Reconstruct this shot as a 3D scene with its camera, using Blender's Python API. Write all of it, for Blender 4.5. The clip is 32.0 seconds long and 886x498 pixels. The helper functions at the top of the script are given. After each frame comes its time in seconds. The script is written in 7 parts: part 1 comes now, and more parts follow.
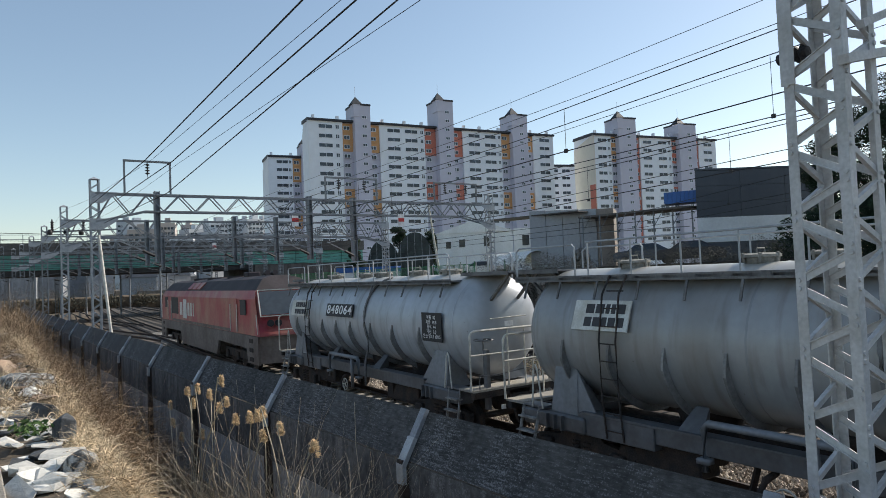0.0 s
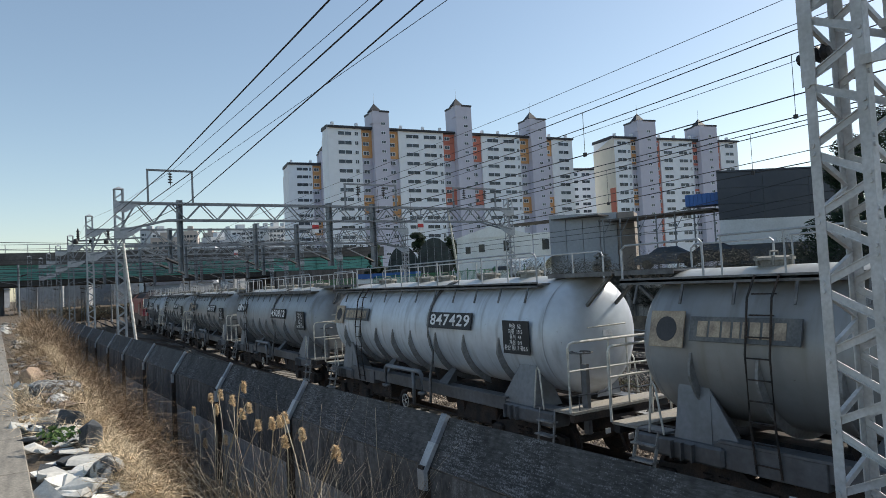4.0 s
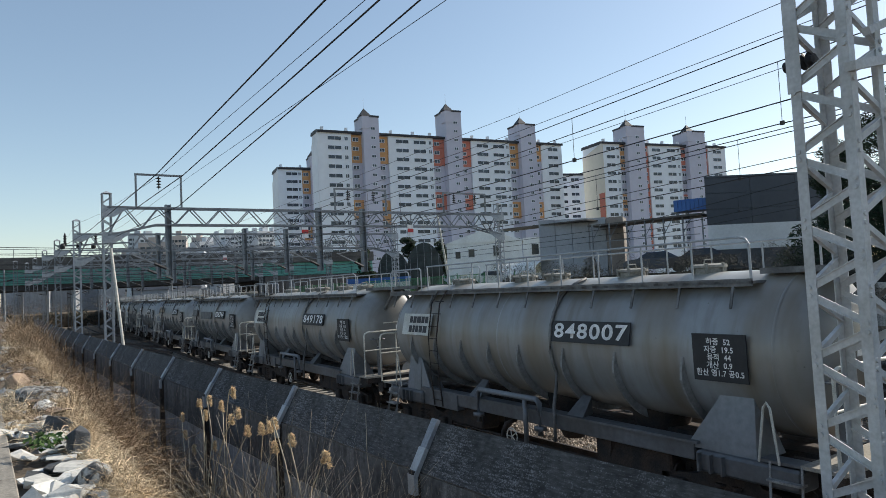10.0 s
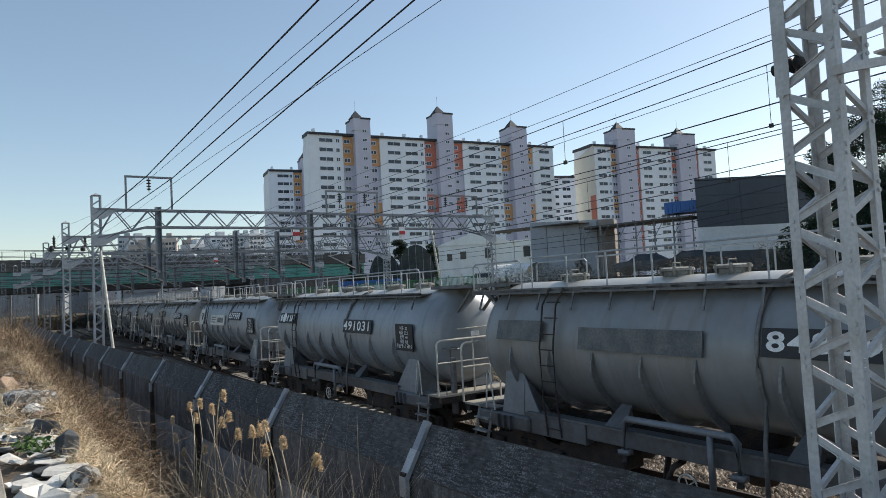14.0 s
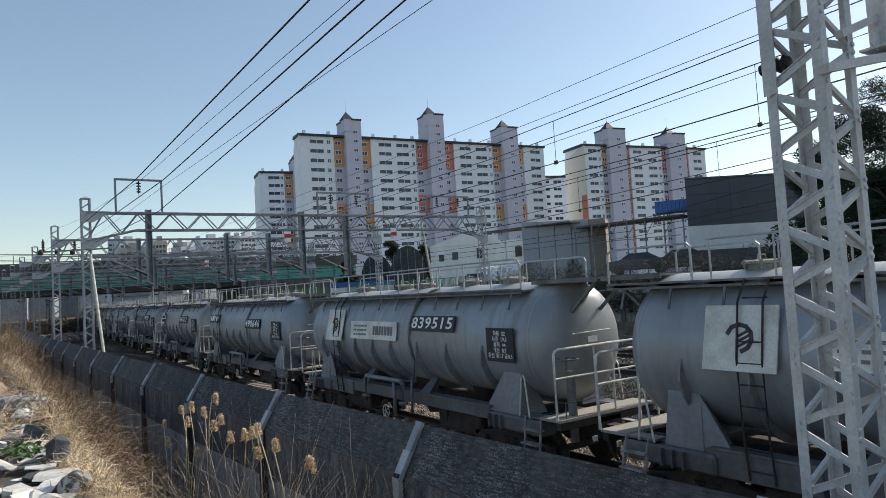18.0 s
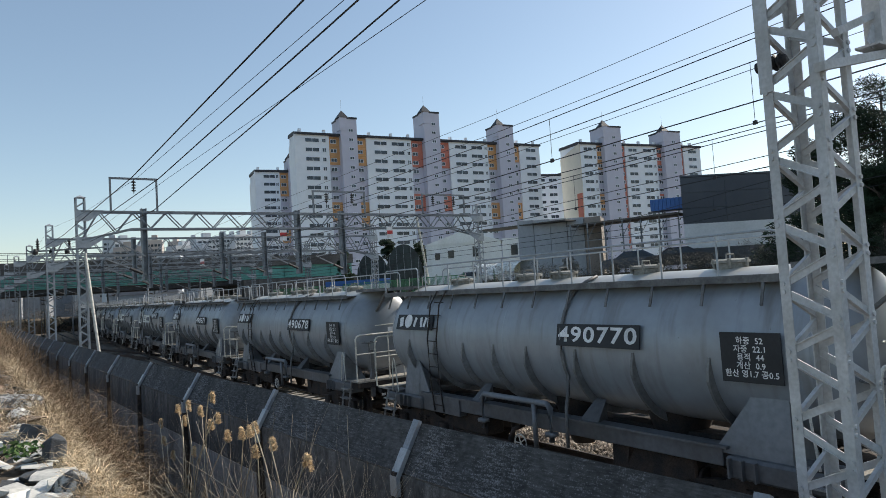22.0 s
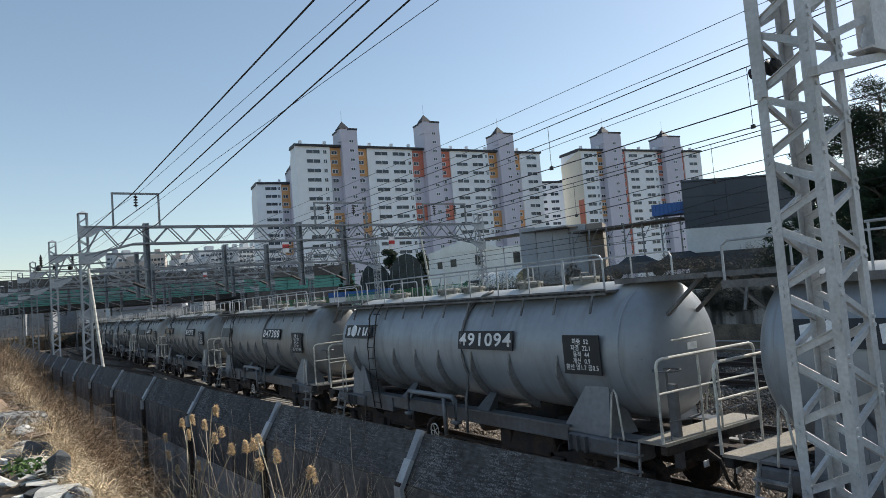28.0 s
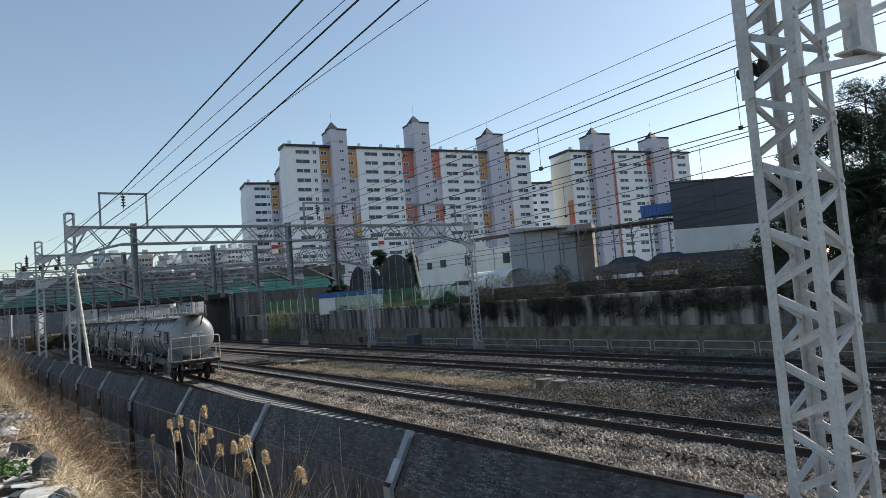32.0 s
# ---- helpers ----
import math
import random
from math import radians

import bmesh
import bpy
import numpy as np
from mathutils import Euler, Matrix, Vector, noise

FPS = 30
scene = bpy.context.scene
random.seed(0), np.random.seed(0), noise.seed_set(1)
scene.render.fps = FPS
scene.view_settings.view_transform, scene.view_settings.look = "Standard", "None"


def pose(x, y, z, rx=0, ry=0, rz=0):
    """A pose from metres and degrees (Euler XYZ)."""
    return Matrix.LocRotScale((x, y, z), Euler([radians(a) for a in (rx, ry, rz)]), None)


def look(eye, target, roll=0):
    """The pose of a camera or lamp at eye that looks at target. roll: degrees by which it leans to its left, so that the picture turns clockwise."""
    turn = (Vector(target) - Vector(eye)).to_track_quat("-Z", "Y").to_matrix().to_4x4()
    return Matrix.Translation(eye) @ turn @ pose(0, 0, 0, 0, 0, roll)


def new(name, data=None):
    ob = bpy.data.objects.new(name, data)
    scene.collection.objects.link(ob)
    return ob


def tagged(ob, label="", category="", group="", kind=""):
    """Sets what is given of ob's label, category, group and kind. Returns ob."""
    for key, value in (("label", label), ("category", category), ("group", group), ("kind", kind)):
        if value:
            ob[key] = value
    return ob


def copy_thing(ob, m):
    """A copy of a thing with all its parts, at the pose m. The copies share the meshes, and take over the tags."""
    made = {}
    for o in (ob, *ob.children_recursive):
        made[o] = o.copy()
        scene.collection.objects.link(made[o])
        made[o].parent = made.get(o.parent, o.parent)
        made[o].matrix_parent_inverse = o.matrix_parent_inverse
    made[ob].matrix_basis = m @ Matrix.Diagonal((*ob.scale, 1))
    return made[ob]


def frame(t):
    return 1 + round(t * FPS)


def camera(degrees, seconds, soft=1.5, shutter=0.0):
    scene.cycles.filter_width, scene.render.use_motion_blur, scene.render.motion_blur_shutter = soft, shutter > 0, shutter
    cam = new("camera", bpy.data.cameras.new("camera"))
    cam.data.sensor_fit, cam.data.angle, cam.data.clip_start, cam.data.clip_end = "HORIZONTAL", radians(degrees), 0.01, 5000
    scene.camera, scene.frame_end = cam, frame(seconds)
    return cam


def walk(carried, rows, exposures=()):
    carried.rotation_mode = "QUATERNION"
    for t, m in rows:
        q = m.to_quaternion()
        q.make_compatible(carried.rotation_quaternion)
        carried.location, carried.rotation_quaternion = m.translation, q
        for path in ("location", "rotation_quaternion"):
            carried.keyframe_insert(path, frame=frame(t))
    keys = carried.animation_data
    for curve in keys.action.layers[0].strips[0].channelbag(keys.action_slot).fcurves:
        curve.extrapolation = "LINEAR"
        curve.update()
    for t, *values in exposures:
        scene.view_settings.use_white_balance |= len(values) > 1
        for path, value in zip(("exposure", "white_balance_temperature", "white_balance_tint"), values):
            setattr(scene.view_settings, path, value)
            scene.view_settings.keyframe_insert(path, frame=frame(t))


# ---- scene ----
cam = camera(66.7, 32.0, soft=0.7)
PATH = [
    (0, look((0.02, 0.077, 3.879), (5.646, 8.336, 4.243), -2.41)),
    (0.5, look((0.026, 0.08, 3.883), (5.564, 8.398, 4.262), -2.50)),
    (1, look((0.023, 0.078, 3.88), (5.493, 8.441, 4.268), -2.40)),
    (1.5, look((0.021, 0.073, 3.881), (5.438, 8.469, 4.271), -2.42)),
    (2, look((0.024, 0.082, 3.883), (5.407, 8.501, 4.272), -2.53)),
    (2.5, look((0.023, 0.077, 3.882), (5.391, 8.505, 4.281), -2.62)),
    (3, look((0.019, 0.066, 3.879), (5.392, 8.49, 4.295), -2.70)),
    (3.5, look((0.019, 0.064, 3.881), (5.401, 8.481, 4.313), -2.79)),
    (5.5, look((0.017, 0.046, 3.883), (5.394, 8.46, 4.413), -3.33)),
    (6, look((0.023, 0.045, 3.884), (5.416, 8.449, 4.422), -3.46)),
    (6.5, look((0.026, 0.04, 3.885), (5.446, 8.427, 4.416), -3.44)),
    (7, look((0.017, 0.05, 3.88), (5.476, 8.412, 4.402), -3.32)),
    (7.5, look((0.011, 0.047, 3.883), (5.492, 8.396, 4.4), -3.23)),
    (8, look((0.013, 0.044, 3.885), (5.507, 8.384, 4.401), -3.23)),
    (8.5, look((0.01, 0.046, 3.881), (5.518, 8.376, 4.399), -3.10)),
    (9, look((0.012, 0.051, 3.879), (5.524, 8.378, 4.402), -3.01)),
    (9.5, look((0.008, 0.046, 3.881), (5.516, 8.377, 4.4), -2.99)),
    (10, look((0.003, 0.048, 3.881), (5.514, 8.376, 4.401), -2.93)),
    (10.5, look((0.007, 0.05, 3.88), (5.532, 8.368, 4.408), -2.87)),
    (11, look((0.006, 0.047, 3.879), (5.546, 8.355, 4.408), -2.80)),
    (11.5, look((0.005, 0.051, 3.88), (5.55, 8.356, 4.406), -2.75)),
    (12, look((-0.001, 0.055, 3.877), (5.553, 8.354, 4.402), -2.73)),
    (12.5, look((-0.001, 0.054, 3.88), (5.565, 8.346, 4.407), -2.79)),
    (13, look((-0.0, 0.051, 3.877), (5.595, 8.322, 4.413), -2.81)),
    (13.5, look((0.006, 0.044, 3.878), (5.616, 8.304, 4.419), -2.92)),
    (14, look((0.004, 0.042, 3.878), (5.618, 8.3, 4.425), -3.01)),
    (14.5, look((-0.001, 0.038, 3.879), (5.618, 8.292, 4.43), -3.09)),
    (16.5, look((0.005, 0.037, 3.875), (5.688, 8.246, 4.428), -3.34)),
    (17, look((0.008, 0.039, 3.88), (5.715, 8.233, 4.421), -3.37)),
    (17.5, look((0.002, 0.035, 3.878), (5.718, 8.223, 4.425), -3.44)),
    (18, look((0.004, 0.032, 3.879), (5.717, 8.221, 4.429), -3.50)),
    (18.5, look((-0.0, 0.023, 3.876), (5.718, 8.208, 4.433), -3.62)),
    (19, look((0.01, 0.028, 3.879), (5.741, 8.204, 4.442), -3.75)),
    (19.5, look((0.01, 0.024, 3.88), (5.761, 8.185, 4.452), -3.93)),
    (20, look((0.017, 0.014, 3.88), (5.789, 8.161, 4.454), -4.13)),
    (20.5, look((0.017, 0.012, 3.884), (5.795, 8.153, 4.462), -4.29)),
    (21, look((0.007, 0.01, 3.88), (5.791, 8.147, 4.453), -4.27)),
    (21.5, look((0.007, 0.02, 3.878), (5.782, 8.165, 4.426), -4.04)),
    (22, look((-0.01, 0.037, 3.876), (5.754, 8.192, 4.399), -3.64)),
    (22.5, look((-0.016, 0.037, 3.879), (5.742, 8.196, 4.397), -3.34)),
    (23, look((-0.016, 0.04, 3.875), (5.741, 8.199, 4.407), -3.16)),
    (23.5, look((-0.015, 0.025, 3.876), (5.73, 8.192, 4.427), -3.18)),
    (24, look((-0.015, 0.019, 3.878), (5.709, 8.199, 4.439), -3.29)),
    (24.5, look((-0.019, 0.021, 3.874), (5.709, 8.199, 4.447), -3.36)),
    (25, look((-0.012, 0.024, 3.878), (5.735, 8.186, 4.467), -3.46)),
    (25.5, look((-0.013, 0.02, 3.88), (5.758, 8.164, 4.494), -3.60)),
    (27.5, look((0.001, -0.004, 3.881), (5.749, 8.15, 4.562), -4.52)),
    (28, look((-0.001, -0.004, 3.882), (5.735, 8.161, 4.539), -4.67)),
    (28.5, look((0.004, 0.002, 3.878), (5.736, 8.171, 4.516), -4.76)),
    (29, look((0.002, 0.006, 3.875), (5.726, 8.182, 4.503), -4.74)),
    (29.5, look((0.001, 0.009, 3.878), (5.726, 8.185, 4.503), -4.73)),
    (30, look((0.001, 0.008, 3.875), (5.748, 8.168, 4.496), -4.70)),
    (30.5, look((-0.006, 0.005, 3.875), (5.776, 8.14, 4.495), -4.65)),
    (31, look((-0.002, 0.01, 3.878), (5.811, 8.123, 4.506), -4.68)),
    (31.5, look((0.003, 0.003, 3.878), (5.838, 8.099, 4.518), -4.69)),
    (32, look((0.0, 0.0, 3.874), (5.861, 8.076, 4.528), -4.70)),
]
walk(cam, PATH)

# ---- light ----
SUN_AZ, SUN_EL = 93.0, 34.0
world = bpy.data.worlds.new("sky")
world.use_nodes = True
scene.world = world
wn = world.node_tree.nodes
sky = wn.new("ShaderNodeTexSky")
sky.sky_type, sky.sun_disc = "NISHITA", False
sky.sun_elevation, sky.sun_rotation = radians(SUN_EL), radians(SUN_AZ)
sky.air_density, sky.dust_density, sky.ozone_density = 1.0, 0.6, 1.2
haze = wn.new("ShaderNodeMix")
haze.data_type, haze.blend_type = "RGBA", "MULTIPLY"
haze.inputs["Factor"].default_value, haze.inputs["B"].default_value = 1.0, (1.04, 1.0, 0.93, 1)
world.node_tree.links.new(sky.outputs[0], haze.inputs["A"])
veil = wn.new("ShaderNodeMix")
veil.data_type = "RGBA"
veil.inputs["Factor"].default_value, veil.inputs["B"].default_value = 0.15, (2.35, 3.3, 4.25, 1)
world.node_tree.links.new(haze.outputs["Result"], veil.inputs["A"])
world.node_tree.links.new(veil.outputs["Result"], wn["Background"].inputs[0])
wn["Background"].inputs[1].default_value = 0.165
sun = new("sun", bpy.data.lights.new("sun", "SUN"))
sun.data.energy, sun.data.angle, sun.data.color = 5.0, radians(0.6), (1.0, 0.93, 0.82)
sun_dir = Vector((math.sin(radians(SUN_AZ)) * math.cos(radians(SUN_EL)), math.cos(radians(SUN_AZ)) * math.cos(radians(SUN_EL)), math.sin(radians(SUN_EL))))
sun.rotation_euler = sun_dir.to_track_quat("Z", "Y").to_euler()
scene.view_settings.exposure = 0.0


# ---- materials ----
def mat(name, color, rough=0.7, metal=0.0, var=0.12, scale=3.0, bump=0.0, bump_scale=30.0, color2=None, streak=0.0, rand=0.0, mix_at=(0.4, 0.65)):
    """A surface with a base colour, variation at two scales, optional second colour in patches, vertical streaks and relief."""
    m = bpy.data.materials.new(name)
    m.use_nodes = True
    nt = m.node_tree
    n, l = nt.nodes, nt.links
    b = n["Principled BSDF"]
    b.inputs["Roughness"].default_value, b.inputs["Metallic"].default_value = rough, metal
    tc = n.new("ShaderNodeTexCoord")
    big, fine = n.new("ShaderNodeTexNoise"), n.new("ShaderNodeTexNoise")
    big.inputs["Scale"].default_value, fine.inputs["Scale"].default_value = scale, scale * 9
    big.inputs["Detail"].default_value, fine.inputs["Detail"].default_value = 5, 4
    mapping = n.new("ShaderNodeMapping")
    l.new(tc.outputs["Object"], mapping.inputs[0])
    if streak:
        mapping.inputs["Scale"].default_value = (1, 1, 1 - streak) if streak > 0 else (4, 0.35, 4)
    l.new(mapping.outputs[0], big.inputs["Vector"])
    l.new(tc.outputs["Object"], fine.inputs["Vector"])
    base = n.new("ShaderNodeMix")
    base.data_type = "RGBA"
    c2 = color2 or tuple(c * (1 - 2 * var) for c in color)
    base.inputs["A"].default_value, base.inputs["B"].default_value = (*color, 1), (*c2, 1)
    ramp = n.new("ShaderNodeMapRange")
    ramp.inputs["From Min"].default_value, ramp.inputs["From Max"].default_value = mix_at
    l.new(big.outputs["Fac"], ramp.inputs["Value"])
    l.new(ramp.outputs[0], base.inputs["Factor"])
    tone = n.new("ShaderNodeHueSaturation")
    spread = n.new("ShaderNodeMapRange")
    spread.inputs["To Min"].default_value, spread.inputs["To Max"].default_value = 1 - var, 1 + var
    l.new(fine.outputs["Fac"], spread.inputs["Value"])
    spread.inputs["From Min"].default_value, spread.inputs["From Max"].default_value = 0.3, 0.7
    value = spread.outputs[0]
    if rand:
        info = n.new("ShaderNodeObjectInfo")
        shift = n.new("ShaderNodeMapRange")
        shift.inputs["To Min"].default_value, shift.inputs["To Max"].default_value = 1 - rand, 1 + rand
        l.new(info.outputs["Random"], shift.inputs["Value"])
        mul = n.new("ShaderNodeMath")
        mul.operation = "MULTIPLY"
        l.new(value, mul.inputs[0])
        l.new(shift.outputs[0], mul.inputs[1])
        value = mul.outputs[0]
    l.new(value, tone.inputs["Value"])
    l.new(base.outputs["Result"], tone.inputs["Color"])
    l.new(tone.outputs[0], b.inputs["Base Color"])
    if bump:
        bn, rel = n.new("ShaderNodeTexNoise"), n.new("ShaderNodeBump")
        bn.inputs["Scale"].default_value, bn.inputs["Detail"].default_value = bump_scale, 6
        rel.inputs["Strength"].default_value, rel.inputs["Distance"].default_value = bump, 0.02
        l.new(tc.outputs["Object"], bn.inputs["Vector"])
        l.new(bn.outputs["Fac"], rel.inputs["Height"])
        l.new(rel.outputs[0], b.inputs["Normal"])
    return m


TANK = mat("tank_paint", (0.33, 0.345, 0.36), 0.5, 0.1, 0.1, 0.9, 0.08, 25, (0.25, 0.255, 0.26), 0.7, 0.12)
DUST = mat("cement_dust", (0.55, 0.54, 0.5), 0.95, 0, 0.15, 2.0)
BOGIE = mat("sooty_steel", (0.035, 0.033, 0.032), 0.8, 0.3, 0.3, 4.0, 0.2, 40, (0.07, 0.05, 0.04))
FRAME = mat("grey_frame", (0.145, 0.152, 0.162), 0.55, 0.2, 0.15, 1.2, 0.04, 30, (0.1, 0.1, 0.1))
SADDLE = mat("grey_saddle", (0.22, 0.232, 0.25), 0.5, 0.2, 0.12, 1.2, 0.04, 30, (0.17, 0.175, 0.18))
RAILING = mat("white_railing", (0.64, 0.62, 0.56), 0.5, 0.1, 0.15, 8.0)
BLACK = mat("black_plate", (0.02, 0.021, 0.025), 0.6)
WHITE = mat("white_letters", (0.8, 0.8, 0.8), 0.6)
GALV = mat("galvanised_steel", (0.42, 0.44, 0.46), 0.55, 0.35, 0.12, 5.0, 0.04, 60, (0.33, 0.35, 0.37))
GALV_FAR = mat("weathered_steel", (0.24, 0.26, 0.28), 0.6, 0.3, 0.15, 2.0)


def cast_concrete(name, color, dark, pale, pale_at, stretch, fine, relief):
    """Board-marked concrete: fine marks drawn out one way, dark damp patches and pale scuffed ones."""
    m = mat(name, color, 0.92, 0, 0.3, 1.3, 0, 1, dark, 0, 0.14, (0.2, 0.8))
    nt = m.node_tree
    n, l = nt.nodes, nt.links
    b = n["Principled BSDF"]
    b.inputs["Specular IOR Level"].default_value = 0.2
    src = b.inputs["Base Color"].links[0].from_socket
    tc = n.new("ShaderNodeTexCoord")
    stretched = n.new("ShaderNodeMapping")
    stretched.inputs["Scale"].default_value = stretch
    l.new(tc.outputs["Object"], stretched.inputs[0])
    marks = n.new("ShaderNodeTexNoise")
    marks.inputs["Scale"].default_value, marks.inputs["Detail"].default_value, marks.inputs["Roughness"].default_value = fine, 5, 0.7
    l.new(stretched.outputs[0], marks.inputs["Vector"])
    grit, patch = n.new("ShaderNodeTexNoise"), n.new("ShaderNodeTexNoise")
    grit.inputs["Scale"].default_value, grit.inputs["Detail"].default_value = 55, 3
    patch.inputs["Scale"].default_value, patch.inputs["Detail"].default_value = 0.9, 3
    l.new(tc.outputs["Object"], grit.inputs["Vector"])
    l.new(tc.outputs["Object"], patch.inputs["Vector"])
    tone = n.new("ShaderNodeMapRange")
    tone.inputs["From Min"].default_value, tone.inputs["From Max"].default_value = 0.36, 0.64
    tone.inputs["To Min"].default_value, tone.inputs["To Max"].default_value = 0.74, 1.24
    l.new(marks.outputs["Fac"], tone.inputs["Value"])
    hs = n.new("ShaderNodeHueSaturation")
    l.new(src, hs.inputs["Color"])
    l.new(tone.outputs[0], hs.inputs["Value"])
    mul = n.new("ShaderNodeMath")
    mul.operation = "MULTIPLY"
    l.new(marks.outputs["Fac"], mul.inputs[0])
    l.new(grit.outputs["Fac"], mul.inputs[1])
    mul2 = n.new("ShaderNodeMath")
    mul2.operation = "MULTIPLY"
    l.new(mul.outputs[0], mul2.inputs[0])
    l.new(patch.outputs["Fac"], mul2.inputs[1])
    scuff = n.new("ShaderNodeMapRange")
    scuff.inputs["From Min"].default_value, scuff.inputs["From Max"].default_value = pale_at
    scuff.inputs["To Max"].default_value = 0.8
    l.new(mul2.outputs[0], scuff.inputs["Value"])
    out = n.new("ShaderNodeMix")
    out.data_type = "RGBA"
    out.inputs["B"].default_value = (*pale, 1)
    l.new(scuff.outputs[0], out.inputs["Factor"])
    l.new(hs.outputs[0], out.inputs["A"])
    l.new(out.outputs["Result"], b.inputs["Base Color"])
    rel = n.new("ShaderNodeBump")
    rel.inputs["Strength"].default_value, rel.inputs["Distance"].default_value = relief, 0.02
    l.new(mul.outputs[0], rel.inputs["Height"])
    l.new(rel.outputs[0], b.inputs["Normal"])
    return m


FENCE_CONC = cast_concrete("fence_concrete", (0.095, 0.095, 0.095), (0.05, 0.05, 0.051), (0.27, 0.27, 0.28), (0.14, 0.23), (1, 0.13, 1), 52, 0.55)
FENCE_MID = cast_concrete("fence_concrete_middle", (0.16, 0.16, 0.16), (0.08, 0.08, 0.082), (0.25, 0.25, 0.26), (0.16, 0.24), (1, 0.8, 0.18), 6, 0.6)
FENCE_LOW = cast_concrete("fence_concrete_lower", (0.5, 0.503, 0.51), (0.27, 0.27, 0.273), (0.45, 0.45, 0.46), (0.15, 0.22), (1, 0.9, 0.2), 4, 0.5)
BRACKET = mat("weathered_bracket", (0.26, 0.28, 0.31), 0.6, 0.3, 0.15, 4.0, 0.05, 50, (0.2, 0.21, 0.23))
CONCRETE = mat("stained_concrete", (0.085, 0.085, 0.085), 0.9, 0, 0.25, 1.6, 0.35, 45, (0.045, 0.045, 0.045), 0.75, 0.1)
WALL_CONC = mat("old_wall_concrete", (0.36, 0.34, 0.31), 0.9, 0, 0.35, 1.6, 0.25, 20, (0.05, 0.048, 0.045), 0.9, 0.25, (0.38, 0.62))
EARTH = mat("dry_earth", (0.17, 0.13, 0.09), 0.95, 0, 0.3, 1.5, 0.4, 15, (0.09, 0.07, 0.05))
# dark base colour: dirt, plus the shade in the gaps between the loose stones
BALLAST = mat("ballast", (0.12, 0.103, 0.086), 0.95, 0, 0.6, 1.2, 1.0, 16, (0.06, 0.05, 0.04))
RAIL = mat("rail_steel", (0.05, 0.036, 0.03), 0.75, 0.2, 0.25, 3, 0, 1, (0.03, 0.025, 0.023))
SLEEPER = mat("concrete_sleeper", (0.32, 0.3, 0.27), 0.9, 0, 0.15, 4, 0.1, 40)
CABLE = mat("black_cable", (0.02, 0.02, 0.022), 0.6)
GREEN = mat("green_girder", (0.09, 0.3, 0.25), 0.6, 0.1, 0.1, 0.4, 0, 1, (0.12, 0.33, 0.28))


# ---- building helpers ----
def finish(bm, name, material, parent=None, label="", smooth=False):
    me = bpy.data.meshes.new(name)
    bm.normal_update()
    bm.to_mesh(me)
    bm.free()
    for m in material if isinstance(material, (list, tuple)) else (material,):
        me.materials.append(m)
    if smooth:
        for p in me.polygons:
            p.use_smooth = True
    ob = new(name, me)
    if parent is not None:
        ob.parent = parent
    if label:
        ob["label"] = label
    return ob


def part(name, bm, material, parent, label="", smooth=False):
    return finish(bm, name, material, parent, label, smooth)


def box(bm, x0, x1, y0, y1, z0, z1, bevel=0.0):
    r = bmesh.ops.create_cube(bm, size=1.0, matrix=Matrix.Translation(((x0 + x1) / 2, (y0 + y1) / 2, (z0 + z1) / 2)) @ Matrix.Diagonal((abs(x1 - x0), abs(y1 - y0), abs(z1 - z0), 1)))
    if bevel:
        edges = list({e for v in r["verts"] for e in v.link_edges})
        bmesh.ops.bevel(bm, geom=edges, offset=bevel, segments=1, affect="EDGES")
    return bm


def bar(bm, a, b, w, h=None, up=(0, 0, 1)):
    """A rectangular bar from a to b, w wide and h deep."""
    a, b = Vector(a), Vector(b)
    d = b - a
    z = d.normalized()
    u = Vector(up)
    if abs(z.dot(u)) > 0.99:
        u = Vector((1, 0, 0))
    x = u.cross(z).normalized()
    y = z.cross(x)
    m = Matrix((x, y, z)).transposed().to_4x4()
    m.translation = (a + b) / 2
    bmesh.ops.create_cube(bm, size=1.0, matrix=m @ Matrix.Diagonal((w, h or w, d.length, 1)))
    return bm


def rod(bm, a, b, r, seg=8, r2=None):
    a, b = Vector(a), Vector(b)
    d = b - a
    m = d.to_track_quat("Z", "Y").to_matrix().to_4x4()
    m.translation = (a + b) / 2
    bmesh.ops.create_cone(bm, cap_ends=True, segments=seg, radius1=r, radius2=r if r2 is None else r2, depth=d.length, matrix=m)
    return bm


def tube(bm, pts, r, seg=6):
    """A bent pipe through the points."""
    rings = []
    pts = [Vector(p) for p in pts]
    for i, p in enumerate(pts):
        t = (pts[min(i + 1, len(pts) - 1)] - pts[max(i - 1, 0)]).normalized()
        q = t.to_track_quat("Z", "Y")
        rings.append([bm.verts.new(p + q @ Vector((r * math.cos(k * math.tau / seg), r * math.sin(k * math.tau / seg), 0))) for k in range(seg)])
    for a, b in zip(rings, rings[1:]):
        for k in range(seg):
            bm.faces.new((a[k], a[(k + 1) % seg], b[(k + 1) % seg], b[k]))
    bm.faces.new(rings[0][::-1])
    bm.faces.new(rings[-1])
    return bm


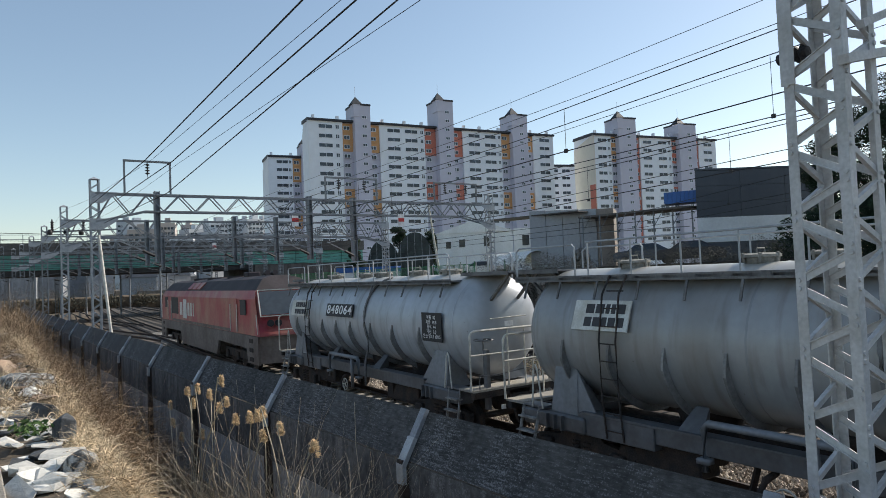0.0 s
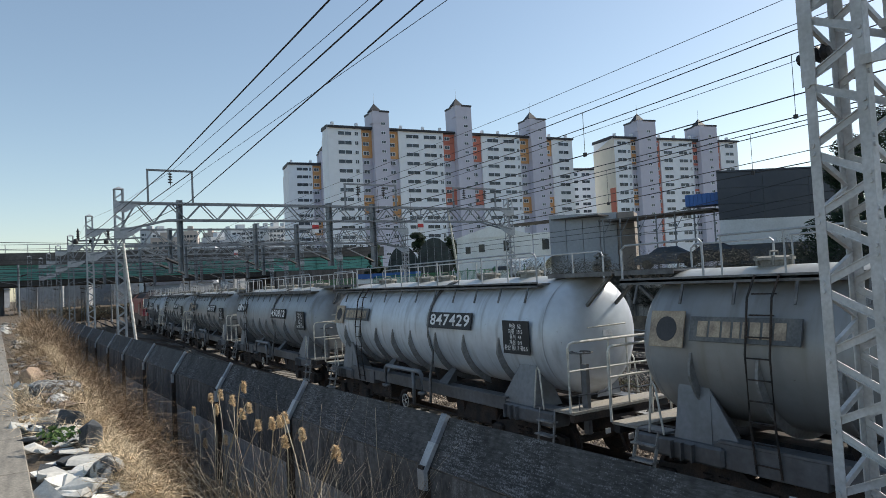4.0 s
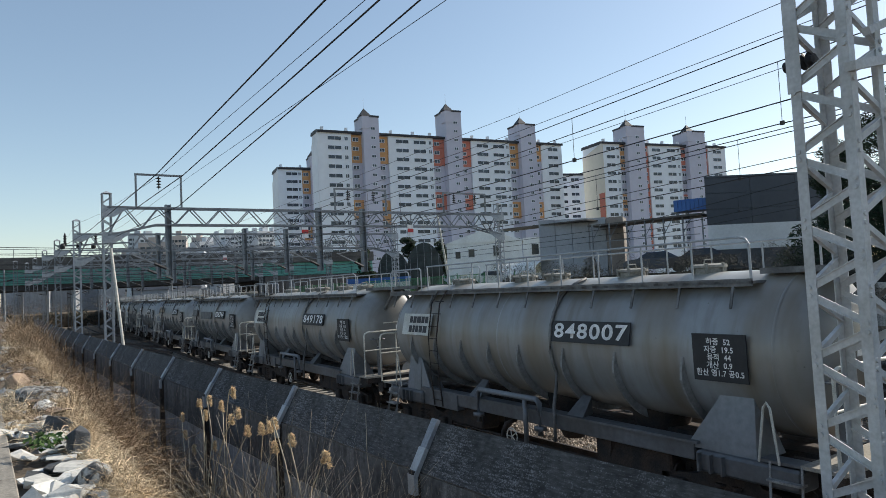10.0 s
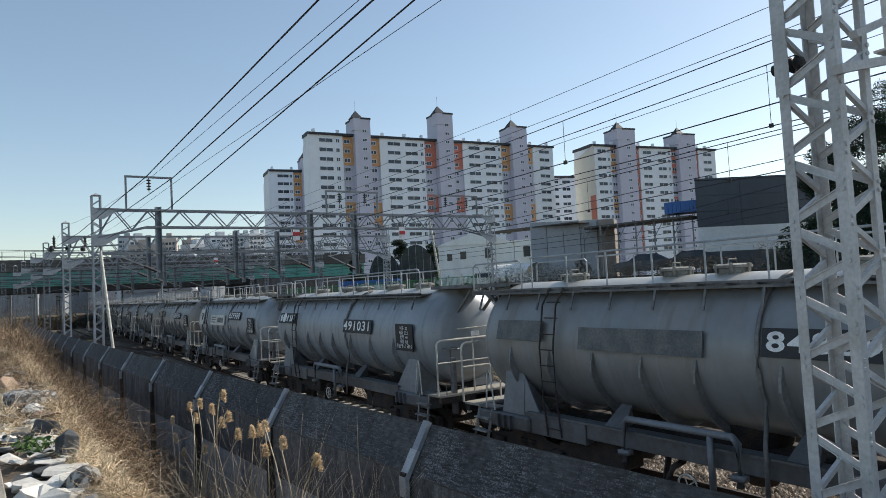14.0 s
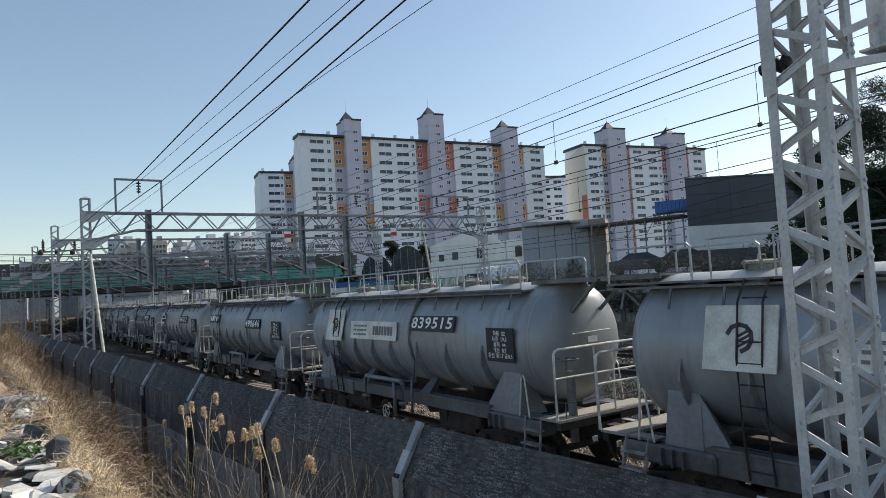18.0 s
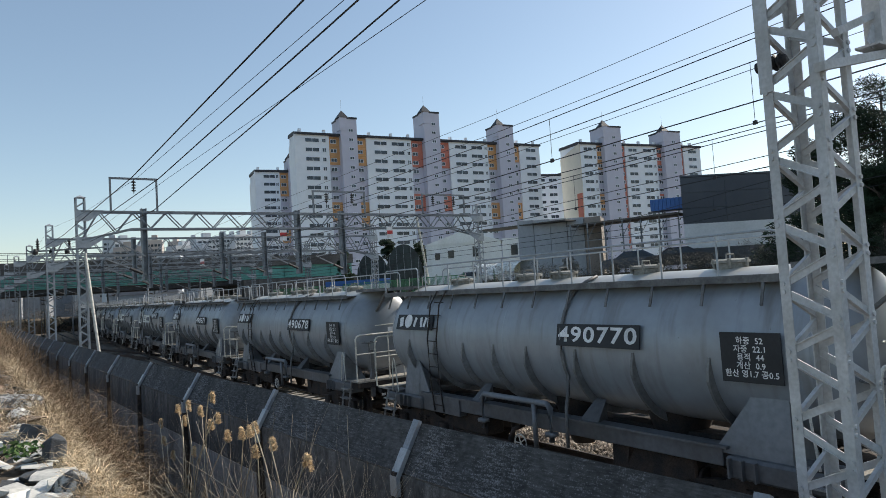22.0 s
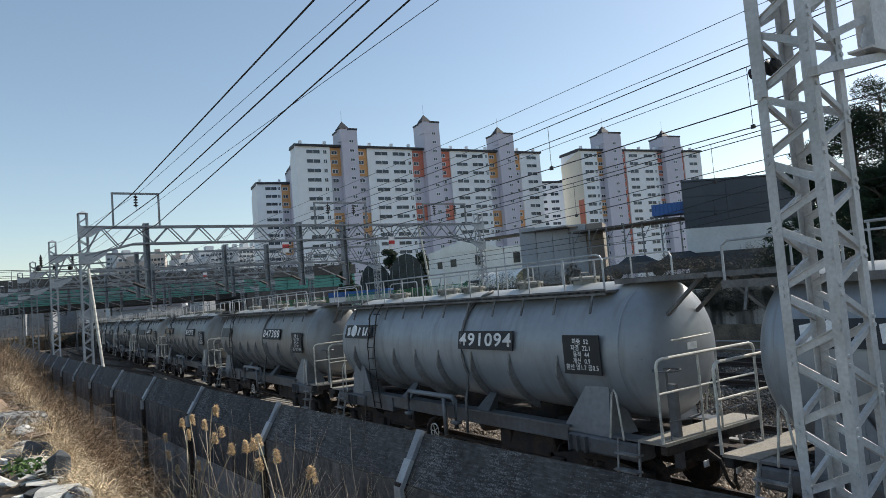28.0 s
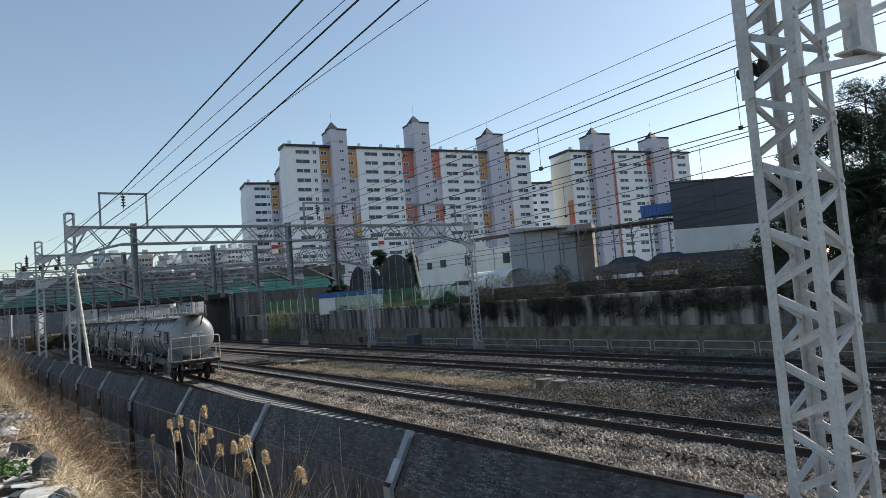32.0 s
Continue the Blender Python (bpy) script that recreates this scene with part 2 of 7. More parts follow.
def lathe(bm, profile, seg=32, axis="Y"):
    """Turn (radius, height) pairs round an axis."""
    rings = []
    for r, h in profile:
        if r < 1e-5:
            rings.append([bm.verts.new((0, h, 0) if axis == "Y" else (0, 0, h))])
        else:
            rings.append([bm.verts.new((r * math.cos(a), h, r * math.sin(a)) if axis == "Y" else (r * math.cos(a), r * math.sin(a), h)) for a in [k * math.tau / seg for k in range(seg)]])
    for a, b in zip(rings, rings[1:]):
        for k in range(seg):
            j = (k + 1) % seg
            if len(a) == 1 and len(b) > 1:
                bm.faces.new((a[0], b[k], b[j]))
            elif len(b) == 1 and len(a) > 1:
                bm.faces.new((a[k], a[j], b[0]))
            elif len(a) > 1:
                bm.faces.new((a[k], a[j], b[j], b[k]))
    bmesh.ops.recalc_face_normals(bm, faces=bm.faces[:])
    return bm


def shift_mesh(bm, x, y, z):
    bmesh.ops.translate(bm, verts=bm.verts[:], vec=(x, y, z))
    return bm


def holder(name, m, label, category, group="", kind=""):
    ob = new(name)
    ob.empty_display_size = 0.3
    ob.matrix_world = m
    return tagged(ob, label, category, group, kind)


# ---- the lines of the place: y runs along the track away from the camera ----
def bend(y):
    """The slow right-hand curve that fence and tracks share beyond the camera."""
    y = max(y, -20.0)
    return 0.000346 * min(y, 130.0) ** 2 + (0.0 if y < 130 else 0.000692 * 130 * (y - 130))


def track_x(k, y):
    base, lean = ((10.23, 0.0113), (15.13, -0.0015), (22.6, -0.038), (26.95, -0.0124))[k]
    return base + lean * (y - 15.0) + bend(y)


def fence_x(y):
    return 3.82 - 0.0383 * (y - 15.0) + bend(y)


def kerb_x(y):
    """The edge of the path, which draws slowly away from the fence."""
    return 0.27 - 0.0195 * max(min(y, 110), -30)


# ---- ground ----
def ground_height(x, y):
    fx = fence_x(max(min(y, 130), -30))
    if x < kerb_x(y) - 0.1:
        return 2.1
    start, end = 0.98, min(2.3 + 0.006 * y, fx - 0.75)
    bank = 2.12 + 0.12 * noise.noise((x * 0.9, y * 0.5, 0)) * min(1, max(0, x - kerb_x(y)) * 2)
    if x < start:
        return bank
    if x < end:
        k = (x - start) / (end - start)
        k = k * (1.35 - 0.35 * k)
        return bank * (1 - k) + 0.05 * k + 0.14 * noise.noise((x * 1.3, y * 1.1, 3))
    if x < 33.4:
        return -0.62 if x > fx - 0.4 else 0.05
    return 2.55


def grid_sheet(name, xs, ys, height, material):
    bm = bmesh.new()
    rows = [[bm.verts.new((x, y, height(x, y))) for x in xs] for y in ys]
    for r0, r1 in zip(rows, rows[1:]):
        for k in range(len(xs) - 1):
            bm.faces.new((r0[k], r0[k + 1], r1[k + 1], r1[k]))
    return finish(bm, name, material, smooth=True)


xs = [-2500, -600, -100, -30, -10, -5, -2, -0.7] + [i * 0.25 for i in range(-1, 22)] + [7, 9, 12, 20, 28, 33.3, 33.5, 45, 70, 120, 600, 2500]
ys = [-2500, -600, -120, -40, -20, -10, -4] + [i * 0.8 for i in range(-2, 90)] + [80, 90, 100, 120, 150, 250, 600, 2500]
tagged(grid_sheet("ground", xs, ys, ground_height, EARTH), "dry brown earth of a railway cutting and bank", "ground", kind="structure")


def strip(name, k, half, top, y0, y1, material, label):
    """Ballast bed of one track with sloped shoulders."""
    bm = bmesh.new()
    rows = []
    n = 60
    for i in range(n + 1):
        y = y0 + (y1 - y0) * i / n
        c = track_x(k, y)
        rows.append([bm.verts.new((c + dx, y, z)) for dx, z in ((-half - 0.7, -0.66), (-half, top), (half, top), (half + 0.7, -0.66))])
    for a, b in zip(rows, rows[1:]):
        for j in range(3):
            bm.faces.new((a[j], a[j + 1], b[j + 1], b[j]))
    return tagged(finish(bm, name, material), label, "ballast", kind="structure")


for k in range(4):
    strip("ballast_bed", k, 1.75, -0.27 + 0.003 * k, -60, 260, BALLAST, "grey-brown crushed stone ballast under a railway track")


def rail_profile(bm, k, side, y0, y1, n):
    prof = ((-0.07, -0.185), (0.07, -0.185), (0.07, -0.165), (0.012, -0.13), (0.012, -0.045), (0.036, -0.035), (0.036, -0.004), (0.03, 0.0), (-0.03, 0.0), (-0.036, -0.004), (-0.036, -0.035), (-0.012, -0.045), (-0.012, -0.13), (-0.07, -0.165))
    rows = []
    for i in range(n + 1):
        y = y0 + (y1 - y0) * i / n
        c = track_x(k, y) + side * 0.7525
        rows.append([bm.verts.new((c + dx, y, z)) for dx, z in prof])
    for a, b in zip(rows, rows[1:]):
        for j in range(len(prof)):
            bm.faces.new((a[j], b[j], b[(j + 1) % len(prof)], a[(j + 1) % len(prof)]))
    return bm


for k in range(4):
    tr = holder("railway_track", pose(0, 0, 0), "rusty steel rails on concrete sleepers in ballast", "railway track", "tracks", "structure")
    for side in (-1, 1):
        part("rail", rail_profile(bmesh.new(), k, side, -60, 260, 80), RAIL, tr)



def siding_x(k, y):
    """Sidings that spread from the first track towards the fence as it runs away."""
    f = min(max((y - (46, 66)[k]) / 30.0, 0.0), 1.0)
    return track_x(0, y) - (4.1, 3.2)[k] * f * f * (3 - 2 * f) * (1 if k == 0 else (y - 40) / 60.0)


for k in range(2):
    tr = holder("siding_track", pose(0, 0, 0), "dark steel rails of a siding in dirty ballast", "railway track", "tracks", "structure")
    for side in (-1, 1):
        bm = bmesh.new()
        for i in range(30):
            ya, yb = (52, 74)[k] + i * 4.0, (52, 74)[k] + (i + 1) * 4.0
            bar(bm, (siding_x(k, ya) + side * 0.75, ya, -0.1), (siding_x(k, yb) + side * 0.75, yb, -0.1), 0.08, 0.15)
        part("rail", bm, RAIL, tr)

# ---- fence ----
FENCE_Y = [6.57 + 3.993 * i for i in range(-8, 24)]
fence = holder("concrete_fence", pose(0, 0, 0), "dark stained concrete panel fence with inclined top and steel brackets", "fence")


def prism(prof, y0, y1):
    bm = bmesh.new()
    n = len(prof)
    rows = [[bm.verts.new((px, y, pz)) for px, pz in prof] for y in (y0, y1)]
    for j in range(n):
        bm.faces.new((rows[0][j], rows[1][j], rows[1][(j + 1) % n], rows[0][(j + 1) % n]))
    bm.faces.new(rows[0][::-1])
    bm.faces.new(rows[1])
    bmesh.ops.recalc_face_normals(bm, faces=bm.faces[:])
    return bm


for ya, yb in zip(FENCE_Y, FENCE_Y[1:]):
    xa, xb = fence_x(ya), fence_x(yb)
    m = Matrix.Translation((xa, ya, 0)) @ Matrix.Rotation(math.atan2(xa - xb, yb - ya), 4, "Z")
    length = math.hypot(xb - xa, yb - ya)
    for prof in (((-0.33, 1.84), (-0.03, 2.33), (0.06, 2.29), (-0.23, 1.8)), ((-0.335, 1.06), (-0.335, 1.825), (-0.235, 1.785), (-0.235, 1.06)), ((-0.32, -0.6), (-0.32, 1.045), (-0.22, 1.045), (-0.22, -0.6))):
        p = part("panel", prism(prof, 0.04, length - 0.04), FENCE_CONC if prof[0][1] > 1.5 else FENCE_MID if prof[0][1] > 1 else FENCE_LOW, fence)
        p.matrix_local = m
    bm = bmesh.new()
    bar(bm, (-0.36, 0, -0.6), (-0.36, 0, 1.86), 0.1, 0.12)
    post = part("post", bm, BOGIE, fence)
    post.matrix_local = m
    bm = bmesh.new()
    bar(bm, (-0.385, 0, 1.8), (-0.05, 0, 2.36), 0.11, 0.05)
    br = part("bracket", bm, BRACKET, fence, "weathered grey steel bracket")
    br.matrix_local = m
    bm = bmesh.new()
    bar(bm, (-0.405, 0, 1.79), (-0.235, 0, 2.075), 0.13, 0.05)
    bar(bm, (-0.4, 0, 1.6), (-0.4, 0, 1.82), 0.13, 0.05)
    sleeve = part("bracket_sleeve", bm, GALV, br, "pale galvanised sleeve")


# ---- tank wagons ----
PITCH, TANK_R, TANK_Z, HALF = 13.55, 1.25, 2.6, 5.47
DIGITS = {1: "848064", 2: "849168", 3: "847378", 4: "490812", 5: "847429", 6: "839305", 7: "490889", 8: "847393", 9: "838744", 10: "849178", 11: "848007", 12: "839340", 13: "839580", 14: "491031", 15: "848895", 16: "847112", 17: "490646", 18: "839515", 19: "839502", 20: "490671", 21: "490678", 22: "490770", 23: "848475", 24: "838801", 25: "839312", 26: "847388", 27: "491094", 28: "491028"}
SIGNS = dict(zip(range(1, 29), "YYHKHHKHDYYHSKDYKSSKKKBDHBKK"))
TARE = {"8": ("52", "19.5", "44", "0.9"), "4": ("52", "22.1", "44", "0.9")}
SLIP = (0.22, 0.02, 0.03, 0.07, 0.04, 0, -0.04, -0.03, 0, -0.13, -0.18, -0.43, -0.45, -0.45, -0.5, -0.05, 0.16, 0.11, 0.06, 0.16, 0.27, 0.1, 0.15, 0.03, 0, -0.2, -0.38, -0.4)


def skin(y, z, out=0.0):
    """A point on the near flank of the tank at height z."""
    return Vector((-math.sqrt(max((TANK_R + out) ** 2 - (z - TANK_Z) ** 2, 0)), y, z))


def plate(bm, y0, y1, z0, z1, out=0.05, thick=0.025):
    """A flat board fixed on the near flank, tilted as the flank is at its middle."""
    zm = (z0 + z1) / 2
    n = (skin(0, zm) - Vector((0, 0, TANK_Z))).normalized()
    up = Vector((0, 1, 0)).cross(n) * -1
    if up.z < 0:
        up = -up
    c = skin((y0 + y1) / 2, zm, out)
    m = Matrix((Vector((0, 1, 0)), up, n)).transposed().to_4x4()
    m.translation = c
    bmesh.ops.create_cube(bm, size=1.0, matrix=m @ Matrix.Diagonal((abs(y1 - y0), z1 - z0, thick, 1)))
    return m


def text_mesh(words, size, spacing=1.0, offset=0.0):
    cu = bpy.data.curves.new("words", "FONT")
    cu.body, cu.size, cu.align_x, cu.align_y, cu.space_character, cu.offset, cu.resolution_u = words, size, "CENTER", "CENTER", spacing, offset, 3
    ob = bpy.data.objects.new("words", cu)
    scene.collection.objects.link(ob)
    bpy.context.view_layer.update()
    me = bpy.data.meshes.new_from_object(ob.evaluated_get(bpy.context.evaluated_depsgraph_get()))
    bpy.data.objects.remove(ob)
    bpy.data.curves.remove(cu)
    return me


def lettering(name, words, m, size, parent, material, spacing=1.0, depth=0.019, offset=0.0, widen=1.0):
    me = text_mesh(words, size, spacing, offset)
    turn = m @ Matrix.Translation((0, 0, depth)) @ Matrix.Rotation(math.pi, 4, "Z") @ Matrix.Rotation(math.pi, 4, "Z") @ Matrix.Diagonal((-1, 1, 1, 1)) @ Matrix.Diagonal((widen, 1, 1, 1))
    me.transform(turn)
    me.flip_normals()
    me.materials.clear()
    me.materials.append(material)
    ob = new(name, me)
    ob.parent = parent
    return ob


def tank_surface(name, color, color2, dust):
    """Old tank paint: drips, brown dust in clouds, small rust spots and a cement-dusted crown."""
    m = mat(name, color, 0.36, 0.18, 0.05, 0.8, 0.03, 18, color2, 0.6, 0.16)
    nt = m.node_tree
    n, l = nt.nodes, nt.links
    b = n["Principled BSDF"]
    paint = b.inputs["Base Color"].links[0].from_socket
    tc = n.new("ShaderNodeTexCoord")
    info = n.new("ShaderNodeObjectInfo")
    drift = n.new("ShaderNodeVectorMath")
    drift.operation = "MULTIPLY_ADD"
    drift.inputs[1].default_value = (0.4, 2.2, 0.35)
    l.new(tc.outputs["Object"], drift.inputs[0])
    add = n.new("ShaderNodeCombineXYZ")
    far = n.new("ShaderNodeMath")
    far.operation = "MULTIPLY"
    far.inputs[1].default_value = 91.0
    l.new(info.outputs["Random"], far.inputs[0])
    l.new(far.outputs[0], add.inputs[1])
    l.new(add.outputs[0], drift.inputs[2])
    drips = n.new("ShaderNodeTexNoise")
    drips.inputs["Scale"].default_value, drips.inputs["Detail"].default_value = 2.2, 6
    l.new(drift.outputs[0], drips.inputs["Vector"])
    amount = n.new("ShaderNodeMapRange")
    amount.inputs["From Min"].default_value, amount.inputs["From Max"].default_value = 0.52, 0.78
    amount.inputs["To Max"].default_value = 0.6
    l.new(drips.outputs["Fac"], amount.inputs["Value"])
    grime = n.new("ShaderNodeMix")
    grime.data_type = "RGBA"
    grime.inputs["B"].default_value = (0.13, 0.12, 0.11, 1)
    l.new(amount.outputs[0], grime.inputs["Factor"])
    l.new(paint, grime.inputs["A"])
    sep = n.new("ShaderNodeSeparateXYZ")
    l.new(tc.outputs["Object"], sep.inputs[0])
    wob = n.new("ShaderNodeMath")
    wob.operation = "MULTIPLY_ADD"
    wob.inputs[1].default_value = 0.35
    l.new(drips.outputs["Fac"], wob.inputs[0])
    l.new(sep.outputs["Z"], wob.inputs[2])
    top = n.new("ShaderNodeMapRange")
    top.inputs["From Min"].default_value, top.inputs["From Max"].default_value = 3.72, 3.95
    top.inputs["To Max"].default_value = 0.85
    l.new(wob.outputs[0], top.inputs["Value"])
    dusty = n.new("ShaderNodeMix")
    dusty.data_type = "RGBA"
    dusty.inputs["B"].default_value = (0.52, 0.5, 0.45, 1)
    l.new(top.outputs[0], dusty.inputs["Factor"])
    l.new(grime.outputs["Result"], dusty.inputs["A"])
    # some tanks have gone brown with dust, all carry small rust spots and scuffs
    tint = n.new("ShaderNodeMath")
    tint.operation = "FRACT"
    far2 = n.new("ShaderNodeMath")
    far2.operation = "MULTIPLY"
    far2.inputs[1].default_value = 7.31
    l.new(info.outputs["Random"], far2.inputs[0])
    l.new(far2.outputs[0], tint.inputs[0])
    much = n.new("ShaderNodeMath")
    much.operation = "MULTIPLY"
    some = n.new("ShaderNodeMapRange")
    some.inputs["To Min"].default_value, some.inputs["To Max"].default_value = dust
    l.new(tint.outputs[0], some.inputs["Value"])
    l.new(some.outputs[0], much.inputs[0])
    clouds = n.new("ShaderNodeTexNoise")
    clouds.inputs["Scale"].default_value, clouds.inputs["Detail"].default_value = 0.55, 6
    l.new(drift.outputs[0], clouds.inputs["Vector"])
    spread2 = n.new("ShaderNodeMapRange")
    spread2.inputs["From Min"].default_value, spread2.inputs["From Max"].default_value = 0.34, 0.68
    l.new(clouds.outputs["Fac"], spread2.inputs["Value"])
    l.new(spread2.outputs[0], much.inputs[1])
    brown = n.new("ShaderNodeMix")
    brown.data_type = "RGBA"
    brown.inputs["B"].default_value = (0.2, 0.168, 0.13, 1)
    l.new(much.outputs[0], brown.inputs["Factor"])
    l.new(dusty.outputs["Result"], brown.inputs["A"])
    spots, where = n.new("ShaderNodeTexNoise"), n.new("ShaderNodeMapRange")
    spots.inputs["Scale"].default_value, spots.inputs["Detail"].default_value, spots.inputs["Roughness"].default_value = 9.0, 8, 0.75
    l.new(tc.outputs["Object"], spots.inputs["Vector"])
    where.inputs["From Min"].default_value, where.inputs["From Max"].default_value, where.inputs["To Max"].default_value = 0.655, 0.7, 0.75
    l.new(spots.outputs["Fac"], where.inputs["Value"])
    rusty = n.new("ShaderNodeMix")
    rusty.data_type = "RGBA"
    rusty.inputs["B"].default_value = (0.09, 0.07, 0.06, 1)
    l.new(where.outputs[0], rusty.inputs["Factor"])
    l.new(brown.outputs["Result"], rusty.inputs["A"])
    l.new(rusty.outputs["Result"], b.inputs["Base Color"])
    rough = n.new("ShaderNodeMapRange")
    rough.inputs["To Min"].default_value, rough.inputs["To Max"].default_value = 0.26, 0.52
    l.new(drips.outputs["Fac"], rough.inputs["Value"])
    l.new(rough.outputs[0], b.inputs["Roughness"])
    return m


TANK = tank_surface("tank_paint", (0.29, 0.305, 0.32), (0.23, 0.24, 0.25), (0.3, 1.0))
TANK_BLUE = tank_surface("blue_grey_tank_paint", (0.3, 0.33, 0.368), (0.25, 0.275, 0.305), (0.0, 0.4))
TANK_PALE = tank_surface("pale_tank_paint", (0.5, 0.54, 0.59), (0.43, 0.46, 0.5), (0.0, 0.2))
PLATFORM = mat("dusty_deck", (0.33, 0.3, 0.25), 0.95, 0, 0.2, 3, 0.3, 30, (0.3, 0.28, 0.25))
WALKWAY = mat("walkway_steel", (0.2, 0.2, 0.2), 0.8, 0.3, 0.2, 3, 0.1, 30)
SIGN_WHITE = mat("faded_white_sign", (0.62, 0.63, 0.6), 0.6, 0, 0.1, 3, 0, 1, (0.5, 0.49, 0.44), 0, 0.1)
SIGN_TAN = mat("rusty_sign", (0.42, 0.34, 0.25), 0.8, 0, 0.2, 4, 0, 1, (0.24, 0.19, 0.15))
SIGN_DARK = mat("bleached_dark_sign", (0.09, 0.095, 0.1), 0.7, 0, 0.2, 3, 0, 1, (0.15, 0.15, 0.145))
# pale steps toned down to grey: the shade under the platform is in this colour
STEP = mat("shaded_step", (0.34, 0.34, 0.33), 0.7, 0.1, 0.25, 6.0, 0, 1, (0.2, 0.19, 0.18))
# ribs share the tank's paint; the darker tone stands in for their shaded side
RIB = mat("shaded_rib", (0.23, 0.235, 0.24), 0.5, 0.1, 0.2, 2, 0, 1, (0.16, 0.155, 0.15), 0, 0.2)
HOSE = mat("sooty_hose", (0.17, 0.17, 0.17), 0.6, 0.1, 0.2, 2, 0, 1, (0.1, 0.095, 0.09))
HATCH = mat("dusty_hatch", (0.27, 0.265, 0.24), 0.9, 0, 0.25, 3, 0.1, 30, (0.16, 0.15, 0.13))
INK = mat("sign_ink", (0.05, 0.05, 0.055), 0.7)


def build_wagon():
    w = holder("tank_wagon", pose(0, 0, 0), "grey steel cement tank wagon with walkway and dusty top", "tank wagon", "wagons of the train")
    prof = [(0.0, -HALF - 0.5), (0.3, -HALF - 0.485), (0.6, -HALF - 0.435), (0.85, -HALF - 0.36), (1.03, -HALF - 0.255), (1.15, -HALF - 0.15), (1.22, -HALF - 0.05), (TANK_R, -HALF + 0.05)]
    prof += [(TANK_R, -HALF + i * 2 * HALF / 8) for i in range(1, 8)]
    prof += [(r, -h) for r, h in reversed(prof[:8])]
    bm = lathe(bmesh.new(), prof, 56)
    tank = part("tank", shift_mesh(bm, 0, 0, TANK_Z), TANK, w, smooth=True)
    # welded seams round the shell
    for y in (-HALF + 0.05, 0.9, HALF - 0.05):
        bm = bmesh.new()
        lathe(bm, [(TANK_R + 0.001, y - 0.02), (TANK_R + 0.006, y - 0.01), (TANK_R + 0.006, y + 0.01), (TANK_R + 0.001, y + 0.02)], 48)
        part("seam", shift_mesh(bm, 0, 0, TANK_Z), TANK, tank, smooth=True)
    # stiffening ribs round the lower half
    rib = None
    for y in (4.62, 3.48, 2.32, 1.22, 0.17, -1.18, -2.5, -3.92):
        if rib is None:
            bm = bmesh.new()
            cols = []
            for k in range(25):
                a = math.pi + math.pi * k / 24 + 0.04 * (1 - 2 * k / 24)
                taper = min(1.0, min(k, 24 - k) / 2.0)
                cols.append([bm.verts.new((r * math.cos(a), dy, r * math.sin(a))) for r, dy in ((TANK_R - 0.01, -0.03), (TANK_R + 0.01 + 0.12 * taper, -0.022), (TANK_R + 0.01 + 0.12 * taper, 0.022), (TANK_R - 0.01, 0.03))])
            for c0, c1 in zip(cols, cols[1:]):
                for j in range(3):
                    bm.faces.new((c0[j], c1[j], c1[j + 1], c0[j + 1]))
            bm.faces.new(cols[0]); bm.faces.new(cols[-1][::-1])
            bmesh.ops.recalc_face_normals(bm, faces=bm.faces[:])
            rib = part("rib", bm, RIB, w, "stiffening rib darkened by a painted-in shade")
        else:
            other = rib.copy()
            scene.collection.objects.link(other)
            other.parent = w
            rib2 = other
        (rib if y == 4.62 else rib2).location = (0, y, TANK_Z)
    # roof walkway, long side ledges and end bridges
    for s in (-1, 1):
        bm = bmesh.new()
        box(bm, s * 0.98, s * 0.62, -5.02, 6.25, 3.66, 3.70)
        box(bm, s * 0.98, s * 0.955, -5.02, 6.25, 3.62, 3.735)
        part("walkway", bm, WALKWAY, w, "narrow steel walkway along the tank")
        ends = [((s * 0.95, -4.7 + k * 0.96, 3.66), (s * 1.1, -4.72 + k * 0.96, 3.3)) for k in range(12)]
        if s < 0:
            for p, q in ends:
                part("walkway_bracket", bar(bmesh.new(), p, q, 0.04, 0.025), WALKWAY, w)
        else:
            bm = bmesh.new()
            for p, q in ends:
                bar(bm, p, q, 0.04, 0.025)
            tagged(part("far_bracket_row", bm, WALKWAY, w), kind="stuff")
        # railing
        bm = bmesh.new()
        tube(bm, [(s * 0.96, -5.0, 3.7), (s * 0.96, -5.0, 4.24), (s * 0.96, -4.95, 4.32), (s * 0.96, -4.85, 4.35), (s * 0.96, 4.2, 4.35)], 0.02)
        tube(bm, [(s * 0.96, 4.5, 3.7), (s * 0.96, 4.5, 4.27), (s * 0.96, 4.56, 4.32), (s * 0.96, 6.1, 4.32), (s * 0.96, 6.2, 4.25), (s * 0.96, 6.2, 3.7)], 0.02)
        rail = part("railing", bm, GALV, w)
        if s < 0:
            for k in range(9):
                y = -4.0 + k * 1.02
                part("railing_post", rod(bmesh.new(), (s * 0.96, y, 3.7), (s * 0.96, y, 4.35), 0.017, 6), GALV, w)
        else:
            bm = bmesh.new()
            for k in range(9):
                rod(bm, (s * 0.96, -4.0 + k * 1.02, 3.7), (s * 0.96, -4.0 + k * 1.02, 4.35), 0.017, 5)
            tagged(part("far_post_row", bm, GALV, w), kind="stuff")
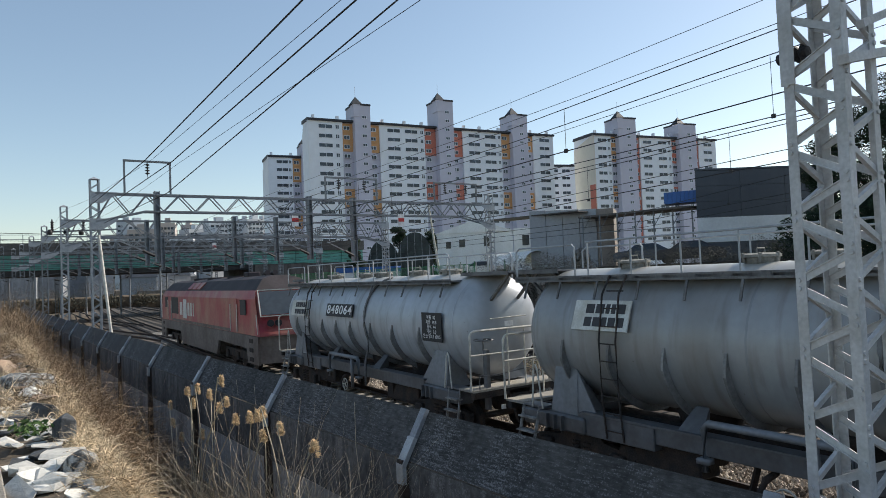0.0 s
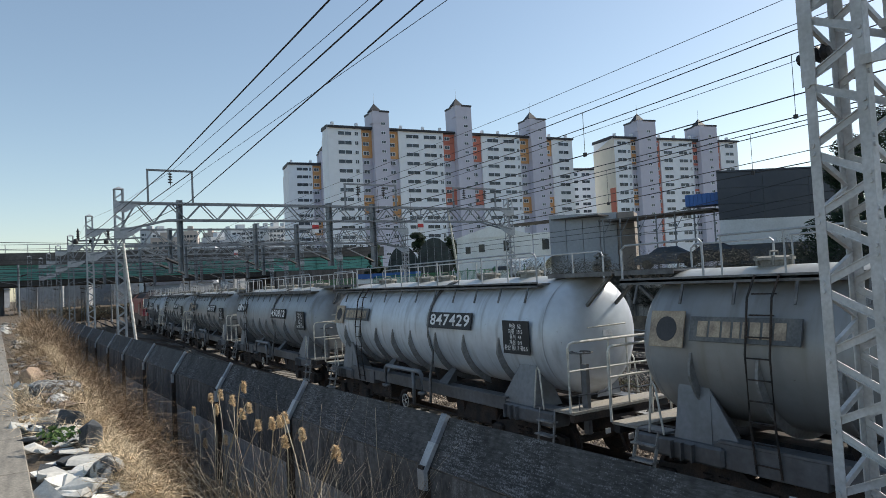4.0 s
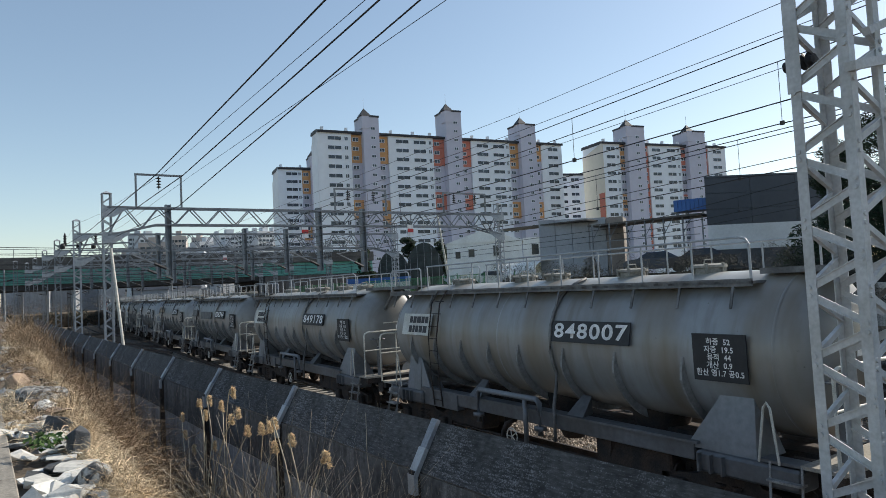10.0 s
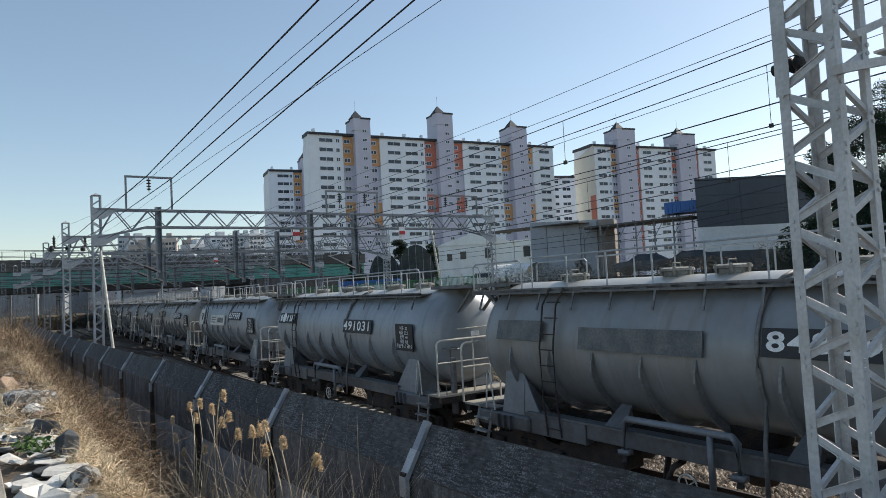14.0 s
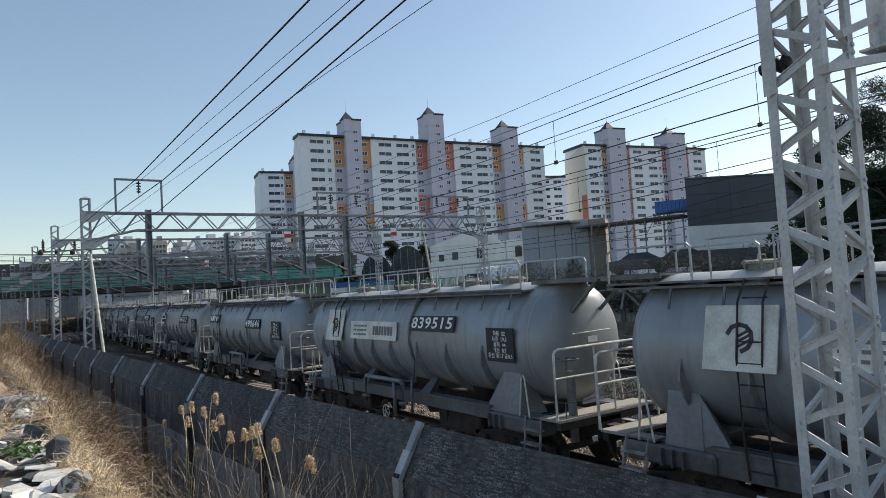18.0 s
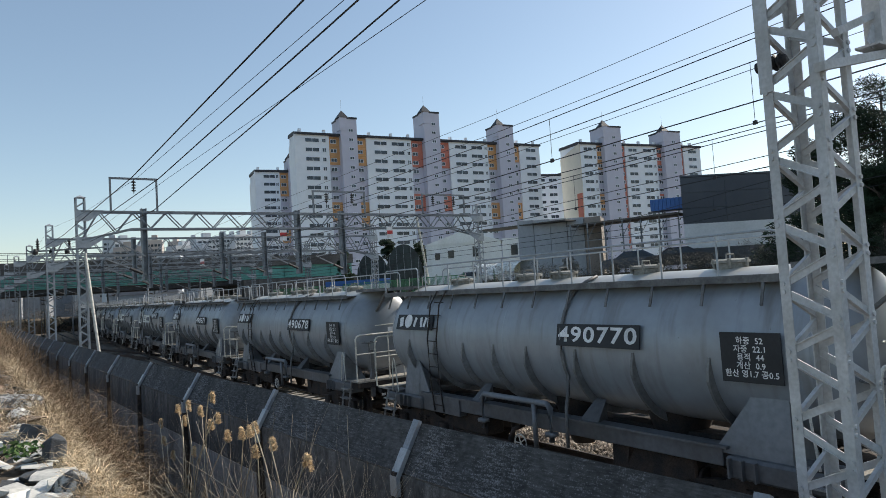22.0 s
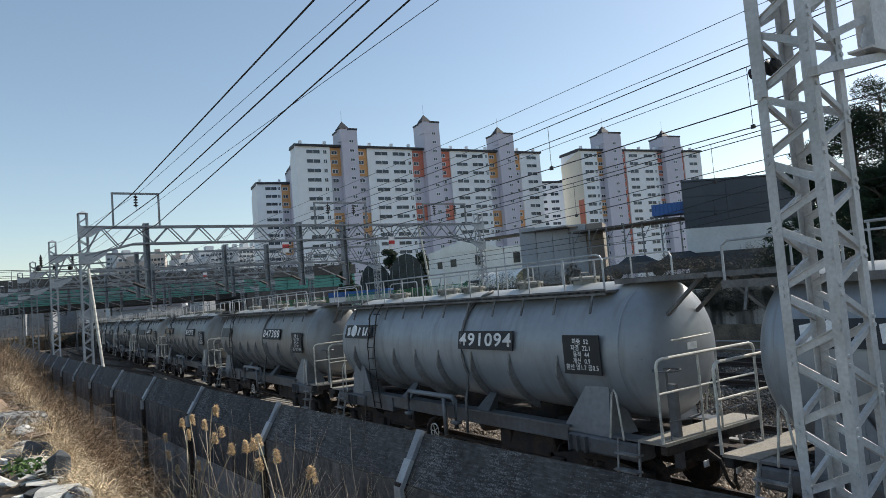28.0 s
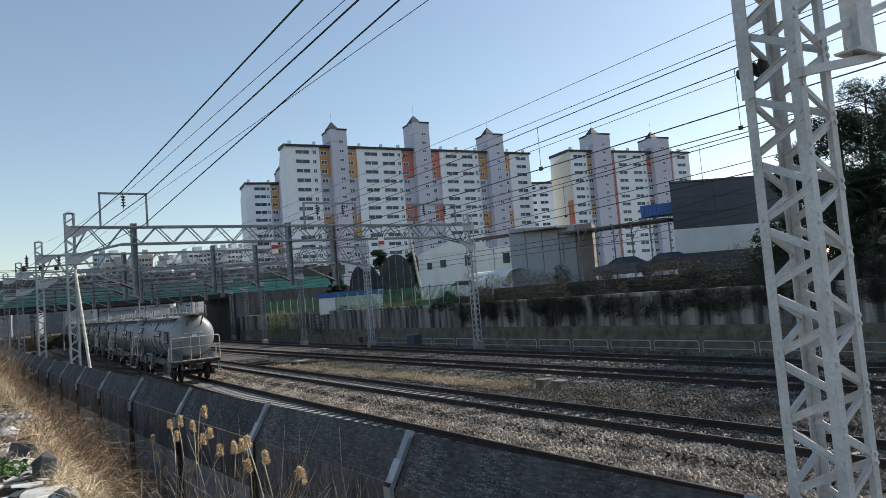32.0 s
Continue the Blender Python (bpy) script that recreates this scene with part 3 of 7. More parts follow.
    for s, y0, y1 in ((-1, -6.75, -4.9), (1, 5.4, 6.75)):
        bm = bmesh.new()
        box(bm, -0.55, 0.55, y0, y1, 3.83, 3.86)
        box(bm, -0.58, -0.55, y0, y1, 3.79, 3.88)
        box(bm, 0.55, 0.58, y0, y1, 3.79, 3.88)
        part("end_bridge", bm, WALKWAY, w, "dark steel plank over the tank end")
        for x in (-0.4, 0.4):
            yo = y0 + 0.15 if s < 0 else y1 - 0.15
            part("brace", bar(bmesh.new(), (x, yo, 3.82), (x, s * (HALF + 0.38), 3.2), 0.07, 0.05), WALKWAY, w)
    # filling hatches
    for y in (3.9, 1.35, 0.25, -1.9, -3.6):
        bm = bmesh.new()
        for a in range(6):
            q = a * math.pi / 3 + 0.5
            bar(bm, (0.27 * math.cos(q), 0.27 * math.sin(q), 0.05), (0.29 * math.cos(q), 0.29 * math.sin(q), 0.2), 0.04)
        tube(bm, [(-0.12, 0, 0.19), (-0.1, 0, 0.27), (0.1, 0, 0.27), (0.12, 0, 0.19)], 0.014)
        lathe(bm, [(0, 0.2), (0.2, 0.195), (0.3, 0.17), (0.3, 0.13), (0.25, 0.12), (0.25, -0.1)], 20, "Z")
        part("hatch", shift_mesh(bm, 0, y, 3.8), HATCH, w, "dusty filling hatch")
    # side ladder
    bm = bmesh.new()
    for y in (3.22, 3.6):
        tube(bm, [(-1.27, y, 0.9), (-1.34, y, 1.6), (-1.36, y, 2.6), (-1.22, y, 3.4), (-1.0, y, 3.72)], 0.018)
    ladder = part("ladder", bm, BOGIE, w, "dark steel ladder")
    for k in range(9):
        z = 1.05 + k * 0.3
        x = -1.3 - 0.06 * math.sin((z - 0.9) / 2.6 * math.pi) if z < 3 else -1.25 + (z - 3) * 0.33
        part("rung", rod(bmesh.new(), (x, 3.22, z), (x, 3.6, z), 0.012, 5), BOGIE, ladder)
    # saddles
    for s in (-1, 1):
        for x in (-1, 1):
            bm = bmesh.new()
            y0, y1 = s * 4.3, s * 5.1
            lo = [bm.verts.new(p) for p in ((x * 1.22, s * 4.35, 1.15), (x * 1.22, s * 5.05, 1.15), (x * 1.1, s * 5.0, 2.02), (x * 1.1, s * 4.42, 2.0))]
            hi = [bm.verts.new(p) for p in ((x * 0.5, s * 4.35, 1.15), (x * 0.5, s * 5.05, 1.15), (x * 0.7, s * 5.0, 1.6), (x * 0.7, s * 4.45, 1.6))]
            bm.faces.new(lo); bm.faces.new(hi[::-1])
            for j in range(4):
                bm.faces.new((lo[j], hi[j], hi[(j + 1) % 4], lo[(j + 1) % 4]))
            bmesh.ops.recalc_face_normals(bm, faces=bm.faces[:])
            saddle = part("saddle", bm, SADDLE, w)
            if x > 0:
                continue
            bm = bmesh.new()
            v = [bm.verts.new(p) for p in ((-1.2, s * 4.36, 1.17), (-1.1, s * 4.42, 1.97), (-1.2, s * 3.85, 1.17))]
            u = [bm.verts.new((p.co.x + 0.03, p.co.y, p.co.z)) for p in v]
            bm.faces.new(v); bm.faces.new(u[::-1])
            for j in range(3):
                bm.faces.new((v[j], u[j], u[(j + 1) % 3], v[(j + 1) % 3]))
            part("gusset", bm, SADDLE, saddle)
    # side sills with bulging bolsters
    for x in (-1, 1):
        bm = bmesh.new()
        box(bm, x * 1.22, x * 1.0, -4.0, 4.2, 0.97, 1.26, 0.012)
        box(bm, x * 1.28, x * 1.0, -4.1, 4.2, 1.24, 1.28)
        box(bm, x * 1.26, x * 1.0, 2.6, 4.3, 0.86, 1.24, 0.012)
        part("side_sill", bm, FRAME, w)
        for s in (-1, 1):
            bm = bmesh.new()
            box(bm, x * 1.34, x * 0.9, s * 4.1, s * 5.75, 0.86, 1.17, 0.04)
            for k in range(3):
                box(bm, x * 1.42, x * 1.3, s * 4.6 + k * 0.2 - 0.015, s * 4.6 + k * 0.2 + 0.015, 0.88, 1.15)
            part("bolster", bm, FRAME, w)
        for y in (-1.35, 1.95):
            bm = bmesh.new()
            v = [bm.verts.new(p) for p in ((x * 1.2, y - 0.22, 1.28), (x * 1.2, y + 0.22, 1.28), (x * 0.85, y + 0.12, 1.62), (x * 0.85, y - 0.12, 1.62), (x * 0.85, y - 0.12, 1.28), (x * 0.85, y + 0.12, 1.28))]
            for f in ((0, 1, 2, 3), (0, 3, 4), (1, 5, 2), (0, 4, 5, 1)):
                bm.faces.new([v[i] for i in f])
            bmesh.ops.recalc_face_normals(bm, faces=bm.faces[:])
            part("tank_foot", bm, FRAME, w)
    part("centre_sill", box(bmesh.new(), -0.3, 0.3, -6.3, 6.3, 0.75, 1.15), BOGIE, w)
    # discharge hoppers under the belly and the outlet pipe
    for y in (-2.4, 0.0, 2.4):
        bm = bmesh.new()
        lathe(bm, [(0.62, 0.6), (0.55, 0.3), (0.38, -0.2), (0.22, -0.55), (0.0, -0.55)], 18, "Z")
        part("discharge_cone", shift_mesh(bm, 0, y, 1.05), BOGIE, w, smooth=True)
    bm = bmesh.new()
    tube(bm, [(-1.0, 0.7, 0.9), (-1.28, 0.7, 0.85), (-1.32, 0.75, 0.7), (-1.3, 0.8, 0.35)], 0.05, 8)
    part("outlet_pipe", bm, BOGIE, w, smooth=True)
    bm = bmesh.new()
    tube(bm, [(-1.34, 1.6, 0.78), (-1.34, 1.6, 1.42), (-1.34, 1.52, 1.5), (-1.34, -0.42, 1.5), (-1.34, -0.5, 1.42), (-1.34, -0.5, 0.8)], 0.06, 8)
    rod(bm, (-1.34, -0.05, 1.5), (-1.34, -0.05, 0.6), 0.05, 8)
    for y in (1.6, -0.5):
        box(bm, -1.42, -1.26, y - 0.1, y + 0.1, 0.9, 0.98)
    part("air_line", bm, SADDLE, w, smooth=True)
    # hose laid round the shell, from the roof down to the sill
    bm = bmesh.new()
    tube(bm, [((TANK_R + 0.04) * -math.cos(a), -0.86 - 0.35 * max(0, a - 0.9), TANK_Z + (TANK_R + 0.04) * math.sin(a)) for a in (1.3, 1.1, 0.9, 0.7, 0.5, 0.3, 0.1, -0.1, -0.3, -0.45)] + [(-1.2, -0.88, 1.75), (-1.3, -0.9, 1.45), (-1.32, -0.9, 0.75)], 0.034, 7)
    part("hose", bm, HOSE, w, "dark hose laid round the tank", smooth=True)
    # brake gear under the floor, added near-black to keep sun off the ballast below
    for y, r in ((3.0, 0.2), (-2.9, 0.17)):
        part("air_reservoir", rod(bmesh.new(), (-0.85, y - 0.55, 0.62), (-0.85, y + 0.55, 0.62), r, 14), BOGIE, w)
    for y in (-2.2, 0.9):
        part("brake_bracket", bar(bmesh.new(), (-1.1, y, 1.0), (-0.95, y + 0.25, 0.42), 0.08, 0.05), BOGIE, w)
    for y0, y1 in ((-3.4, -1.7), (1.9, 3.2)):
        part("valve_box", box(bmesh.new(), -1.05, -0.55, y0, y1, 0.5, 0.98, 0.03), BOGIE, w)
    part("brake_rod", rod(bmesh.new(), (-1.0, -3.4, 0.5), (-1.0, 3.4, 0.47), 0.03, 6), BOGIE, w)
    # valve handwheel
    bm = bmesh.new()
    tube(bm, [(0, 0.17 * math.cos(k * math.tau / 16), 0.17 * math.sin(k * math.tau / 16)) for k in range(17)], 0.016)
    for k in range(5):
        a = k * math.tau / 5
        rod(bm, (0, 0, 0), (0, 0.17 * math.cos(a), 0.17 * math.sin(a)), 0.011, 6)
    part("handwheel", shift_mesh(bm, -1.4, 0.35, 0.66), RAILING, w, "pale spoked handwheel")
    # end platforms
    for s in (-1, 1):
        bm = bmesh.new()
        box(bm, -1.32, 1.32, s * 5.74, s * 6.31, 1.2, 1.25)
        part("platform", bm, PLATFORM, w, "dusty end platform")
        part("side_step", box(bmesh.new(), -1.32, -1.02, s * 5.15, s * 5.735, 1.2, 1.24), FRAME, w)
        bm = bmesh.new()
        box(bm, -1.3, 1.3, s * 6.16, s * 6.3, 1.05, 1.195, 0.01)
        for x in (-0.75, 0.75):
            box(bm, x - 0.05, x + 0.05, s * 5.3, s * 6.16, 1.0, 1.19)
        part("buffer_beam", bm, BOGIE, w)
        bm = bmesh.new()
        yr = s * 6.28
        tube(bm, [(-1.36, yr, 1.25), (-1.36, yr, 2.46), (-1.32, yr, 2.53), (-1.24, yr, 2.56), (1.2, yr, 2.56), (1.28, yr, 2.53), (1.32, yr, 2.46), (1.32, yr, 1.25)], 0.026, 8)
        tube(bm, [(-1.36, yr, 2.02), (1.32, yr, 2.02)], 0.02, 8)
        rail = part("end_railing", bm, RAILING, w, "white tubular end railing")
        for x in (-0.3, 0.2):
            part("end_post", rod(bmesh.new(), (x, yr, 1.25), (x, yr, 2.56), 0.02, 8), RAILING, rail)
        for x in (-1, 1):
            bm = bmesh.new()
            tube(bm, [(x * 1.34, s * 5.16, 1.2), (x * 1.34, s * 5.28, 1.95), (x * 1.34, s * 5.33, 2.03), (x * 1.34, s * 5.38, 1.95), (x * 1.34, s * 5.46, 1.2)], 0.018, 6)
            part("grab_hoop", bm, RAILING, w)
            bm = bmesh.new()
            for y in (5.3, 5.75):
                bar(bm, (x * 1.3, s * y, 1.22), (x * 1.46, s * (y + 0.06), 0.42), 0.03, 0.05)
            for z, k in ((0.98, 0.25), (0.72, 0.6), (0.46, 0.95)):
                box(bm, x * (1.24 + 0.16 * k), x * (1.4 + 0.16 * k), s * 5.31, s * 5.8, z, z + 0.03)
            part("steps", bm, STEP, w)
        # coupler and hoses
        bm = bmesh.new()
        box(bm, -0.12, 0.12, s * 6.3, s * 6.62, 0.76, 1.0)
        box(bm, -0.17, 0.15, s * 6.55, s * 6.8, 0.72, 1.03, 0.03)
        part("coupler", bm, BOGIE, w)
        bm = bmesh.new()
        tube(bm, [(-0.45, s * 6.4, 1.0), (-0.5, s * 6.65, 0.9), (-0.46, s * 6.72, 0.6), (-0.35, s * 6.75, 0.45)], 0.03, 6)
        part("brake_hose", bm, BOGIE, w)
        part("marker", box(bmesh.new(), -0.72, -0.6, s * 6.5, s * 6.52, 0.8, 0.9), WHITE, w, "small white marker plate")
    # hand brake column on the rear platform
    bm = bmesh.new()
    bar(bm, (-0.8, -6.12, 0.75), (-0.8, -6.12, 2.1), 0.14, 0.09)
    rod(bm, (-0.8, -6.02, 1.2), (-0.8, -6.02, 2.3), 0.02)
    stand = part("brake_stand", bm, FRAME, w)
    bm = bmesh.new()
    tube(bm, [(0.22 * math.cos(k * math.tau / 18), 0.22 * math.sin(k * math.tau / 18), 0) for k in range(19)], 0.016)
    for k in range(4):
        a = k * math.tau / 4 + 0.3
        rod(bm, (0, 0, -0.03), (0.22 * math.cos(a), 0.22 * math.sin(a), 0), 0.012, 6)
    part("brake_wheel", shift_mesh(bm, -0.8, -6.03, 2.32), FRAME, stand)
    bm = bmesh.new()
    tube(bm, [(-1.1, -6.24, 1.25), (-1.1, -6.24, 1.55), (-0.6, -6.24, 1.52), (0.3, -6.24, 1.6), (0.5, -6.24, 1.5), (0.9, -6.24, 1.52), (0.95, -6.24, 1.25)], 0.014, 6)
    part("chain", bm, FRAME, w)
    # white bar and label on the tank ends
    for s in (-1, 1):
        part("end_handle", rod(bmesh.new(), (-0.55, s * (HALF + 0.52), 2.78), (0.5, s * (HALF + 0.54), 2.8), 0.014, 6), RAILING, w)
        part("end_label", box(bmesh.new(), -0.12, 0.14, s * (HALF + 0.5), s * (HALF + 0.51), 2.58, 2.7), WHITE, w, "small white label")
    # bogies
    for s in (-1, 1):
        yb = s * 4.45
        for x in (-1, 1):
            bm = bmesh.new()
            v = [(yb - 1.25, 0.38), (yb - 1.25, 0.62), (yb - 0.55, 0.72), (yb - 0.4, 0.86), (yb + 0.4, 0.86), (yb + 0.55, 0.72), (yb + 1.25, 0.62), (yb + 1.25, 0.38), (yb + 0.75, 0.42), (yb + 0.4, 0.22), (yb - 0.4, 0.22), (yb - 0.75, 0.42)]
            a = [bm.verts.new((x * 0.92, y, z)) for y, z in v]
            b = [bm.verts.new((x * 1.05, y, z)) for y, z in v]
            bm.faces.new(a); bm.faces.new(b[::-1])
            for j in range(len(v)):
                bm.faces.new((a[j], b[j], b[(j + 1) % len(v)], a[(j + 1) % len(v)]))
            bmesh.ops.recalc_face_normals(bm, faces=bm.faces[:])
            side = part("bogie_frame", bm, BOGIE, w)
            for d in (-0.9, 0.9):
                bm = bmesh.new()
                box(bm, x * 1.16, x * 0.95, yb + d - 0.16, yb + d + 0.16, 0.28, 0.6, 0.03)
                part("axle_box", bm, BOGIE, side)
            bm = bmesh.new()
            for d in (-0.14, 0.14):
                for k in range(5):
                    rod(bm, (x * 1.02, yb + d, 0.28 + k * 0.085), (x * 1.02, yb + d, 0.32 + k * 0.085), 0.1, 10)
            part("spring", bm, BOGIE, side)
    return w


def build_wheelset():
    bm = bmesh.new()
    for x in (-1, 1):
        sub = bmesh.new()
        lathe(sub, [(0, -0.07), (0.12, -0.07), (0.14, -0.02), (0.34, -0.02), (0.36, -0.065), (0.43, -0.065), (0.43, 0.045), (0.455, 0.05), (0.455, 0.075), (0.36, 0.075), (0.34, 0.03), (0.14, 0.03), (0.1, 0.1), (0, 0.1)], 28)
        for v in sub.verts:
            v.co = Vector((x * 0.7525 - v.co.y * x, v.co.x, v.co.z))
        for h in range(4):
            a = h * math.pi / 2
            rod(sub, (x * 0.73, 0.24 * math.cos(a), 0.24 * math.sin(a)), (x * 0.79, 0.24 * math.cos(a), 0.24 * math.sin(a)), 0.03, 8)
        me = bpy.data.meshes.new("tmp")
        sub.to_mesh(me)
        sub.free()
        bm.from_mesh(me)
        bpy.data.meshes.remove(me)
    rod(bm, (-1.0, 0, 0), (1.0, 0, 0), 0.075, 12)
    me = bpy.data.meshes.new("wheelset")
    bm.to_mesh(me)
    bm.free()
    me.materials.append(BOGIE)
    return me


def bars(bm, m, rows, w, h, gap, rnd):
    """Plain bars in place of lettering on a board."""
    for r in range(rows):
        x = -w / 2
        while x < w / 2 - 0.05:
            d = min(rnd.uniform(0.08, 0.2), w / 2 - x)
            y = (rows - 1) / 2 * gap - r * gap
            bmesh.ops.create_cube(bm, size=1.0, matrix=m @ Matrix.Translation((-(x + d / 2), y, 0.016)) @ Matrix.Diagonal((d, h, 0.008, 1)))
            x += d + 0.04
    return bm


def swan(bm, m, size):
    """A plain curved mark: a ring segment with two blades."""
    for k in range(7):
        a = 0.6 + k * 0.6
        bmesh.ops.create_cube(bm, size=1.0, matrix=m @ Matrix.Translation((0.3 * size * math.cos(a), 0.3 * size * math.sin(a), 0.016)) @ Matrix.Rotation(a, 4, "Z") @ Matrix.Diagonal((0.1 * size, 0.22 * size, 0.008, 1)))
    for k in range(3):
        bmesh.ops.create_cube(bm, size=1.0, matrix=m @ Matrix.Translation((-0.12 * size, (0.12 - 0.12 * k) * size, 0.016)) @ Matrix.Rotation(-0.5, 4, "Z") @ Matrix.Diagonal((0.36 * size, 0.06 * size, 0.008, 1)))
    return bm


def dress(w, i):
    """Number board, data board and owner's boards of one wagon."""
    rnd = random.Random(i)
    bm = bmesh.new()
    m = plate(bm, -2.7, -0.78, 2.61, 3.01) if SIGNS[i] == "K" else plate(bm, *((-0.1, 1.85) if i == 1 else (-2.9, -0.95)), *((2.8, 3.18) if SIGNS[i] == "S" else (2.67, 3.07)))
    board = part("number_board", bm, BLACK, w, "black board with a white stencilled number")
    lettering("number", DIGITS[i], m, 0.38, board, WHITE, 1.12, 0.016, 0.008, 1.46)
    bm = bmesh.new()
    m = plate(bm, -5.07, -4.17, 2.24, 2.94)
    data = part("data_board", bm, BLACK, w, "black board with small white writing")
    a, b, c, d = TARE[DIGITS[i][0]]
    lettering("writing", f"\ud558\uc911  {a}\n\uc790\uc911  {b}\n\uc6a9\uc801  {c}\n\uac1c\uc0b0  {d}\n\ud658\uc0b0 \uc6011.7 \uacf50.5", m, 0.115, data, WHITE, 1.05, 0.016, 0.002)
    kind = SIGNS[i]
    if kind == "K":
        bm = bmesh.new()
        m = plate(bm, 3.5, 5.15, 2.79, 3.17)
        s = part("owner_board", bm, BLACK, w, "black board with a plain white mark")
        bm = bmesh.new()
        for k, x in enumerate((0.6, -0.05, -0.33, -0.5, -0.66)):
            bmesh.ops.create_cube(bm, size=1.0, matrix=m @ Matrix.Translation((x, 0, 0.016)) @ Matrix.Rotation(0.25 if k % 2 else -0.2, 4, "Z") @ Matrix.Diagonal((0.09 if k else 0.16, 0.24, 0.008, 1)))
        bmesh.ops.create_cone(bm, cap_ends=True, segments=20, radius1=0.17, radius2=0.17, depth=0.008, matrix=m @ Matrix.Translation((0.27, 0.02, 0.016)))
        part("mark", bm, WHITE, s)
    elif kind == "S":
        bm = bmesh.new()
        m = plate(bm, 3.02, 4.15, 2.42, 3.36) if i > 13 else plate(bm, 4.05, 4.85, 2.5, 3.28)
        s = part("owner_mark_board", bm, SIGN_WHITE, w, "white board with a dark curved mark")
        part("mark", swan(bmesh.new(), m, 0.62), INK, s)
        bm = bmesh.new()
        m = plate(bm, -0.25, 2.45, 2.52, 3.02)
        s = part("owner_board", bm, SIGN_WHITE, w, "faded white board with grey lettering bars")
        part("lettering_bars", bars(bmesh.new(), m @ Matrix.Translation((-0.6, 0, 0)), 1, 1.1, 0.24, 0.3, rnd), FRAME, s)
        part("lettering_bars", bars(bmesh.new(), m @ Matrix.Translation((0.75, 0, 0)), 3, 0.8, 0.05, 0.12, rnd), FRAME, s)
    elif kind == "Y":
        bm = bmesh.new()
        m = plate(bm, 3.0, 4.3, 2.75, 3.3) if i == 2 else plate(bm, 3.6, 5.0, 2.6, 3.15)
        s = part("owner_board", bm, SIGN_WHITE, w, "weathered white board with dark lettering bars")
        part("lettering_bars", bars(bmesh.new(), m @ Matrix.Translation((-0.12, 0, 0)), 2, 0.95, 0.17, 0.24, rnd), INK, s)
    elif kind == "H":
        bm = bmesh.new()
        m = plate(bm, 4.7, 5.36, 2.62, 3.2)
        s = part("owner_mark_board", bm, SIGN_TAN, w, "rusty tan board with a round mark")
        bm = bmesh.new()
        bmesh.ops.create_cone(bm, cap_ends=True, segments=20, radius1=0.2, radius2=0.2, depth=0.008, matrix=m @ Matrix.Translation((0, 0, 0.016)))
        part("mark", bm, INK, s)
        bm = bmesh.new()
        m = plate(bm, 2.8, 4.58, 2.74, 3.12)
        s = part("owner_board", bm, SIGN_DARK, w, "weathered dark board with pale lettering bars")
        part("lettering_bars", bars(bmesh.new(), m, 1, 1.5, 0.24, 0.3, rnd), SIGN_TAN, s)
    else:
        bm = bmesh.new()
        plate(bm, 3.6, 5.0, 2.7, 3.1)
        part("blank_board", bm, SIGN_DARK, w, "blank dark weathered board")
        if kind == "D":
            bm = bmesh.new()
            plate(bm, 0.0, 2.6, 2.6, 3.0)
            part("long_board", bm, SIGN_DARK, w, "long blank dark board")


def on_track(s):
    """The pose on the first track at s metres along it, heading away."""
    x, d = track_x(0, s), 3.0
    a = math.atan2(track_x(0, s - d) - track_x(0, s + d), 2 * d)
    return Matrix.Translation((x, s, 0)) @ Matrix.Rotation(a, 4, "Z")


def train_s(t):
    """How far the middle of the nineteenth wagon has come at t seconds."""
    u = t - 19.0
    return 14.1 + 12.19 * u - 0.02264 * u * u


first_wagon = build_wagon()
wagons = {1: first_wagon}
for i in range(2, 29):
    wagons[i] = copy_thing(first_wagon, pose(0, 0, 0))
wheel_mesh = build_wheelset()
wheelsets = {}
for i, w in wagons.items():
    dress(w, i)
    paint = TANK_PALE if i in (1, 5) else TANK_BLUE if SIGNS[i] in "KS" else TANK
    shell = [c for c in w.children_recursive if c.name.split(".")[0] in ("tank", "seam")]
    if paint is not TANK:
        for c in shell:
            c.material_slots[0].link = "OBJECT"
            c.material_slots[0].material = paint
    for y in (-5.35, -3.55, 3.55, 5.35):
        ws = new("wheelset", wheel_mesh)
        ws.parent = w
        ws.location = (0, y, 0.43)
        wheelsets.setdefault(i, []).append((ws, y))


# ---- locomotive ----
LOCO_RED = mat("loco_red", (0.32, 0.036, 0.05), 0.42, 0, 0.12, 0.7, 0, 1, (0.36, 0.17, 0.12), 0.3)
LOCO_GREY = mat("loco_grey", (0.19, 0.165, 0.145), 0.7, 0, 0.2, 0.8, 0, 1, (0.13, 0.1, 0.085), 0.3)
LOCO_GLASS = mat("windscreen_glass", (0.05, 0.06, 0.07), 0.08, 0.0, 0.1, 0.5)
LOCO_ROOF = mat("loco_roof", (0.05, 0.04, 0.045), 0.7, 0.2, 0.2, 1.0)
loco = holder("diesel_locomotive", pose(0, 0, 0), "dusty red and grey diesel locomotive with a sloped windscreen", "locomotive")


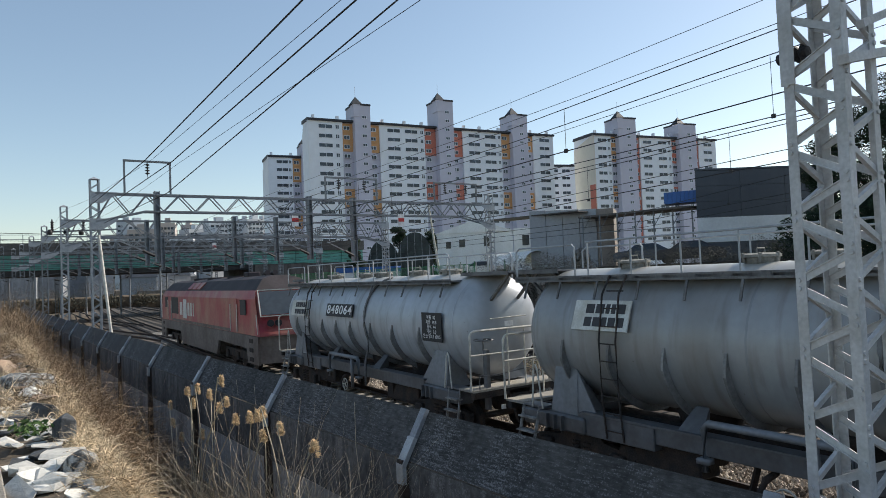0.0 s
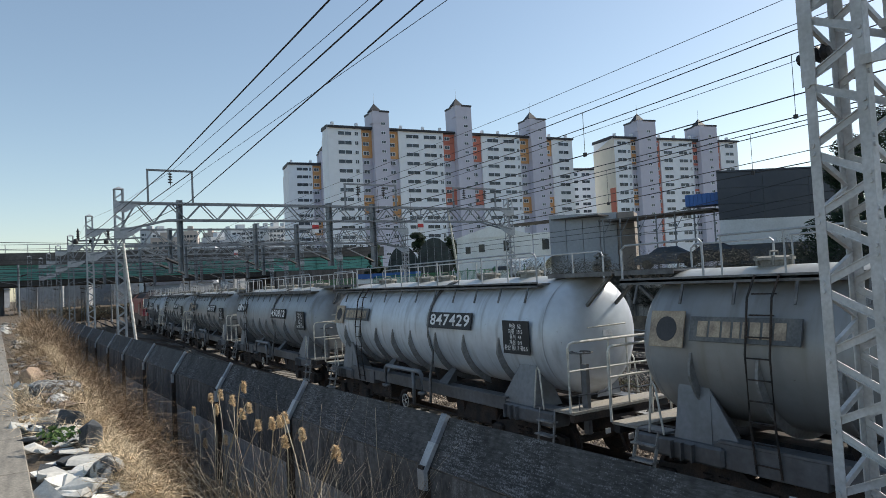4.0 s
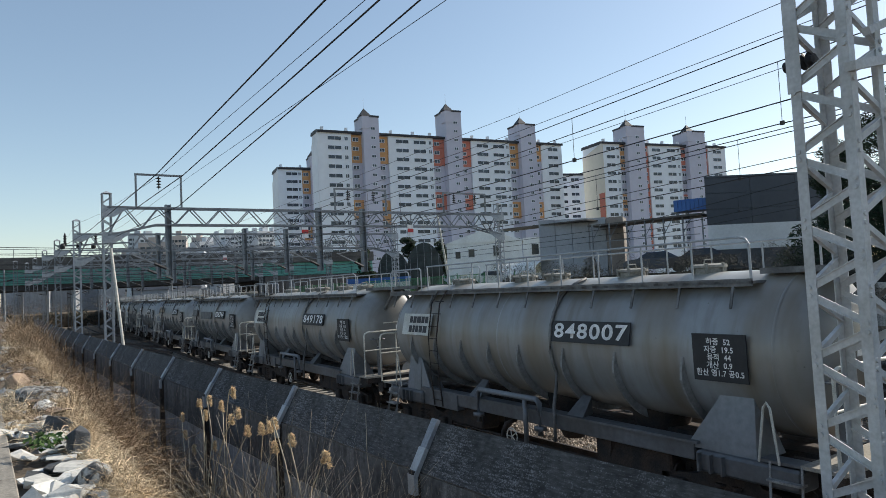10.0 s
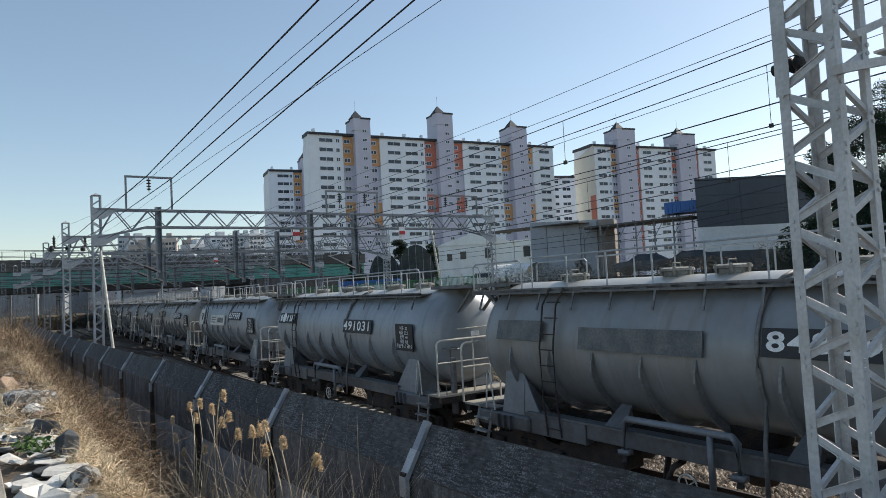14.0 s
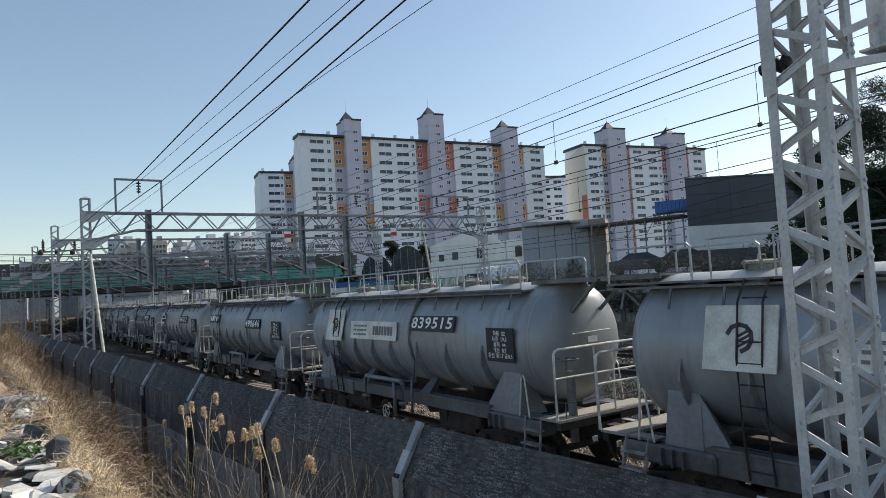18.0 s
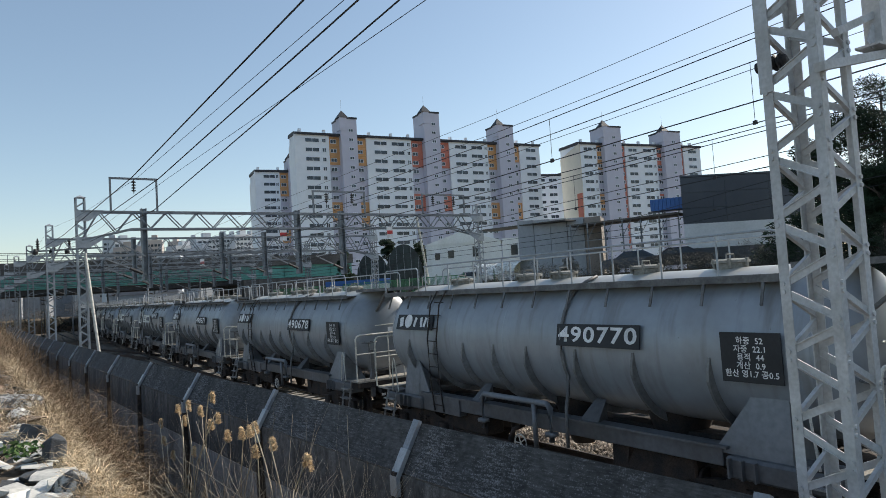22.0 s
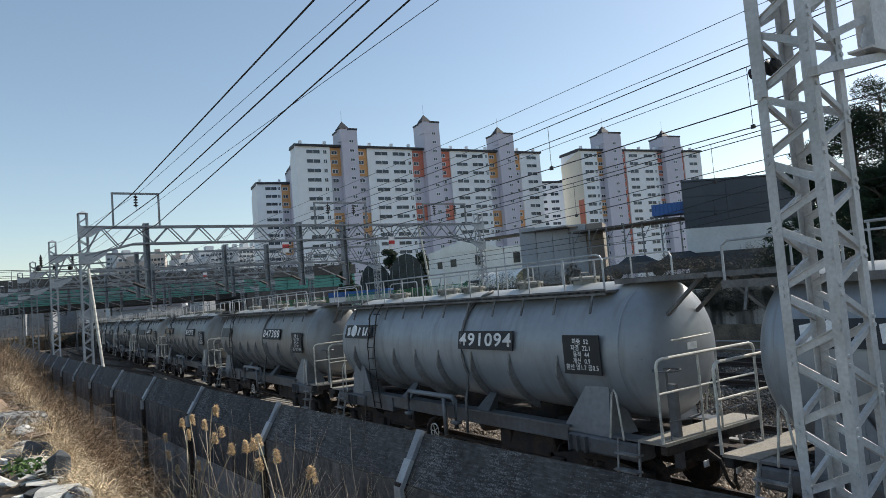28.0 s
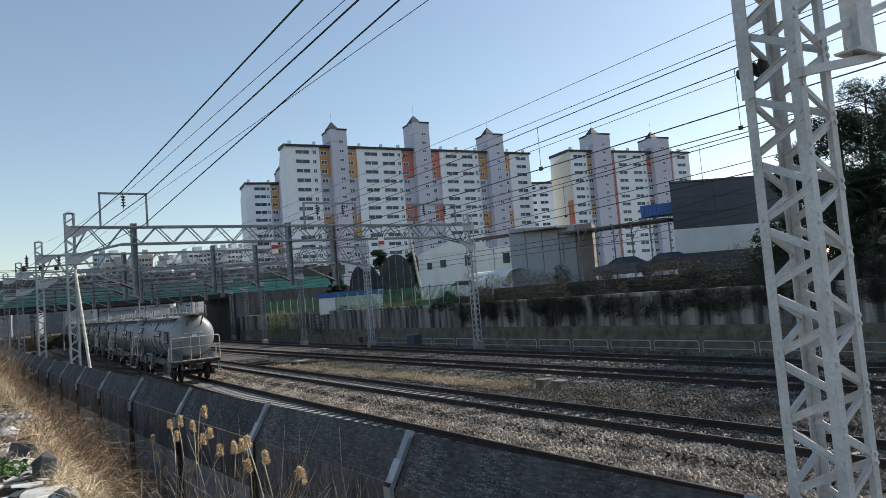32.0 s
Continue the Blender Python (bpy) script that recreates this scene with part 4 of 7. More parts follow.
def loft(prof, half, slope_from, slope):
    """Body between two raked ends from a half cross-section of (x, z)."""
    ring = [(x, z) for x, z in prof] + [(-x, z) for x, z in reversed(prof)]
    bm = bmesh.new()
    rows = []
    for f in (-1, -0.6, 0, 0.6, 1):
        row = []
        for x, z in ring:
            end = half - max(0, z - slope_from) * slope
            nar = 0.97 if abs(f) == 1 else 1.0
            row.append(bm.verts.new((x * nar, f * end if abs(f) == 1 else f * (half - 1.5), z)))
        rows.append(row)
    n = len(ring)
    for a, b in zip(rows, rows[1:]):
        for j in range(n):
            bm.faces.new((a[j], a[(j + 1) % n], b[(j + 1) % n], b[j]))
    bm.faces.new(rows[0]); bm.faces.new(rows[-1][::-1])
    bmesh.ops.recalc_face_normals(bm, faces=bm.faces[:])
    return bm


part("body", loft([(1.44, 1.62), (1.44, 3.15), (1.3, 3.5)], 11.3, 2.4, 0.8), LOCO_RED, loco, "red upper body")
part("roof", loft([(1.29, 3.5), (0.85, 3.98), (0.3, 4.12)], 10.4, 3.5, 0.9), LOCO_ROOF, loco, "dark roof")
bm = bmesh.new()
for s in (-1, 1):
    v = [(-11.1, 1.6), (-11.1, 0.45), (-9.6, 0.45), (-9.4, 1.05), (-4.6, 1.1), (-4.2, 0.4), (4.2, 0.4), (4.6, 1.1), (9.4, 1.05), (9.6, 0.45), (11.1, 0.45), (11.1, 1.6)]
    a = [bm.verts.new((s * 1.43, y, z)) for y, z in v]
    b = [bm.verts.new((s * 1.33, y, z)) for y, z in v]
    bm.faces.new(a); bm.faces.new(b[::-1])
    for j in range(len(v)):
        bm.faces.new((a[j], b[j], b[(j + 1) % len(v)], a[(j + 1) % len(v)]))
box(bm, -1.33, 1.33, -11.15, -11.0, 0.5, 1.62)
box(bm, -1.33, 1.33, 11.0, 11.15, 0.5, 1.62)
box(bm, -1.0, 1.0, -10.6, 10.6, 1.1, 1.6)
box(bm, -1.2, 1.2, -4.0, 4.0, 0.45, 1.1)
bmesh.ops.recalc_face_normals(bm, faces=bm.faces[:])
part("skirt", bm, LOCO_GREY, loco, "dusty grey lower skirt")
for s in (-1, 1):
    bm = bmesh.new()
    ys = lambda z: s * (11.3 - (z - 2.4) * 0.8 + 0.03)
    v = [bm.verts.new(p) for p in ((-1.3, ys(2.5), 2.5), (1.3, ys(2.5), 2.5), (1.16, ys(3.44), 3.44), (-1.16, ys(3.44), 3.44))]
    bm.faces.new(v)
    scr = part("windscreen", bm, LOCO_GLASS, loco, "dark raked windscreen")
    bm = bmesh.new()
    q = [(-1.35, ys(2.44) + s * 0.01, 2.44), (1.35, ys(2.44) + s * 0.01, 2.44), (1.2, ys(3.5) + s * 0.01, 3.5), (-1.2, ys(3.5) + s * 0.01, 3.5)]
    for j in range(4):
        bar(bm, q[j], q[(j + 1) % 4], 0.045, 0.04)
    part("windscreen_frame", bm, RAILING, scr)
    for x in (-0.95, -0.62, 0.62, 0.95):
        bm = rod(bmesh.new(), (x, s * 11.25, 2.15), (x, s * 11.35, 2.15), 0.14, 14)
        part("headlight", bm, BLACK, loco)
    for x in (-1, 1):
        part("cab_window", box(bmesh.new(), x * 1.435, x * 1.452, s * 8.6, s * 9.5, 2.45, 3.1), BLACK, loco)
        door = part("cab_door", box(bmesh.new(), x * 1.44, x * 1.458, s * 7.3, s * 8.1, 1.66, 3.15), LOCO_RED, loco)
        for y in (7.15, 8.25):
            part("handrail", rod(bmesh.new(), (x * 1.5, s * y, 1.7), (x * 1.5, s * y, 2.9), 0.025, 6), RAILING, door)
        part("corner_rail", rod(bmesh.new(), (x * 1.4, s * 11.0, 1.7), (x * 1.42, s * 10.9, 2.5), 0.025, 6), RAILING, loco)
        for k in range(3):
            part("footstep", box(bmesh.new(), x * 1.45, x * 1.3, s * 9.9, s * 10.4, 0.55 + k * 0.38, 0.72 + k * 0.38), BOGIE, loco)
    for x in (-1, 1):
        bm = bmesh.new()
        box(bm, x * 1.12, x * 0.98, s * 4.7, s * 9.3, 0.42, 0.8, 0.03)
        for d in (5.2, 7.0, 8.8):
            rod(bm, (x * 0.68, s * d, 0.5), (x * 0.84, s * d, 0.5), 0.5, 24)
            box(bm, x * 1.2, x * 1.0, s * d - 0.2, s * d + 0.2, 0.32, 0.68, 0.02)
        part("bogie", bm, BOGIE, loco)
for x in (-1, 1):
    part("radiator_grille", box(bmesh.new(), x * 1.43, x * 1.455, 5.2, 7.6, 2.1, 3.1), BLACK, loco, "black radiator grille")
    part("stripe", box(bmesh.new(), x * 1.435, x * 1.448, -7.0, 7.0, 1.64, 1.78), LOCO_GREY, loco)
    bm = bmesh.new()
    for k, (y, w, h) in enumerate(((4.3, 0.7, 0.75), (3.2, 0.9, 1.1), (2.2, 0.5, 0.75), (1.5, 0.35, 0.75), (0.9, 0.2, 0.75))):
        box(bm, x * 1.44, x * 1.452, y - w / 2, y + w / 2, 2.45 - h / 2, 2.45 + h / 2)
    tagged(part("owner_mark", bm, SIGN_WHITE, loco, "plain pale mark on the side"), kind="stuff")
    for y in (2.0, 0.9, -0.2):
        part("roof_hatch", bar(bmesh.new(), (x * 1.12, y, 3.75), (x * 1.12, y + 0.9, 3.75), 0.5, 0.05, (x * 0.6, 0, 0.6)), LOCO_RED, loco)
for y, z, r in ((-3.0, 4.2, 0.5), (1.0, 4.2, 0.6), (4.5, 4.2, 0.6)):
    part("roof_fan", rod(bmesh.new(), (0, y, 4.05), (0, y, z), r, 20), LOCO_ROOF, loco)
part("exhaust", box(bmesh.new(), -0.3, 0.3, -6.0, -5.2, 4.0, 4.35, 0.04), LOCO_ROOF, loco)
for x in (-0.25, 0.1):
    part("horn", rod(bmesh.new(), (x, -8.2, 4.2), (x, -8.9, 4.25), 0.05, 8, 0.12), LOCO_ROOF, loco)


# ---- steel masts and gantries ----
def lattice(parent, x, y, s, z0, z1, step, leg, lace, material, bolts=False, foot=True, name_leg="leg", name_lace="lacing", joined=False):
    """Four angle legs, laced zigzag on each face."""
    h = s / 2
    for sx in (-1, 1):
        for sy in (-1, 1):
            bm = bmesh.new()
            t = leg * 0.12
            box(bm, x + sx * h, x + sx * (h - leg), y + sy * h, y + sy * (h - t), z0, z1)
            box(bm, x + sx * h, x + sx * (h - t), y + sy * (h - t), y + sy * (h - leg), z0, z1)
            part(name_leg, bm, material, parent)
    n = int((z1 - z0) / (step / 2))
    q = h - leg * 0.35
    nuts = bmesh.new()
    rest = bmesh.new()
    for face in range(4):
        a = (-1, 1) if face % 2 == 0 else (1, -1)
        for k in range(n):
            za, zb = z0 + k * step / 2 + 0.06 * step, z0 + (k + 1) * step / 2 - 0.06 * step
            ua, ub = (a[k % 2]) * q, (a[(k + 1) % 2]) * q
            o = h - leg * 0.14 - lace * 0.1
            if face == 0:
                p0, p1, up = (x - o, y + ua, za), (x - o, y + ub, zb), (1, 0, 0)
            elif face == 1:
                p0, p1, up = (x + ua, y - o, za), (x + ub, y - o, zb), (0, 1, 0)
            elif face == 2:
                p0, p1, up = (x + o, y + ua, za), (x + o, y + ub, zb), (1, 0, 0)
            else:
                p0, p1, up = (x + ua, y + o, za), (x + ub, y + o, zb), (0, 1, 0)
            bm = bar(rest if joined else bmesh.new(), p0, p1, lace, lace * 0.14, up)
            d = (Vector(p1) - Vector(p0)).normalized()
            side = d.cross(Vector(up)).normalized() * lace * 0.45
            bar(bm, Vector(p0) + side - Vector(up) * 0.0, Vector(p1) + side, lace * 0.14, lace * 0.6, up)
            if not joined:
                part(name_lace, bm, material, parent)
            if bolts and face in (0, 1):
                for p in (p0, p1):
                    out = Vector((-0.012, 0, 0)) if face == 0 else Vector((0, -0.012, 0))
                    c = Vector(p) + out * 1.2
                    rod(nuts, c, c + out * 1.5, 0.02, 8)
    if joined:
        tagged(part(name_lace, rest, material, parent), kind="stuff")
    else:
        rest.free()
    if bolts:
        tagged(part("bolts", nuts, material, parent), kind="stuff")
    else:
        nuts.free()
    return parent


MAST = mat("mast_paint", (0.53, 0.54, 0.55), 0.6, 0.05, 0.12, 3.0, 0.04, 60, (0.43, 0.435, 0.43))
near_mast = holder("lattice_mast", pose(0, 0, 0), "pale grey bolted steel lattice catenary mast beside the fence", "mast", "catenary masts")
lattice(near_mast, 5.72, 2.76, 0.485, -1.05, 11.5, 0.555, 0.085, 0.06, MAST, True)
MX, MY = 5.72, 2.76
# cantilever clamps and insulator on the mast
part("splice_plate", box(bmesh.new(), MX - 0.258, MX - 0.244, MY + 0.14, MY + 0.258, 5.3, 11.4), MAST, near_mast)
bm = bmesh.new()
lathe(bm, [(0, -0.14), (0.05, -0.13), (0.05, -0.1), (0.075, -0.09), (0.04, -0.06), (0.075, -0.04), (0.04, 0.0), (0.075, 0.03), (0.04, 0.07), (0.05, 0.13), (0, 0.14)], 14, "Y")
part("insulator", shift_mesh(bm, MX + 0.05, MY + 0.32, 5.62), CABLE, near_mast, "black ribbed insulator")
bm = bmesh.new()
bar(bm, (MX - 0.3, 2.49, 5.37), (MX + 0.99, 2.49, 5.66), 0.085, 0.07)
bar(bm, (MX + 0.0, 2.5, 5.69), (MX + 1.9, 2.5, 6.42), 0.06, 0.06)
part("arm", bm, MAST, near_mast)
bm = bmesh.new()
box(bm, MX + 0.6, MX + 0.88, 2.42, 2.432, 5.66, 11.0)
box(bm, MX + 0.6, MX + 0.612, 2.432, 2.56, 5.66, 11.0)
box(bm, MX + 0.868, MX + 0.88, 2.432, 2.56, 5.66, 11.0)
box(bm, MX + 0.5, MX + 1.0, 2.4, 2.6, 5.64, 5.66)
bar(bm, (MX + 0.5, 2.48, 5.65), (MX + 0.61, 2.48, 5.82), 0.012, 0.1)
part("cantilever", bm, MAST, near_mast)
rot_c = Matrix.Translation((MX, MY, 0)) @ Matrix.Rotation(radians(-3), 4, "Z") @ Matrix.Translation((-MX, -MY, 0))
near_mast.matrix_world = rot_c


def far_mast(x, y, z1, plates=True):
    ob = holder("lattice_mast", pose(0, 0, 0), "grey steel lattice mast carrying a gantry beam", "mast", "catenary masts")
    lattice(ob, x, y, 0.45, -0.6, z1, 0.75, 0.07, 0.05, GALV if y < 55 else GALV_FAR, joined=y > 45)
    bm = bmesh.new()
    r = 0.24
    v = [bm.verts.new(p) for p in ((x - r, y - r, z1), (x + r, y - r, z1), (x + r, y + r, z1), (x - r, y + r, z1), (x, y, z1 + 0.14))]
    for f in ((0, 1, 4), (1, 2, 4), (2, 3, 4), (3, 0, 4), (3, 2, 1, 0)):
        bm.faces.new([v[i] for i in f])
    part("cap", bm, GALV, ob)
    part("footing", box(bmesh.new(), x - 0.3, x + 0.3, y - 0.3, y + 0.3, -0.7, 0.3, 0.03), SLEEPER, ob, "pale concrete footing")
    return ob


def gantry(y, x0, x1, zb, zt, drops, left=True):
    """A truss beam on two masts with posts hanging from it."""
    ob = holder("gantry_beam", pose(0, 0, 0), "grey steel truss beam spanning the tracks", "gantry", "gantries")
    far_web = bmesh.new()
    for dy in (-0.28, 0.28):
        zl = zb - 0.55
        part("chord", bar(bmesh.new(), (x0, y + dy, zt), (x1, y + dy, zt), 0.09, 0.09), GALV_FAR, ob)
        bm = bmesh.new()
        bar(bm, (x0, y + dy, zl), (x0 + 2.3, y + dy, zb), 0.09, 0.09)
        bar(bm, (x0 + 2.3, y + dy, zb), (x1 - 2.3, y + dy, zb), 0.09, 0.09)
        bar(bm, (x1 - 2.3, y + dy, zb), (x1, y + dy, zl), 0.09, 0.09)
        part("chord", bm, GALV_FAR, ob)
        n = int((x1 - x0) / 0.8)
        for k in range(n):
            xa, xb = x0 + (x1 - x0) * k / n, x0 + (x1 - x0) * (k + 1) / n
            lo = lambda xx: zl + (zb - zl) * min(1, (xx - x0) / 2.3, (x1 - xx) / 2.3)
            p, q = ((xa, y + dy, zt), (xb, y + dy, lo(xb))) if k % 2 else ((xa, y + dy, lo(xa)), (xb, y + dy, zt))
            if y < 60:
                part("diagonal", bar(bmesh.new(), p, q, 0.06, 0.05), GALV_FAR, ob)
            else:
                bar(far_web, p, q, 0.06, 0.05)
    if y >= 60:
        tagged(part("diagonals", far_web, GALV_FAR, ob), kind="stuff")
    else:
        far_web.free()
    for x in (x0, x1):
        s = 1 if x == x0 else -1
        bm = bmesh.new()
        for zc in (zt, zb - 0.45):
            v = [(x - s * 0.26, zc - 0.5), (x + s * 0.3, zc - 0.5), (x + s * 1.0, zc - 0.05), (x + s * 1.0, zc + 0.06), (x - s * 0.26, zc + 0.06)]
            a = [bm.verts.new((px, y - 0.31, pz)) for px, pz in v]
            b = [bm.verts.new((px, y - 0.29, pz)) for px, pz in v]
            bm.faces.new(a); bm.faces.new(b[::-1])
            for j in range(5):
                bm.faces.new((a[j], b[j], b[(j + 1) % 5], a[(j + 1) % 5]))
        bmesh.ops.recalc_face_normals(bm, faces=bm.faces[:])
        part("gusset", bm, GALV, ob)
    for x, z0, z1 in drops:
        bm = bmesh.new()
        box(bm, x - 0.13, x - 0.09, y - 0.2, y + 0.2, z0, z1)
        box(bm, x + 0.09, x + 0.13, y - 0.2, y + 0.2, z0, z1)
        box(bm, x - 0.09, x + 0.09, y - 0.03, y + 0.03, z0, z1)
        part("drop_post", bm, GALV_FAR, ob)
        for zz, dx, w in ((z0 + 0.25, 2.0, 1.2), (z0 + 1.2, 1.6, 0.7)):
            bm = bmesh.new()
            bar(bm, (x, y - 0.2, zz), (x - dx, y - 0.4, zz + 0.9), 0.06)
            part("cantilever", bm, GALV_FAR, ob)
        bm = bmesh.new()
        rod(bm, (x - 0.2, y - 0.22, z0 + 0.32), (x - 0.8, y - 0.28, z0 + 0.6), 0.075, 8)
        part("insulator", bm, CABLE, ob, "black insulator")
        part("steady_arm", bar(bmesh.new(), (x - 2.0, y - 0.4, z0 + 1.1), (x - 0.1, y - 0.2, z0 + 1.45), 0.04), GALV_FAR, ob)
    return ob


GANTRIES = ((37.5, 4.58, 29.6, 7.72, 8.6, ((7.5, 5.1, 8.8), (16.0, 5.05, 8.8), (18.9, 4.9, 8.8))),
            (50.5, 4.34, 28.4, 7.25, 8.4, ((15.5, 5.4, 8.8), (18.75, 5.4, 8.8), (9.4, 5.3, 8.5))),
            (75.0, 3.7, 28.3, 7.4, 8.5, ((11.0, 5.2, 8.6), (16.5, 5.2, 8.6), (22.0, 5.2, 8.6))),
            (88.0, 3.4, 31.0, 7.2, 8.2, ((9.0, 5.2, 8.6), (14.5, 5.2, 8.4), (20.0, 5.2, 8.4))),
            (122.0, 3.0, 36.0, 7.2, 8.3, ((12.0, 5.2, 8.6), (20.0, 5.2, 8.4))))
GANTRIES += ((63.0, 4.0, 27.8, 7.3, 8.2, ((13.0, 5.2, 8.5), (20.0, 5.2, 8.5))),
             (97.0, 2.9, 32.0, 7.2, 8.2, ((11.5, 5.2, 8.4), (25.0, 5.2, 8.4))),
             (136.0, 2.0, 38.0, 7.2, 8.3, ((13.0, 5.2, 8.6), (22.0, 5.2, 8.4))))
for mx, my, mz in ((1.6, 92.0, 9.0), (0.2, 108.0, 8.0), (-1.5, 124.0, 8.4), (2.6, 116.0, 7.4), (-4.0, 132.0, 7.5), (0.8, 140.0, 8.5), (6.0, 128.0, 7.0), (-7.0, 120.0, 7.0), (8.5, 112.0, 6.2)):
    far_mast(mx, my, mz)
for gy, gx0, gx1, gzb, gzt, gd in GANTRIES:
    far_mast(gx0, gy, 9.3 if gy < 60 else 9.0)
    far_mast(gx1, gy, 9.3 if gy < 60 else 9.0)
    gantry(gy, gx0, gx1, gzb, gzt, gd)


def insulator_string(x, y, z, n=4):
    ob = holder("insulator_string", pose(x, y, z), "dark string of ribbed insulators", "insulator", "insulators")
    bm = bmesh.new()
    lathe(bm, [(0, 0.1), (0.02, 0.1), (0.02, 0.0)] + [p for k in range(n) for p in ((0.03, -0.15 * k), (0.12, -0.15 * k - 0.05), (0.12, -0.15 * k - 0.07), (0.03, -0.15 * k - 0.1))] + [(0.02, -0.15 * n), (0, -0.15 * n - 0.15)], 14, "Z")
    part("insulator_body", bm, CABLE, ob)
    return ob


def bracket_frame(x0, x1, y, z0, z1, n=1):
    ob = holder("bracket_frame", pose(0, 0, 0), "thin dark steel frame on top of the gantry", "bracket", "bracket frames")
    part("upright", bar(bmesh.new(), (x0, y, z0), (x0, y, z1), 0.09), GALV_FAR, ob)
    part("upright", bar(bmesh.new(), (x1, y, z0), (x1, y, z1), 0.09), GALV_FAR, ob)
    part("top_bar", bar(bmesh.new(), (x0 - 0.05, y, z1), (x1 + 0.05, y, z1), 0.1), GALV_FAR, ob)
    for k in range(n):
        insulator_string(x0 + (x1 - x0) * (k + 0.5) / n, y, z1 - 0.12)


bracket_frame(5.97, 8.2, 37.5, 8.6, 10.36)
bracket_frame(17.1, 20.6, 37.5, 8.6, 10.0, 2)
bracket_frame(25.0, 28.5, 37.5, 8.6, 10.0, 2)
# feeder arm with leaning insulators on the second mast
arm = holder("crossarm", pose(0, 0, 0), "steel crossarm with black insulators", "crossarm")
part("beam", bar(bmesh.new(), (3.3, 52.0, 7.75), (7.6, 50.6, 7.85), 0.1), GALV_FAR, arm)
for x in (3.75, 4.7, 5.6):
    bm = bmesh.new()
    lathe(bm, [(0, -0.35), (0.05, -0.35)] + [p for k in range(4) for p in ((0.06, -0.3 + 0.16 * k), (0.13, -0.25 + 0.16 * k), (0.06, -0.2 + 0.16 * k))] + [(0.03, 0.45), (0, 0.45)], 12, "Z")
    part("insulator", shift_mesh(bm, x, 51.7, 8.15), CABLE, arm, "black insulator")
    bm = bmesh.new()
    lathe(bm, [(0, -0.2), (0.14, -0.18), (0.16, 0.0), (0.1, 0.18), (0, 0.2)], 12, "Z")
    part("damper", shift_mesh(bm, x - 0.15, 51.6, 7.7), CABLE, arm)
guy = holder("guy_strut", pose(0, 0, 0), "pale leaning steel strut beside a mast", "strut")
part("strut", rod(bmesh.new(), (4.7, 37.2, 6.5), (5.2, 36.6, 0.3), 0.07, 10), RAILING, guy)


# red and white section boards
def section_board(x, y, z, h=0.95, w=0.55):
    ob = holder("signal_board", pose(x, y, z), "red and white striped railway section board", "sign", "section boards")
    part("board", box(bmesh.new(), -w / 2, w / 2, -0.02, 0.02, -h / 2, h / 2), WHITE, ob)
    part("stripe", box(bmesh.new(), -w / 2, w / 2, -0.028, -0.022, -h * 0.16, h * 0.16), mat("sign_red", (0.5, 0.03, 0.03), 0.5), ob, "red stripe")
    part("hanger", bar(bmesh.new(), (0.1, 0.05, h / 2), (0.1, 0.05, h / 2 + 0.7), 0.05), GALV_FAR, ob)


section_board(20.14, 50.0, 8.55)
section_board(22.09, 37.1, 7.42, 0.72, 0.42)
section_board(17.2, 62.0, 7.2, 0.6, 0.35)


# ---- overhead wires ----
def wire(name, pts, r, label, sag=0.0):
    bm = bmesh.new()
    full = []
    for a, b in zip(pts, pts[1:]):
        a, b = Vector(a), Vector(b)
        n = max(2, int((b - a).length / 4))
        for k in range(n):
            f = k / n
            p = a.lerp(b, f)
            p.z -= sag * 4 * f * (1 - f)
            full.append(p)
    full.append(Vector(pts[-1]))
    tube(bm, full, r, 5)
    return tagged(finish(bm, name, CABLE), label, "cable", "overhead wires")


def span(name, x, ya, za, yb, zb, r, label, ease, pin=None):
    """A wire at x through two points, on to the gantry and along the curve beyond it."""
    m = (zb - za) / (yb - ya)
    zc = zb + ease * m * (37.5 - yb)
    zb2 = zb + (zc - zb) * 0.55
    pts = [(x, ya - 46.0, za - 18.0 * m), (x, ya - 14.0, za - 12.0 * m), (x, ya, za), (x, yb, zb), (x + 0.05, (yb + 37.5) / 2, zb2), (x + 0.2, 37.5, zc), (x + 0.7, 51.7, zc - 0.1), (x + 2.2, 75.0, zc), (x + 5.5, 122.0, zc)]
    if pin:
        # carried on to a pin insulator on the second gantry
        pts = pts[:4] + [((x + pin[0]) / 2, (yb + 51.7) / 2, (zb + pin[1]) / 2 - 0.2), (pin[0], 51.7, pin[1]), (pin[0] + 0.8, 75.0, pin[1] + 0.3), (pin[0] + 4.5, 122.0, pin[1] + 0.4)]
    return wire(name, pts, r, label)


for x, ya, za, yb, zb, pin in ((3.5, 7.43, 7.558, 18.84, 7.15, (3.67, 7.72)), (4.2, 7.26, 7.639, 18.95, 7.18, (4.32, 7.76)), (5.0, 7.47, 7.906, 23.34, 6.9, (4.94, 7.73))):
    span("feeder_cable", x, ya, za, yb, zb, 0.0135, "thick black overhead feeder cable", 0.9, pin)
for x, ya, za, yb, zb, pin in ((4.2, 7.57, 7.781, 21.76, 7.66, (4.4, 9.2)), (5.0, 6.78, 7.633, 21.47, 7.62, (5.4, 8.0))):
    span("earth_wire", x, ya, za, yb, zb, 0.0055, "thin black overhead earth wire", 0.9, pin)
